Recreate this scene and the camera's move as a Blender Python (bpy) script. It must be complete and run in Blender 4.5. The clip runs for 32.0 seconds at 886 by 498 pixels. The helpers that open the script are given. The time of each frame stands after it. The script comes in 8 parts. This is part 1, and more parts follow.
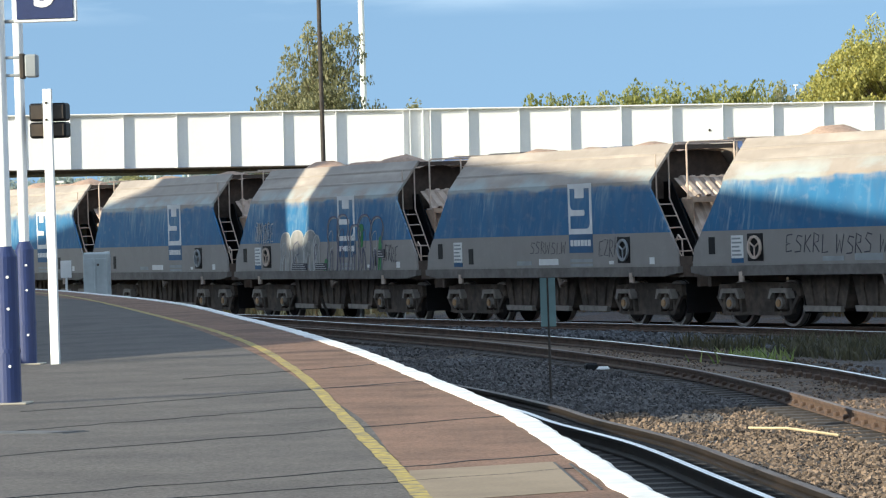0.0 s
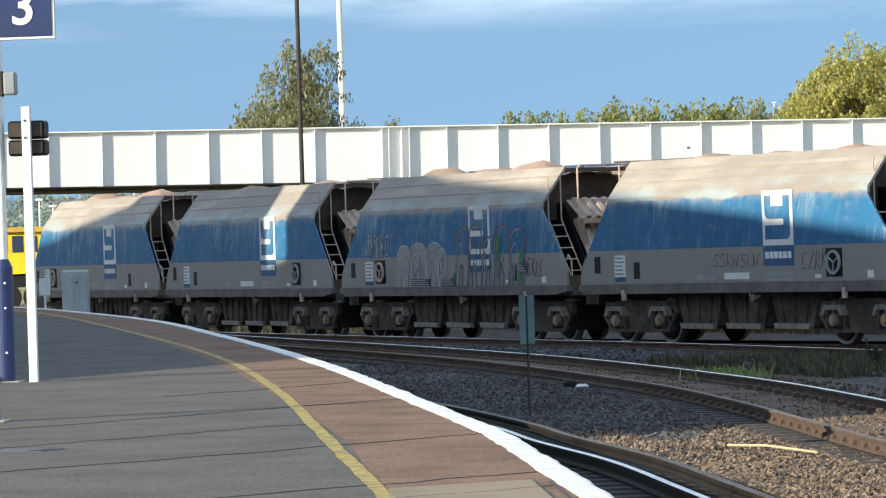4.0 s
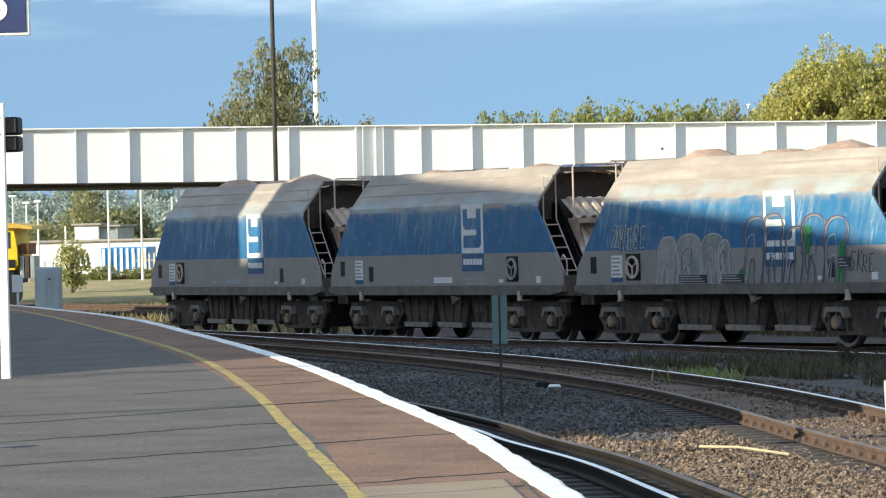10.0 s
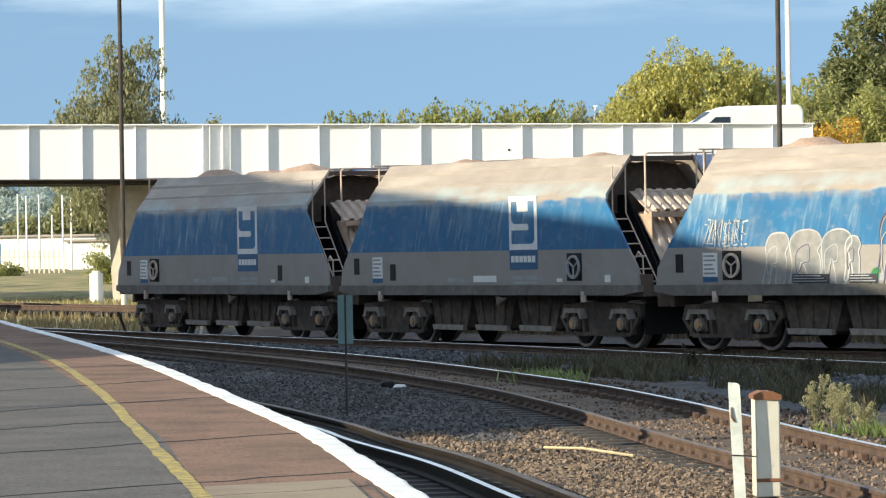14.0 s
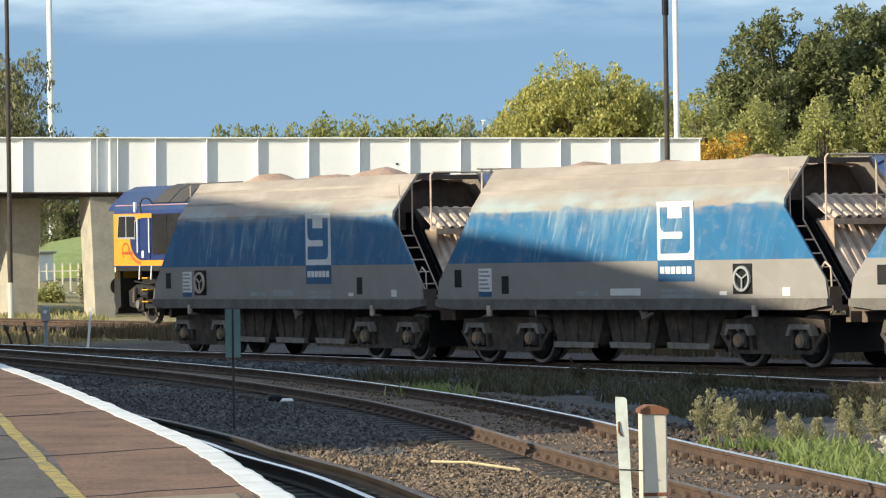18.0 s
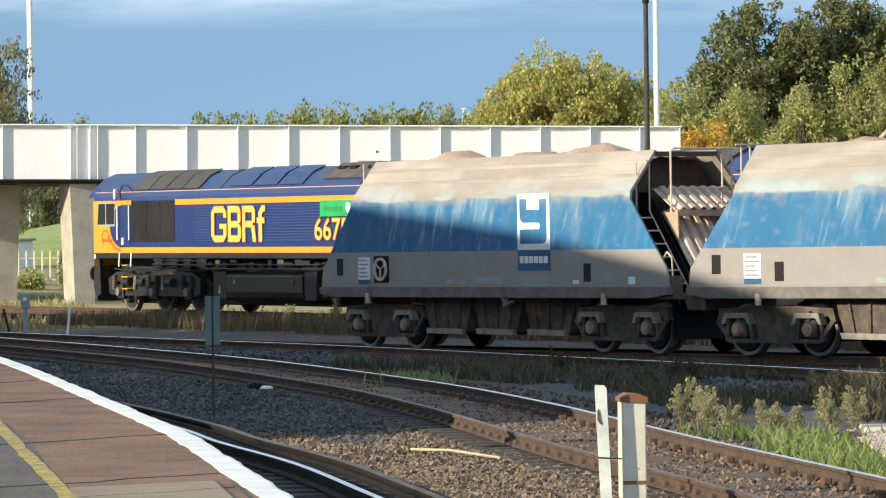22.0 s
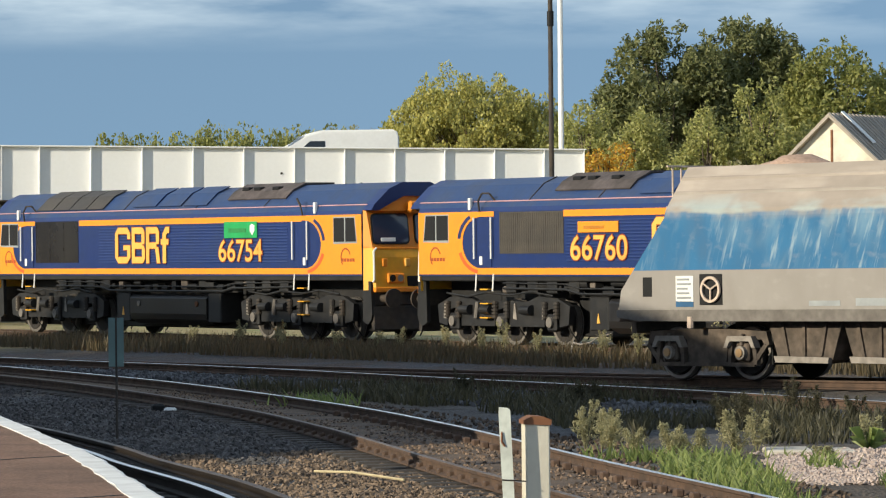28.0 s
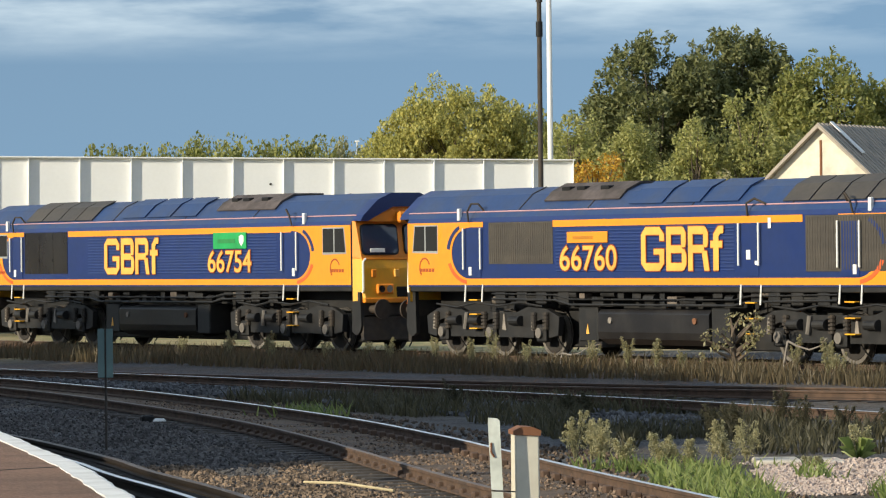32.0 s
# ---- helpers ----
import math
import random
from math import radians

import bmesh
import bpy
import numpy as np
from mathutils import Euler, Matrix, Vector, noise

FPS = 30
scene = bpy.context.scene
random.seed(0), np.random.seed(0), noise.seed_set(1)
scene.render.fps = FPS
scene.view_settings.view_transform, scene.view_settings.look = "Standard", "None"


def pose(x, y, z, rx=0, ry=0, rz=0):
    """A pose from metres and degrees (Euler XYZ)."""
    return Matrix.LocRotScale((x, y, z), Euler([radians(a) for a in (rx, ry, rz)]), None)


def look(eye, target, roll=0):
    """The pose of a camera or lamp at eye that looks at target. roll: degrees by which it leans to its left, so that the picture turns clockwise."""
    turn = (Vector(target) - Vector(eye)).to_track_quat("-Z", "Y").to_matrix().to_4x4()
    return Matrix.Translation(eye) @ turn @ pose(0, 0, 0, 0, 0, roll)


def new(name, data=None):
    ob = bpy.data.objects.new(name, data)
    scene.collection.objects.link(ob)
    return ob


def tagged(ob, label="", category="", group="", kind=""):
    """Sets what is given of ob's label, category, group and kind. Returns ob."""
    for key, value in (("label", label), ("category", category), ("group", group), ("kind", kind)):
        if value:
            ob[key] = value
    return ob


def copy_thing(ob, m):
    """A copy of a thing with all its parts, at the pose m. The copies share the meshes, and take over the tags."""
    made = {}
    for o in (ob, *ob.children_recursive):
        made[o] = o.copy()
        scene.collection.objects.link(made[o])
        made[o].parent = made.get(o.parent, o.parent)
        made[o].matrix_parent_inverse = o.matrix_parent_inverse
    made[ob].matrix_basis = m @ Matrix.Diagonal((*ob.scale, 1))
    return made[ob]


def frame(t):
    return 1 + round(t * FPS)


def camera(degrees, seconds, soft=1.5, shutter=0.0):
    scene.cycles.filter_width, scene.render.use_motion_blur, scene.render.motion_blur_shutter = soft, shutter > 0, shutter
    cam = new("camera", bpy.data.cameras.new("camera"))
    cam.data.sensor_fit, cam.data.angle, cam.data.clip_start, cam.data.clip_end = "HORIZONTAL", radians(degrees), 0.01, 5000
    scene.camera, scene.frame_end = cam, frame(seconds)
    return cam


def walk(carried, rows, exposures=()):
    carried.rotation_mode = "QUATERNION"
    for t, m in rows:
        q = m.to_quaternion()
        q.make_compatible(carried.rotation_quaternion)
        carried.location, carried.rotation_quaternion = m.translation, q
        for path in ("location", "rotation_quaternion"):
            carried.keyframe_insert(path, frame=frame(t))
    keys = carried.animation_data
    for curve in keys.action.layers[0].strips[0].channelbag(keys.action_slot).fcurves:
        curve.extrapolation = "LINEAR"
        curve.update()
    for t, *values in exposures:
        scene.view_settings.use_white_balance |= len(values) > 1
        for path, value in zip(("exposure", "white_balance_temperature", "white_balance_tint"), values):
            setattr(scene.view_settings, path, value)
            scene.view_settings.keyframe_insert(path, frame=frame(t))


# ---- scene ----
cam = camera(11.94, 32.0, soft=1.2)
EYE = Vector((0.0, 0.0, 2.3))


def aim(yaw, pitch, lean):
    """The camera's pose from its turn to the right, its tilt up and its lean to the right, in degrees."""
    y, p = radians(yaw), radians(pitch)
    way = Vector((math.sin(y) * math.cos(p), math.cos(y) * math.cos(p), math.sin(p)))
    return look(EYE, EYE + way * 50, -lean)


walk(cam, [
    (0.0, aim(-5.969, -0.488, 1.73)), (0.5, aim(-5.928, -0.529, 1.75)), (1.0, aim(-5.885, -0.500, 1.70)),
    (1.5, aim(-5.856, -0.478, 1.69)), (2.0, aim(-5.820, -0.446, 1.67)), (2.5, aim(-5.756, -0.413, 1.70)),
    (3.0, aim(-5.709, -0.360, 1.74)), (3.5, aim(-5.676, -0.308, 1.76)), (5.5, aim(-5.681, -0.175, 1.75)),
    (6.0, aim(-5.744, -0.201, 1.66)), (6.5, aim(-5.798, -0.262, 1.63)), (7.0, aim(-5.847, -0.335, 1.55)),
    (7.5, aim(-5.871, -0.411, 1.43)), (8.0, aim(-5.841, -0.458, 1.36)), (8.5, aim(-5.756, -0.454, 1.29)),
    (9.0, aim(-5.619, -0.394, 1.28)), (9.5, aim(-5.470, -0.336, 1.32)), (10.0, aim(-5.314, -0.276, 1.36)),
    (10.5, aim(-5.187, -0.217, 1.44)), (11.0, aim(-5.019, -0.163, 1.45)), (11.5, aim(-4.795, -0.131, 1.39)),
    (12.0, aim(-4.471, -0.098, 1.39)), (12.5, aim(-4.169, -0.068, 1.33)), (13.0, aim(-3.852, -0.062, 1.21)),
    (13.5, aim(-3.573, -0.135, 1.06)), (14.0, aim(-3.236, -0.318, 0.95)), (14.5, aim(-2.920, -0.565, 0.82)),
    (15.0, aim(-2.563, -0.835, 0.70)), (15.5, aim(-2.244, -0.964, 0.83)), (17.5, aim(-1.730, -0.309, 0.78)),
    (18.0, aim(-1.715, -0.152, 0.82)), (18.5, aim(-1.680, -0.123, 0.75)), (19.0, aim(-1.640, -0.137, 0.73)),
    (19.5, aim(-1.607, -0.183, 0.68)), (20.0, aim(-1.565, -0.264, 0.68)), (20.5, aim(-1.533, -0.357, 0.68)),
    (21.0, aim(-1.505, -0.448, 0.69)), (21.5, aim(-1.478, -0.441, 0.69)), (22.0, aim(-1.445, -0.320, 0.70)),
    (22.5, aim(-1.425, -0.135, 0.70)), (23.0, aim(-1.392, 0.029, 0.63)), (23.5, aim(-1.248, 0.081, 0.59)),
    (24.0, aim(-0.960, 0.026, 0.56)), (24.5, aim(-0.587, -0.088, 0.55)), (25.0, aim(-0.150, -0.234, 0.55)),
    (25.5, aim(0.244, -0.388, 0.55)), (27.5, aim(0.050, -0.169, 0.53)), (28.0, aim(-0.147, -0.035, 0.54)),
    (28.5, aim(-0.306, -0.028, 0.57)), (29.0, aim(-0.390, -0.036, 0.61)), (29.5, aim(-0.369, -0.040, 0.60)),
    (30.0, aim(-0.288, -0.042, 0.61)), (30.5, aim(-0.219, -0.034, 0.61)), (31.0, aim(-0.143, -0.018, 0.60)),
    (31.5, aim(-0.072, 0.026, 0.58)), (32.0, aim(-0.000, 0.107, 0.60)),
], exposures=[(0.0, 0.72, 6280, 4), (7.0, 0.6, 6300, 4), (9.0, 0.73, 6330, 4), (12.0, 0.56, 6400, 4), (15.0, 0.7, 6600, 5), (18.0, 0.46, 6500, 4), (19.0, 0.44, 6480, 4), (21.0, 0.6, 6450, 5), (23.0, 0.42, 6500, 5), (25.0, 0.26, 6550, 5), (28.0, 0.12, 6580, 5), (30.0, 0.27, 6600, 5), (32.0, 0.16, 6620, 5)])

# ---- world and sun ----
SUN_TURN, SUN_UP = radians(57), radians(19)      # the shadows' course to the right of north, the height
to_sun = Vector((-math.sin(SUN_TURN) * math.cos(SUN_UP), -math.cos(SUN_TURN) * math.cos(SUN_UP), math.sin(SUN_UP)))
world = bpy.data.worlds.new("sky")
scene.world = world
world.use_nodes = True
wn, wl = world.node_tree.nodes, world.node_tree.links
wn.clear()
sky = wn.new("ShaderNodeTexSky")
sky.sky_type, sky.sun_disc, sky.sun_elevation = "NISHITA", False, SUN_UP
sky.sun_rotation = math.atan2(to_sun.x, to_sun.y)
sky.air_density, sky.dust_density, sky.ozone_density = 1.0, 1.2, 0.7
sky_way, lift, norm = wn.new("ShaderNodeTexCoord"), wn.new("ShaderNodeVectorMath"), wn.new("ShaderNodeVectorMath")
lift.operation, norm.operation = "ADD", "NORMALIZE"
lift.inputs[1].default_value = (0, 0, 0.42)             # clear air down to the horizon
wl.new(sky_way.outputs["Generated"], lift.inputs[0])
wl.new(lift.outputs[0], norm.inputs[0])
wl.new(norm.outputs[0], sky.inputs["Vector"])
# thin clouds, higher up
cmap, cloud, high, amount = wn.new("ShaderNodeMapping"), wn.new("ShaderNodeTexNoise"), wn.new("ShaderNodeMapRange"), wn.new("ShaderNodeMath")
cmap.inputs["Scale"].default_value = (7.0, 7.0, 40.0)
cloud.inputs["Scale"].default_value, cloud.inputs["Detail"].default_value, cloud.inputs["Roughness"].default_value = 1.6, 6, 0.55
wl.new(sky_way.outputs["Generated"], cmap.inputs[0])
wl.new(cmap.outputs[0], cloud.inputs["Vector"])
sepz, puff = wn.new("ShaderNodeSeparateXYZ"), wn.new("ShaderNodeMapRange")
wl.new(sky_way.outputs["Generated"], sepz.inputs[0])
high.inputs[1].default_value, high.inputs[2].default_value = 0.046, 0.07
puff.inputs[1].default_value, puff.inputs[2].default_value = 0.4, 0.64
wl.new(sepz.outputs["Z"], high.inputs[0])
wl.new(cloud.outputs["Fac"], puff.inputs[0])
amount.operation = "MULTIPLY"
wl.new(high.outputs[0], amount.inputs[0])
wl.new(puff.outputs[0], amount.inputs[1])
cmix = wn.new("ShaderNodeMix")
cmix.data_type = "RGBA"
cmix.inputs["B"].default_value = (6.6, 6.9, 7.3, 1)
wl.new(amount.outputs[0], cmix.inputs["Factor"])
wl.new(sky.outputs[0], cmix.inputs["A"])
bgd, wout = wn.new("ShaderNodeBackground"), wn.new("ShaderNodeOutputWorld")
bgd.inputs[1].default_value = 0.168
deep, tone, shade = wn.new("ShaderNodeMapRange"), wn.new("ShaderNodeMix"), wn.new("ShaderNodeVectorMath")
deep.inputs[1].default_value, deep.inputs[2].default_value = 0.1, 0.8    # deeper blue overhead
wl.new(sepz.outputs["Z"], deep.inputs[0])
tone.data_type = "RGBA"
tone.inputs["A"].default_value, tone.inputs["B"].default_value = (0.95, 0.995, 0.985, 1), (0.53, 0.61, 0.74, 1)
wl.new(deep.outputs[0], tone.inputs["Factor"])
shade.operation = "MULTIPLY"
wl.new(cmix.outputs["Result"], shade.inputs[0])
wl.new(tone.outputs["Result"], shade.inputs[1])
wl.new(shade.outputs[0], bgd.inputs[0])
wl.new(bgd.outputs[0], wout.inputs[0])
sun = new("sun", bpy.data.lights.new("sun", "SUN"))
sun.data.energy, sun.data.angle, sun.data.color = 5.0, radians(0.5), (1.0, 0.88, 0.7)
sun.matrix_basis = look(to_sun * 100, (0, 0, 0))

# ---- materials ----
def material(name, base, rough=0.6, metal=0.0, vary=0.15, grain=8.0, spot=0.6, spot_size=1.5, second=None, bump=0.1, bump_size=30.0, per_piece=0.0, emit=0.0):
    """A surface with two scales of variation: fine grain and larger stains towards a second colour."""
    m = bpy.data.materials.new(name)
    m.use_nodes = True
    n, l = m.node_tree.nodes, m.node_tree.links
    b = n["Principled BSDF"]
    b.inputs["Metallic"].default_value = metal
    geo = n.new("ShaderNodeTexCoord")
    fine, big = n.new("ShaderNodeTexNoise"), n.new("ShaderNodeTexNoise")
    fine.inputs["Scale"].default_value, fine.inputs["Detail"].default_value = grain, 6
    big.inputs["Scale"].default_value, big.inputs["Detail"].default_value = spot_size, 5
    l.new(geo.outputs["Object"], fine.inputs["Vector"])
    l.new(geo.outputs["Object"], big.inputs["Vector"])
    ramp = n.new("ShaderNodeMapRange")
    ramp.inputs[1].default_value, ramp.inputs[2].default_value = 0.42, 0.68
    l.new(big.outputs["Fac"], ramp.inputs[0])
    amount = n.new("ShaderNodeMath")
    amount.operation = "MULTIPLY"
    amount.inputs[1].default_value = spot
    l.new(ramp.outputs[0], amount.inputs[0])
    mix = n.new("ShaderNodeMix")
    mix.data_type = "RGBA"
    second = second or tuple(c * 0.6 for c in base)
    mix.inputs["A"].default_value, mix.inputs["B"].default_value = (*base, 1), (*second, 1)
    l.new(amount.outputs[0], mix.inputs["Factor"])
    val = n.new("ShaderNodeMapRange")
    val.inputs[3].default_value, val.inputs[4].default_value = 1 - vary * 1.6, 1 + vary * 1.6
    l.new(fine.outputs["Fac"], val.inputs[0])
    value = val.outputs[0]
    if per_piece:
        info, span, both = n.new("ShaderNodeObjectInfo"), n.new("ShaderNodeMapRange"), n.new("ShaderNodeMath")
        span.inputs[3].default_value, span.inputs[4].default_value = 1 - per_piece, 1 + per_piece
        l.new(info.outputs["Random"], span.inputs[0])
        both.operation = "MULTIPLY"
        l.new(value, both.inputs[0])
        l.new(span.outputs[0], both.inputs[1])
        value = both.outputs[0]
    hsv = n.new("ShaderNodeHueSaturation")
    l.new(mix.outputs["Result"], hsv.inputs["Color"])
    l.new(value, hsv.inputs["Value"])
    l.new(hsv.outputs[0], b.inputs["Base Color"])
    r = n.new("ShaderNodeMapRange")
    r.inputs[3].default_value, r.inputs[4].default_value = max(0.02, rough - 0.12), min(1, rough + 0.12)
    l.new(big.outputs["Fac"], r.inputs[0])
    l.new(r.outputs[0], b.inputs["Roughness"])
    if bump:
        tex, bm = n.new("ShaderNodeTexNoise"), n.new("ShaderNodeBump")
        tex.inputs["Scale"].default_value, tex.inputs["Detail"].default_value = bump_size, 4
        bm.inputs["Strength"].default_value, bm.inputs["Distance"].default_value = bump, 0.02
        l.new(geo.outputs["Object"], tex.inputs["Vector"])
        l.new(tex.outputs["Fac"], bm.inputs["Height"])
        l.new(bm.outputs[0], b.inputs["Normal"])
    return m
concrete = material("concrete", (0.42, 0.38, 0.31), 0.85, vary=0.12, spot=0.5, second=(0.22, 0.21, 0.19))
asphalt = material("asphalt", (0.14, 0.127, 0.116), 0.9, vary=0.62, grain=55, spot=0.6, spot_size=1.1, second=(0.09, 0.085, 0.082), bump=0.3, bump_size=150)
red_asphalt = material("red_asphalt", (0.241, 0.150, 0.108), 0.9, vary=0.62, grain=55, spot=0.8, spot_size=1.2, second=(0.135, 0.092, 0.07), bump=0.3, bump_size=150)
pale_slab = material("pale_slab", (0.27, 0.205, 0.135), 0.9, vary=0.15, grain=40)
white_line = material("white_line", (0.78, 0.77, 0.74), 0.7, vary=0.1, spot=0.5, spot_size=3, second=(0.5, 0.48, 0.44))
yellow_line = material("yellow_line", (0.42, 0.31, 0.06), 0.8, vary=0.35, grain=25, spot=1.0, spot_size=9, second=(0.15, 0.13, 0.1))
ballast = material("ballast", (0.2, 0.165, 0.135), 0.95, vary=0.35, grain=18, spot=0.7, spot_size=0.8, second=(0.1, 0.08, 0.065), bump=0.9, bump_size=25)
grey_ballast = material("grey_ballast", (0.2, 0.2, 0.2), 0.95, vary=0.35, grain=18, spot=0.5, spot_size=0.6, second=(0.12, 0.115, 0.11), bump=0.9, bump_size=25)
earth = material("earth", (0.16, 0.12, 0.075), 0.95, vary=0.3, grain=3, spot=0.9, spot_size=0.12, second=(0.1, 0.11, 0.045), bump=0.6, bump_size=8)
rail_top = material("rail_top", (0.78, 0.78, 0.79), 0.32, metal=1.0, vary=0.05, spot=0.2, bump=0)
rail_rust = material("rail_rust", (0.085, 0.051, 0.034), 0.9, vary=0.4, spot=0.7, spot_size=3, second=(0.045, 0.03, 0.022))
rail_dull = material("rail_dull", (0.13, 0.095, 0.075), 0.6, metal=0.3, vary=0.2, spot=0.5, spot_size=2, second=(0.22, 0.19, 0.17))
# near-black rail sides and bed of the platform line
rail_dark = material("rail_dark", (0.016, 0.013, 0.011), 0.7, vary=0.25, spot=0.5, second=(0.04, 0.03, 0.025))
dark_bed = material("dark_bed", (0.016, 0.0145, 0.0135), 0.9, vary=0.4, grain=18, spot=0.6, second=(0.034, 0.029, 0.026), bump=0.9, bump_size=25)
timber = material("timber", (0.034, 0.028, 0.024), 0.9, vary=0.25, grain=12, second=(0.08, 0.068, 0.058))
cream_steel = material("cream_steel", (0.775, 0.78, 0.785), 0.6, vary=0.03, spot=0.25, spot_size=0.5, second=(0.69, 0.69, 0.68), bump=0.02)
dark_steel = material("dark_steel", (0.045, 0.04, 0.037), 0.7, vary=0.25, second=(0.09, 0.065, 0.045))
underframe = material("underframe", (0.066, 0.054, 0.045), 0.85, vary=0.4, spot=0.8, spot_size=2.5, second=(0.15, 0.117, 0.093))
wagon_dirt = material("wagon_dirt", (0.14, 0.105, 0.08), 0.85, vary=0.25, grain=10, spot=0.7, spot_size=2.0, second=(0.1, 0.075, 0.06))
chute_rust = material("chute_rust", (0.42, 0.3, 0.215), 0.8, vary=0.25, spot=0.7, spot_size=3, second=(0.26, 0.18, 0.13))
corrugated = material("corrugated", (0.54, 0.43, 0.35), 0.8, vary=0.2, spot=0.6, second=(0.32, 0.25, 0.2))
stone_load = material("stone_load", (0.44, 0.3, 0.22), 0.95, vary=0.3, grain=14, bump=0.8, bump_size=20)
wagon_white = material("wagon_white", (0.74, 0.74, 0.72), 0.7, vary=0.08, spot=0.5, spot_size=4, second=(0.55, 0.54, 0.52))
label_blue = material("label_blue", (0.02, 0.1, 0.22), 0.6, vary=0.12)
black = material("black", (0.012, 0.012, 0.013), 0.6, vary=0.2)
brass = material("brass_yellow", (0.4, 0.24, 0.11), 0.6, vary=0.15)
wheel_steel = material("wheel_steel", (0.36, 0.34, 0.32), 0.45, metal=0.7, vary=0.15, spot=0.5, second=(0.15, 0.11, 0.08))
loco_blue = material("loco_blue", (0.011, 0.028, 0.125), 0.38, vary=0.1, spot=0.4, spot_size=1.2, second=(0.017, 0.033, 0.1), bump=0.02)
loco_roof = material("loco_roof", (0.017, 0.044, 0.135), 0.45, vary=0.15, spot=0.7, spot_size=1.2, second=(0.05, 0.065, 0.11), bump=0.02)
loco_orange = material("loco_orange", (0.88, 0.29, 0.02), 0.42, vary=0.06, spot=0.4, spot_size=2, second=(0.76, 0.26, 0.03), bump=0.01)
loco_yellow = material("loco_yellow", (0.88, 0.43, 0.025), 0.45, vary=0.08, second=(0.6, 0.33, 0.04))
red_flash = material("red_flash", (0.75, 0.12, 0.03), 0.45, vary=0.06)
pale_yellow = material("pale_yellow", (0.86, 0.46, 0.09), 0.5, vary=0.05)
outline_red = material("outline_red", (0.35, 0.07, 0.02), 0.5, vary=0.05)
pink_line = material("pink_line", (0.55, 0.3, 0.3), 0.5, vary=0.08)
grille = material("grille", (0.05, 0.044, 0.038), 0.6, vary=0.25, spot=0.6, second=(0.085, 0.073, 0.058))
# black running gear, set darker and bluer to take in the shade there
loco_under = material("loco_under", (0.009, 0.009, 0.0098), 0.6, vary=0.35, spot=0.7, spot_size=2.5, second=(0.022, 0.02, 0.019))
loco_tank = material("loco_tank", (0.014, 0.013, 0.014), 0.34, vary=0.2, spot=0.5, spot_size=1.5, second=(0.035, 0.032, 0.03))
sole_grey = material("sole_grey", (0.16, 0.145, 0.13), 0.85, vary=0.25, spot=0.7, spot_size=1.6, second=(0.095, 0.083, 0.073))
pale_dust = material("pale_dust", (0.25, 0.222, 0.195), 0.75, vary=0.2, spot=0.6, spot_size=6, second=(0.14, 0.122, 0.105))
grille_gloss = material("grille_gloss", (0.012, 0.011, 0.012), 0.28, vary=0.3, spot=0.5, spot_size=0.8, second=(0.03, 0.026, 0.022), bump=0.03, bump_size=4)
hood_lip = material("hood_lip", (0.3, 0.25, 0.2), 0.85, vary=0.2)
for dull in (underframe, dark_steel, black):
    dull.node_tree.nodes["Principled BSDF"].inputs["Specular IOR Level"].default_value = 0.25
for dull in (rail_dark, dark_bed, asphalt, red_asphalt, ballast):
    dull.node_tree.nodes["Principled BSDF"].inputs["Specular IOR Level"].default_value = 0.12
green_plate = material("green_plate", (0.02, 0.36, 0.1), 0.5, vary=0.05)
white_paint = material("white_paint", (0.8, 0.8, 0.78), 0.5, vary=0.04, spot=0.3, second=(0.65, 0.64, 0.6))
navy_paint = material("navy_paint", (0.02, 0.035, 0.12), 0.45, vary=0.1)
grey_paint = material("grey_paint", (0.3, 0.32, 0.33), 0.6, vary=0.1)
box_cream = material("box_cream", (0.62, 0.58, 0.48), 0.6, vary=0.08, spot=0.5, second=(0.45, 0.38, 0.28))
rust = material("rust", (0.2, 0.085, 0.04), 0.85, vary=0.25)
sign_green = material("sign_green", (0.12, 0.19, 0.19), 0.7, vary=0.12)
roof_sheet = material("roof_sheet", (0.36, 0.31, 0.26), 0.85, vary=0.1, second=(0.25, 0.24, 0.22))
render_wall = material("render_wall", (0.72, 0.66, 0.55), 0.9, vary=0.08)
brick_wall = material("brick_wall", (0.26, 0.13, 0.09), 0.9, vary=0.15)
machine_yellow = material("machine_yellow", (0.8, 0.55, 0.02), 0.45, vary=0.06)
container_blue = material("container_blue", (0.05, 0.25, 0.6), 0.5, vary=0.1)
bark = material("bark", (0.13, 0.1, 0.075), 0.95, vary=0.3)


def glass_material(name, tint, rough=0.05):
    m = bpy.data.materials.new(name)
    m.use_nodes = True
    b = m.node_tree.nodes["Principled BSDF"]
    b.inputs["Base Color"].default_value = (*tint, 1)
    b.inputs["Roughness"].default_value = rough
    b.inputs["Specular IOR Level"].default_value = 0.8
    return m


dark_glass = glass_material("dark_glass", (0.02, 0.022, 0.025))
screen_glass = glass_material("screen_glass", (0.035, 0.05, 0.09), 0.08)


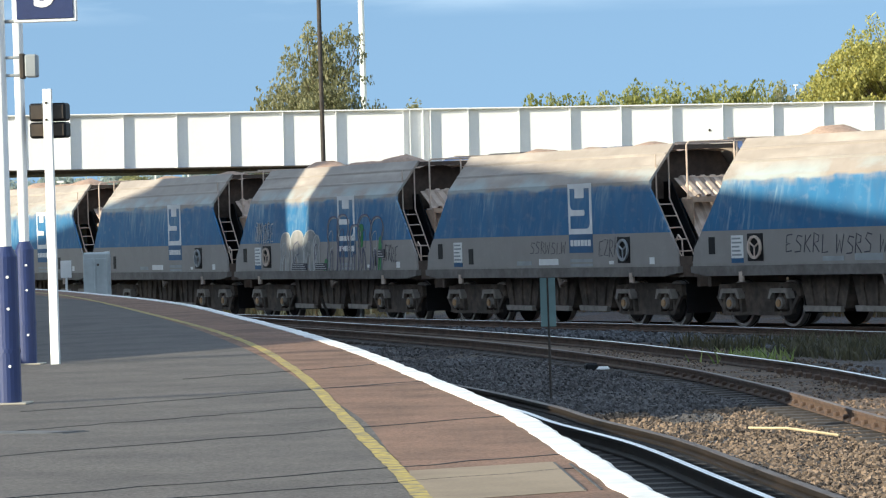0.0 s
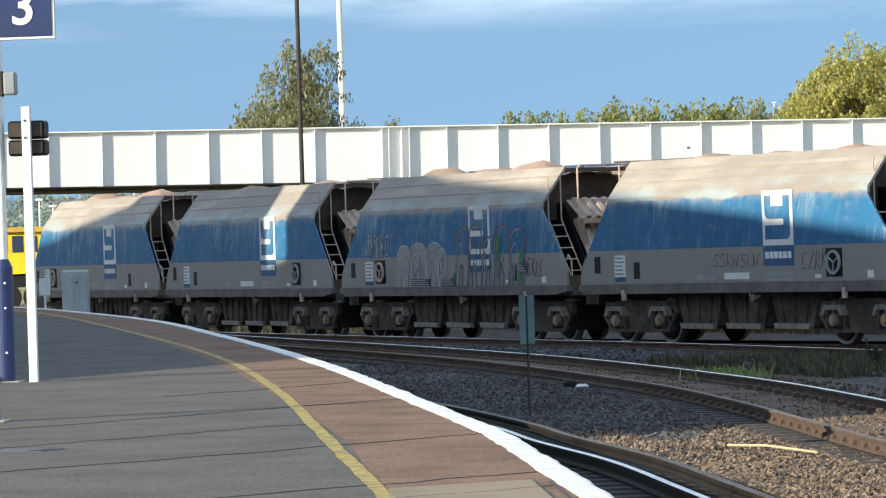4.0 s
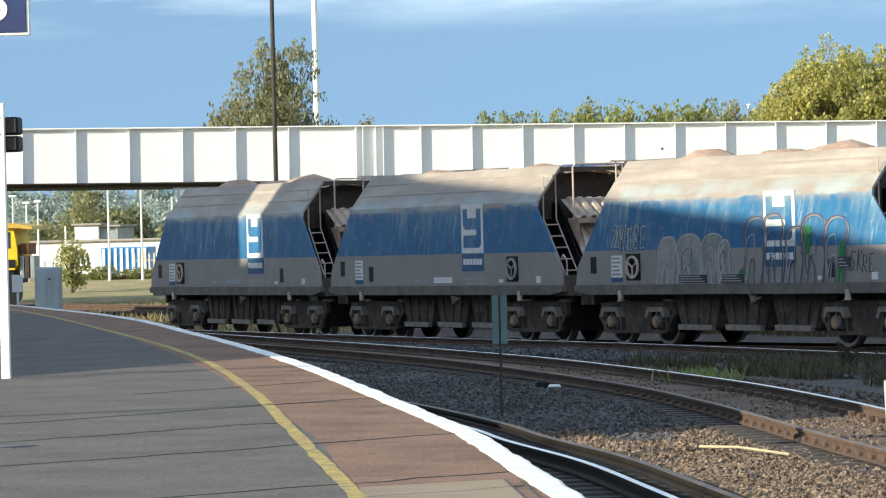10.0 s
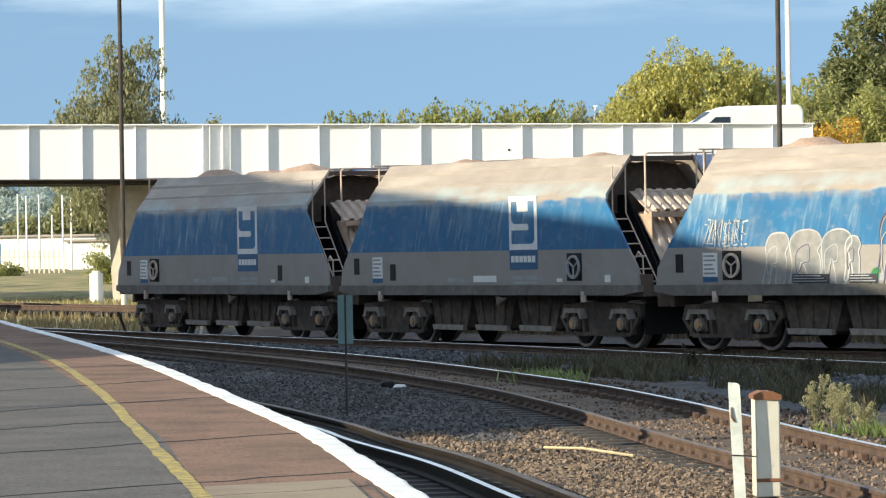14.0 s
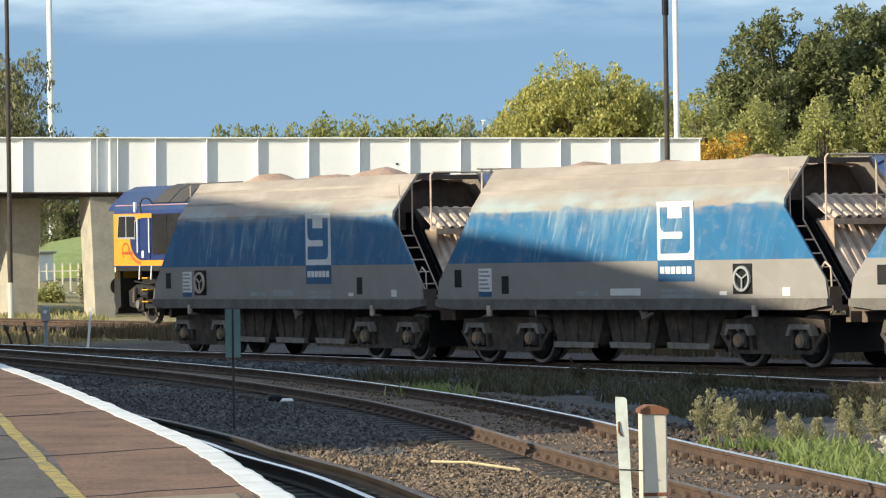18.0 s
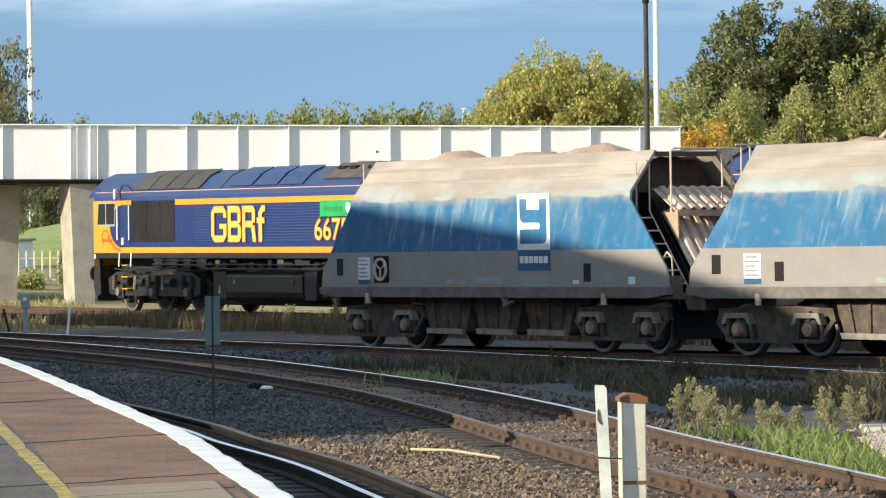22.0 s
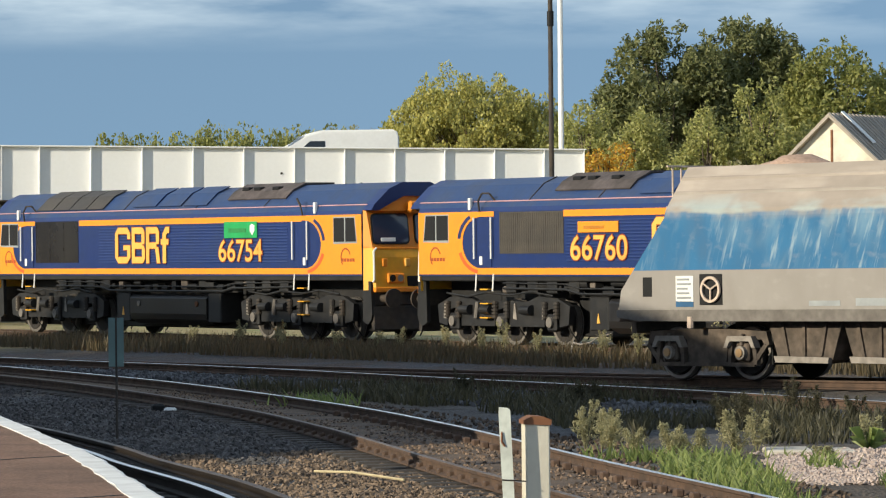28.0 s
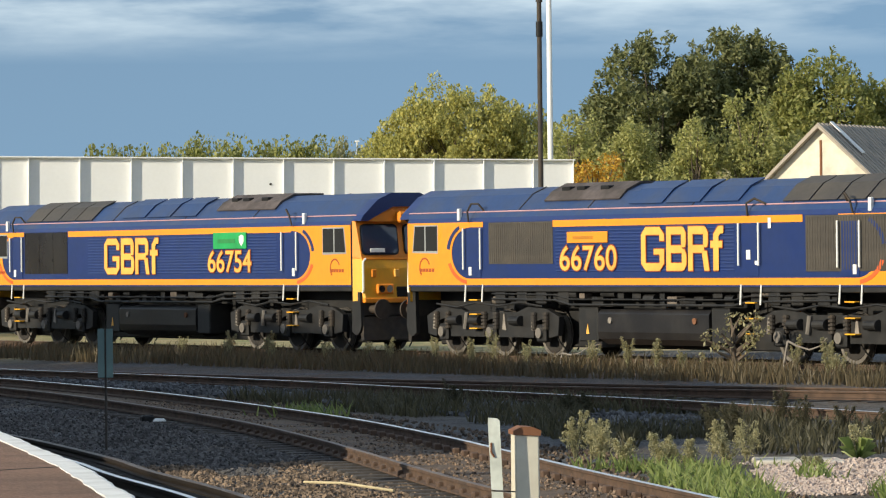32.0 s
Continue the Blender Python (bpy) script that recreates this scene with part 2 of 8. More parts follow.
def leaf_material(name, base, second, gloss=0.55):
    """Leaves: each clump has its own tone between two greens, and lets light through."""
    m = bpy.data.materials.new(name)
    m.use_nodes = True
    n, l = m.node_tree.nodes, m.node_tree.links
    b = n["Principled BSDF"]
    geo, mix = n.new("ShaderNodeNewGeometry"), n.new("ShaderNodeMix")
    mix.data_type = "RGBA"
    mix.inputs["A"].default_value, mix.inputs["B"].default_value = (*base, 1), (*second, 1)
    l.new(geo.outputs["Random Per Island"], mix.inputs["Factor"])
    l.new(mix.outputs["Result"], b.inputs["Base Color"])
    b.inputs["Roughness"].default_value = gloss
    tr, add, out = n.new("ShaderNodeBsdfTranslucent"), n.new("ShaderNodeMixShader"), n["Material Output"]
    l.new(mix.outputs["Result"], tr.inputs["Color"])
    add.inputs[0].default_value = 0.42
    l.new(b.outputs[0], add.inputs[1])
    l.new(tr.outputs[0], add.inputs[2])
    l.new(add.outputs[0], out.inputs["Surface"])
    return m


leaf_green = leaf_material("leaf_green", (0.1, 0.12, 0.045), (0.25, 0.255, 0.105))
leaf_light = leaf_material("leaf_light", (0.17, 0.2, 0.055), (0.36, 0.35, 0.11))
leaf_pale = leaf_material("leaf_pale", (0.26, 0.28, 0.085), (0.46, 0.44, 0.165))
leaf_yellow = leaf_material("leaf_yellow", (0.29, 0.3, 0.095), (0.56, 0.5, 0.15))
leaf_willow = leaf_material("leaf_willow", (0.18, 0.19, 0.09), (0.34, 0.32, 0.17))
leaf_autumn = leaf_material("leaf_autumn", (0.42, 0.18, 0.02), (0.62, 0.42, 0.05))
# dry grass, its brown darkened to hold the shade along the siding
grass_dry_shaded = leaf_material("grass_dry_shaded", (0.08, 0.064, 0.035), (0.165, 0.127, 0.07))
grass_green = leaf_material("grass_green", (0.13, 0.19, 0.045), (0.32, 0.36, 0.12))
weed_leaf = leaf_material("weed_leaf", (0.24, 0.23, 0.12), (0.48, 0.44, 0.25))
# brownish weeds, darkened so the colour carries the shade between the lines
weed_shade_brown = leaf_material("weed_shade_brown", (0.045, 0.044, 0.025), (0.105, 0.094, 0.05))

# ---- mesh helpers ----
def box(bm, x0, y0, z0, x1, y1, z1, m=None):
    r = bmesh.ops.create_cube(bm, size=1.0)
    for v in r["verts"]:
        v.co = Vector(((x0 + x1) / 2 + v.co.x * (x1 - x0), (y0 + y1) / 2 + v.co.y * (y1 - y0), (z0 + z1) / 2 + v.co.z * (z1 - z0)))
        if m is not None:
            v.co = m @ v.co
    return r["verts"]


def soft_box(bm, x0, y0, z0, x1, y1, z1, r=0.02, m=None):
    """A box with bevelled edges."""
    t = bmesh.new()
    box(t, x0, y0, z0, x1, y1, z1)
    bmesh.ops.bevel(t, geom=t.edges[:], offset=r, segments=1, affect="EDGES")
    add(bm, t, m)


def add(bm, t, m=None):
    """Join the mesh t into bm."""
    seen = {}
    for v in t.verts:
        seen[v] = bm.verts.new(m @ v.co if m is not None else v.co)
    for f in t.faces:
        try:
            bm.faces.new([seen[v] for v in f.verts])
        except ValueError:
            pass
    t.free()


def rod(bm, a, b, r, sides=8, r2=None):
    """A round bar from a to b."""
    a, b = Vector(a), Vector(b)
    d = b - a
    q = d.to_track_quat("Z", "Y").to_matrix()
    ring0, ring1 = [], []
    for k in range(sides):
        w = 2 * math.pi * k / sides
        o = q @ Vector((math.cos(w), math.sin(w), 0))
        ring0.append(bm.verts.new(a + o * r))
        ring1.append(bm.verts.new(b + o * (r if r2 is None else r2)))
    for k in range(sides):
        bm.faces.new((ring0[k], ring0[(k + 1) % sides], ring1[(k + 1) % sides], ring1[k]))
    bm.faces.new(ring0[::-1])
    bm.faces.new(ring1)


def pipe(bm, points, r, sides=6):
    for a, b in zip(points, points[1:]):
        rod(bm, a, b, r, sides)


def prism(bm, outline, axis, lo, hi, m=None):
    """An outline of pairs pushed along an axis: x (pairs y, z), y (pairs x, z) or z (pairs x, y)."""
    def put(p, d):
        c = {"x": (d, p[0], p[1]), "y": (p[0], d, p[1]), "z": (p[0], p[1], d)}[axis]
        return bm.verts.new(m @ Vector(c) if m is not None else c)
    a, b = [put(p, lo) for p in outline], [put(p, hi) for p in outline]
    n = len(outline)
    for k in range(n):
        bm.faces.new((a[k], a[(k + 1) % n], b[(k + 1) % n], b[k]))
    bm.faces.new(a[::-1])
    bm.faces.new(b)


def disc(bm, centre, axis, radius, depth, sides=20, hole=0.0):
    """A wheel-like ring or drum round an axis y or x or z."""
    c = Vector(centre)
    def at(w, r, d):
        u, v = r * math.cos(w), r * math.sin(w)
        return bm.verts.new(c + Vector({"y": (u, d, v), "x": (d, u, v), "z": (u, v, d)}[axis]))
    rings = [[at(2 * math.pi * k / sides, r, d) for k in range(sides)] for r, d in
             ((radius, -depth / 2), (radius, depth / 2)) + (((hole, depth / 2), (hole, -depth / 2)) if hole else ())]
    for i in range(len(rings) if hole else 1):
        p, q = rings[i], rings[(i + 1) % len(rings)]
        for k in range(sides):
            bm.faces.new((p[k], p[(k + 1) % sides], q[(k + 1) % sides], q[k]))
    if not hole:
        bm.faces.new(rings[0][::-1])
        bm.faces.new(rings[1])


def mesh(name, bm, mats, smooth=False):
    bmesh.ops.recalc_face_normals(bm, faces=bm.faces[:])
    me = bpy.data.meshes.new(name)
    bm.to_mesh(me)
    bm.free()
    for m in (mats if isinstance(mats, (list, tuple)) else [mats]):
        me.materials.append(m)
    if smooth:
        for p in me.polygons:
            p.use_smooth = True
    return me


def part(name, bm, mat, parent, label="", smooth=False, m=None):
    ob = new(name, mesh(name, bm, mat, smooth))
    ob.parent = parent
    if m is not None:
        ob.matrix_basis = m
    return tagged(ob, label)


def thing(name, bm, mat, label, category, group="", kind="", m=None, smooth=False):
    ob = new(name, mesh(name, bm, mat, smooth) if bm is not None else None)
    if m is not None:
        ob.matrix_basis = m
    return tagged(ob, label, category, group, kind)


def words(name, text, size, mat, parent, m, squeeze=1.0, depth=0.006, bold=0.0, centre=True):
    """Lettering in the built-in font as a mesh."""
    cu = bpy.data.curves.new(name, "FONT")
    cu.body, cu.size, cu.extrude, cu.offset, cu.resolution_u = text, size, depth, bold, 4
    cu.align_x, cu.align_y = ("CENTER", "CENTER") if centre else ("LEFT", "BOTTOM_BASELINE")
    tmp = bpy.data.objects.new("tmp", cu)
    scene.collection.objects.link(tmp)
    dep = bpy.context.evaluated_depsgraph_get()
    me = bpy.data.meshes.new_from_object(tmp.evaluated_get(dep))
    bpy.data.objects.remove(tmp)
    me.transform(Matrix.Diagonal((squeeze, 1, 1, 1)))
    me.materials.clear()
    me.materials.append(mat)
    ob = new(name, me)
    ob.parent, ob.matrix_basis = parent, m
    return ob


NEAR_SIDE = Euler((radians(90), 0, 0)).to_matrix().to_4x4()   # turns lettering upright, facing the local -y side


def decal(bm, outline, y, m=None):
    """A flat painted mark on the near side, from pairs x, z, a few millimetres thick."""
    prism(bm, outline, "y", y - 0.004, y + 0.004, m)


def rect(x0, z0, x1, z1):
    return [(x0, z0), (x1, z0), (x1, z1), (x0, z1)]


# ---- the lines of the tracks ----
def curve_line(f, lo, hi, n=240):
    """Points along a plan line y = f(x) or x = f(y) with arc length."""
    p = [f(lo + (hi - lo) * k / n) for k in range(n + 1)]
    s = [0.0]
    for a, b in zip(p, p[1:]):
        s.append(s[-1] + math.hypot(b[0] - a[0], b[1] - a[1]))
    return np.array(p), np.array(s)


def wagon_line(x):
    """The near rail of the goods line: a gentle curve that runs out straight."""
    a, b, c, d = 0.01943, -1.3909, 80.23, 0.000228
    xc = min(max(x, -24.0), 12.0)
    y = a * xc * xc + b * xc + c + d * xc ** 3 + (2 * a * xc + b + 3 * d * xc * xc) * (x - xc)
    return x, y, 0.00877 * (min(max(x, -30.0), 10.0) - 4.0) - 0.0675


WP, WS = curve_line(wagon_line, -70.0, 70.0, 1400)
WS = WS - np.interp(-4.0, WP[:, 0], WS)


def on_goods_line(s, inward=0.75):
    """The pose at arc length s on the goods line's middle, its x along the line towards the camera's right."""
    x, y, z = (np.interp(s, WS, WP[:, k]) for k in range(3))
    x2, y2, z2 = (np.interp(s + 0.5, WS, WP[:, k]) for k in range(3))
    f = Vector((x2 - x, y2 - y, z2 - z)).normalized()
    side = Vector((-f.y, f.x, 0)).normalized()
    up = f.cross(side)
    m = Matrix((f, side, up)).transposed().to_4x4()
    m.translation = Vector((x, y, z)) + side * inward
    return m

# ---- ground ----
def ground_material():
    """Broken stone between the lines, brown and grey, giving way to dry grass and earth beyond them."""
    m = bpy.data.materials.new("ground_mix")
    m.use_nodes = True
    n, l = m.node_tree.nodes, m.node_tree.links
    b = n["Principled BSDF"]
    tc, sep = n.new("ShaderNodeTexCoord"), n.new("ShaderNodeSeparateXYZ")
    l.new(tc.outputs["Object"], sep.inputs[0])

    def tex(kind, scale, out):
        t = n.new(kind)
        t.inputs["Scale"].default_value = scale
        l.new(tc.outputs["Object"], t.inputs["Vector"])
        return t.outputs[out]

    def ramp(v, a, b2, lo=0.0, hi=1.0):
        r = n.new("ShaderNodeMapRange")
        for k, x in zip((1, 2, 3, 4), (a, b2, lo, hi)):
            r.inputs[k].default_value = x
        l.new(v, r.inputs[0])
        return r.outputs[0]

    def mix(f, a, b2, kind="MIX"):
        x = n.new("ShaderNodeMix")
        x.data_type, x.blend_type = "RGBA", kind
        l.new(f, x.inputs["Factor"])
        for key, c in (("A", a), ("B", b2)):
            if isinstance(c, tuple):
                x.inputs[key].default_value = (*c, 1)
            else:
                l.new(c, x.inputs[key])
        return x.outputs["Result"]

    cells = tex("ShaderNodeTexVoronoi", 17.0, "Color")
    tone = n.new("ShaderNodeSeparateColor")
    l.new(cells, tone.inputs[0])
    stone = mix(tone.outputs[0], (0.04, 0.031, 0.025), (0.135, 0.105, 0.082))
    greys = mix(tone.outputs[1], (0.04, 0.041, 0.044), (0.12, 0.122, 0.128))
    c = mix(ramp(tex("ShaderNodeTexNoise", 0.35, "Fac"), 0.4, 0.6), stone, greys)
    c = mix(ramp(tex("ShaderNodeTexNoise", 1.3, "Fac"), 0.5, 0.75, 0.0, 0.7), c, (0.03, 0.026, 0.022))
    grass = mix(ramp(tex("ShaderNodeTexNoise", 0.8, "Fac"), 0.35, 0.65), (0.4, 0.3, 0.16), (0.22, 0.22, 0.085))
    c = mix(ramp(sep.outputs["Y"], 106, 116), c, grass)
    l.new(c, b.inputs["Base Color"])
    b.inputs["Roughness"].default_value = 0.95
    bp = n.new("ShaderNodeBump")
    bp.inputs["Strength"].default_value, bp.inputs["Distance"].default_value = 1.0, 0.04
    l.new(tex("ShaderNodeTexVoronoi", 17.0, "Distance"), bp.inputs["Height"])
    l.new(bp.outputs[0], b.inputs["Normal"])
    return m


ground_mat = ground_material()
bm = bmesh.new()
xs = [-1500, -400, -120] + [-60 + 3 * k for k in range(34)] + [60, 150, 500, 1500]
ys = [-300, -60, 0] + [6 + 4 * k for k in range(48)] + [230, 320, 600, 1500, 3000]
grid = []
for y in ys:
    row = []
    for x in xs:
        z = -0.2 + 0.035 * noise.noise(Vector((x * 0.3, y * 0.3, 0)))
        if y > 112:
            z -= 0.15
        if x < -15:
            f = min(1.0, max(0.0, (y - 142) / 52))
            z += 0.85 * f * f * (3 - 2 * f) * min(1.0, (-15 - x) / 8)     # the yard lies a little higher
        dip = math.exp(-(((y - wagon_line(x)[1]) * 0.55) / 5.0) ** 2)
        z += dip * min(0.0, wagon_line(x)[2] + 0.02)          # the goods line falls away with its bed
        row.append(bm.verts.new((x, y, z)))
    grid.append(row)
for a, b in zip(grid, grid[1:]):
    for k in range(len(a) - 1):
        bm.faces.new((a[k], a[k + 1], b[k + 1], b[k]))
thing("ground", bm, ground_mat, "rough earth and dry grass between railway tracks", "ground", kind="structure", smooth=True)


# ---- railway tracks ----
def rail_mesh(bm, pts, foot=-0.15, head=0.036):
    """Rust-brown sides of a rail along points, and its web and foot."""
    section = [(-0.07, foot), (0.07, foot), (0.07, foot + 0.02), (0.012, foot + 0.04), (0.012, -0.045), (head, -0.035), (head, -0.004),
               (-head, -0.004), (-head, -0.035), (-0.012, -0.045), (-0.012, foot + 0.04), (-0.07, foot + 0.02)]
    sweep(bm, pts, section)


def sweep(bm, pts, section, up=True):
    rings = []
    for k, p in enumerate(pts):
        a, b = Vector(pts[max(0, k - 1)]), Vector(pts[min(len(pts) - 1, k + 1)])
        f = (b - a).normalized()
        side = Vector((f.y, -f.x, 0)).normalized()
        rings.append([bm.verts.new(Vector(p) + side * u + Vector((0, 0, v))) for u, v in section])
    n = len(section)
    for r, q in zip(rings, rings[1:]):
        for k in range(n):
            bm.faces.new((r[k], r[(k + 1) % n], q[(k + 1) % n], q[k]))
    bm.faces.new(rings[0][::-1])
    bm.faces.new(rings[-1])


def offset_line(pts, d):
    """A line beside pts, d metres to its right as it runs."""
    out = []
    for k, p in enumerate(pts):
        a, b = Vector(pts[max(0, k - 1)]), Vector(pts[min(len(pts) - 1, k + 1)])
        f = (b - a).normalized()
        out.append(Vector(p) + Vector((f.y, -f.x, 0)).normalized() * d)
    return out


def resample(pts, step):
    pts = [Vector(p) for p in pts]
    out, left = [pts[0]], step
    for a, b in zip(pts, pts[1:]):
        d = (b - a).length
        while left < d:
            out.append(a.lerp(b, left / d))
            left += step
        left -= d
    return out


def smooth_line(ctrl, n=14):
    """A smooth line through plan points (Catmull-Rom)."""
    c = [Vector(p) for p in ctrl]
    c = [c[0] * 2 - c[1]] + c + [c[-1] * 2 - c[-2]]
    out = []
    for i in range(1, len(c) - 2):
        p0, p1, p2, p3 = c[i - 1:i + 3]
        for k in range(n):
            t = k / n
            out.append(0.5 * (2 * p1 + (p2 - p0) * t + (2 * p0 - 5 * p1 + 4 * p2 - p3) * t * t + (3 * p1 - p0 - 3 * p2 + p3) * t ** 3))
    out.append(c[-2])
    return out


def track(name, label, left, right, bed_mat, sleeper_near=(0, 0), bed=True, side_mat=None, heads=None):
    """Two rails, sleepers with fastenings and a bed of ballast; left and right are the rails' lines."""
    root = tagged(new(name), label, "railway track", kind="structure")
    for line, head_mat in zip((left, right), heads or (rail_top, rail_top)):
        bm = bmesh.new()
        rail_mesh(bm, line)
        r = part("rail", bm, side_mat or rail_rust, root)
        bm = bmesh.new()
        sweep(bm, line, [(-0.034, -0.004), (0.034, -0.004), (0.03, 0.0), (-0.03, 0.0)])
        part("rail_head", bm, head_mat, r, "polished steel running surface" if head_mat is rail_top else "dull brown running surface")
    mid = resample([(a + b) / 2 for a, b in zip(left, right)], 0.65)
    me_s, me_c = None, None
    for k in range(1, len(mid) - 1):
        f = (mid[k + 1] - mid[k - 1]).normalized()
        m = Matrix.Translation(mid[k]) @ Matrix.Rotation(math.atan2(f.y, f.x), 4, "Z")
        if me_s is None:
            bm = bmesh.new()
            soft_box(bm, -0.125, -1.3, -0.3, 0.125, 1.3, -0.155, 0.02)
            me_s = mesh("sleeper", bm, timber)
            bm = bmesh.new()
            for y in (-0.7525, 0.7525):
                for d in (-0.1, 0.1):
                    soft_box(bm, -0.07, y + d - 0.045, -0.16, 0.07, y + d + 0.045, -0.075, 0.015)
            me_c = mesh("rail_chair", bm, rail_rust)
        s = new("sleeper", me_s)
        s.parent, s.matrix_basis = root, m
        if sleeper_near[0] < mid[k].y < sleeper_near[1]:
            c = new("rail_chair", me_c)
            c.parent = s
    if bed:
        bm = bmesh.new()
        line = [(a + b) / 2 for a, b in zip(left, right)]
        sweep(bm, resample(line, 1.5), [(-1.4, -0.4), (1.75, -0.4), (1.7, -0.162), (-1.4, -0.162)])
        part("ballast_bed", bm, bed_mat, root, "bed of broken stone")
    return root


# platform line: its rails, running from near to far
a_far = smooth_line([(8.4, -14, 0), (4.7, 3, 0), (2.5, 14, 0), (0.0, 28, 0), (-1.55, 36.3, 0), (-2.5, 41.2, 0), (-3.6, 45.6, 0), (-4.4, 49.2, 0), (-6.2, 55.7, 0), (-9.3, 65, 0), (-13.4, 75.5, 0), (-18.5, 87, 0), (-27, 104, 0), (-48, 140, 0)])
a_near = offset_line(a_far, -1.505)
track_a = track("track_platform", "railway track with worn shiny rails beside the platform", a_near, a_far, dark_bed, (0, 0), True, rail_dark)
bm = bmesh.new()
cond = [p + Vector((0, 0, 0.03)) for p in offset_line(a_far, 0.43)]
rail_mesh(bm, cond, foot=-0.1, head=0.045)
third_rail = part("conductor_rail", bm, rail_dark, track_a, "dull brown conductor rail on the outer side")
bm = bmesh.new()
sweep(bm, cond, [(-0.043, -0.004), (0.043, -0.004), (0.038, 0.0), (-0.038, 0.0)])
part("rail_head", bm, material("conductor_top", (0.09, 0.07, 0.058), 0.6, metal=0.3, vary=0.15), third_rail)

# middle line
b_near = smooth_line([(5.4, 14, 0), (3.6, 24, 0), (1.8, 35, 0), (0.0, 44.6, 0), (-0.95, 50.2, 0), (-1.75, 54.7, 0), (-3.15, 61.2, 0), (-5.75, 70.5, 0), (-8.1, 77.4, 0), (-12.6, 88.5, 0), (-22, 109, 0), (-45, 150, 0)])
b_far = offset_line(b_near, 1.66)
track("track_middle", "railway track with brown rusty rails curving to the platform", b_near, b_far, ballast, (20, 62), bed=False, heads=(rail_dull, rail_top))

# trodden dirt between its rails
bm = bmesh.new()
sweep(bm, resample([(p + q) / 2 for p, q in zip(b_near, b_far)], 0.8), [(-0.76, -0.32), (0.76, -0.32), (0.74, -0.152), (0.3, -0.142), (-0.3, -0.142), (-0.74, -0.152)])
part("dirt_bed", bm, material("track_dirt", (0.125, 0.082, 0.052), 0.95, vary=0.6, grain=14, spot=0.8, spot_size=1.6, second=(0.055, 0.04, 0.03), bump=1.0, bump_size=22), bpy.data.objects["track_middle"], "dark trodden dirt between the rails")

# goods line
goods = [Vector(p) for p in WP[::10] if 20 < p[1] < 170]
goods = list(reversed(goods))
c_near = list(reversed(goods))
c_far = offset_line(c_near, -1.505)
track("track_goods", "railway track with dark rusty rails under the goods train", c_near, c_far, ballast, (0, 0), bed=False, heads=(rail_dull, rail_dull))
# the loop beside it
d_near = smooth_line([(19, 38, 0), (9.6, 54, 0), (5.8, 62.2, 0), (3.7, 66.9, 0), (0.0, 74.0, 0), (-4.3, 82.4, 0), (-9.4, 90.7, 0), (-16, 102, 0), (-30, 126, 0)])
bm = bmesh.new()
rail_mesh(bm, d_near)
loop = thing("turnout_rail", bm, rail_rust, "single long rail of a turnout with a bright worn head", "rail", kind="structure")
bm = bmesh.new()
sweep(bm, d_near, [(-0.034, -0.004), (0.034, -0.004), (0.03, 0.0), (-0.03, 0.0)])
part("rail_head", bm, rail_top, loop)

# siding where the locomotives stand
LOCO_DIR = Vector((0.5340, -0.8455, 0))
LOCO_SIDE = Vector((0.8455, 0.5340, 0))
LOCO_EDGE = Vector((-2.26, 103.0, 0))
mid = LOCO_EDGE + LOCO_SIDE * 1.32
e_line = [mid + LOCO_DIR * d for d in range(-70, 90, 4)]
track("track_siding", "siding with dull rails in dry grass under the locomotives", offset_line(e_line, 0.7525), offset_line(e_line, -0.7525), earth, (0, 0), bed=False, heads=(rail_dull, rail_dull))

# ---- platform ----
edge = smooth_line([(6.0, -14, 0.9), (2.8, 1, 0.9), (1.2, 8, 0.9), (-0.2, 15, 0.9), (-1.1, 20.3, 0.9), (-1.85, 24.9, 0.9), (-2.5, 28.9, 0.9), (-3.35, 33.2, 0.9), (-4.7, 40.0, 0.9), (-5.65, 44.6, 0.9), (-7.2, 51.6, 0.9), (-9.1, 59.6, 0.9),
                    (-11.9, 71.0, 0.9), (-15.15, 81.6, 0.9), (-18.5, 91.3, 0.9), (-24.0, 104.0, 0.9)])
root = tagged(new("platform"), "curved station platform with asphalt surface, red border and white edge", "platform", kind="structure")


def band(name, d0, d1, z, depth, mat, label=""):
    """A strip of the platform between two distances behind its edge."""
    bm = bmesh.new()
    sweep(bm, edge, [(d0, z - depth - 0.9), (d1, z - depth - 0.9), (d1, z - 0.9), (d0, z - 0.9)])
    return part(name, bm, mat, root, label)


band("platform_body", -13.0, 0.0 - 0.02, 0.86, 1.3, concrete, "concrete wall and fill of the platform")
band("surface", -13.0, -1.1, 0.9, 0.035, asphalt, "grey asphalt surface")
band("border", -1.1, -0.15, 0.9, 0.035, red_asphalt, "reddish asphalt border strip")
bm = bmesh.new()
rim, rings = resample(edge, 0.13), []
for k, p in enumerate(rim):
    f = (rim[min(k + 1, len(rim) - 1)] - rim[max(k - 1, 0)]).normalized()
    side = Vector((f.y, -f.x, 0)).normalized()
    i = -0.15 + 0.03 * noise.noise(p * 1.9) + 0.007 * noise.noise(p * 5.1)
    o = 0.03 + 0.025 * noise.noise(p * 1.9 + Vector((5, 0, 0))) + 0.006 * noise.noise(p * 5.3)
    rings.append([bm.verts.new(p + side * u + Vector((0, 0, v))) for u, v in ((i, -0.05), (o, -0.05), (o, 0.0), (o - 0.02, 0.006), (i, 0.006))])
for p, q in zip(rings, rings[1:]):
    for k in range(5):
        bm.faces.new((p[k], p[(k + 1) % 5], q[(k + 1) % 5], q[k]))
part("white_edge", bm, white_line, root, "worn white painted edge stones")
bm = bmesh.new()
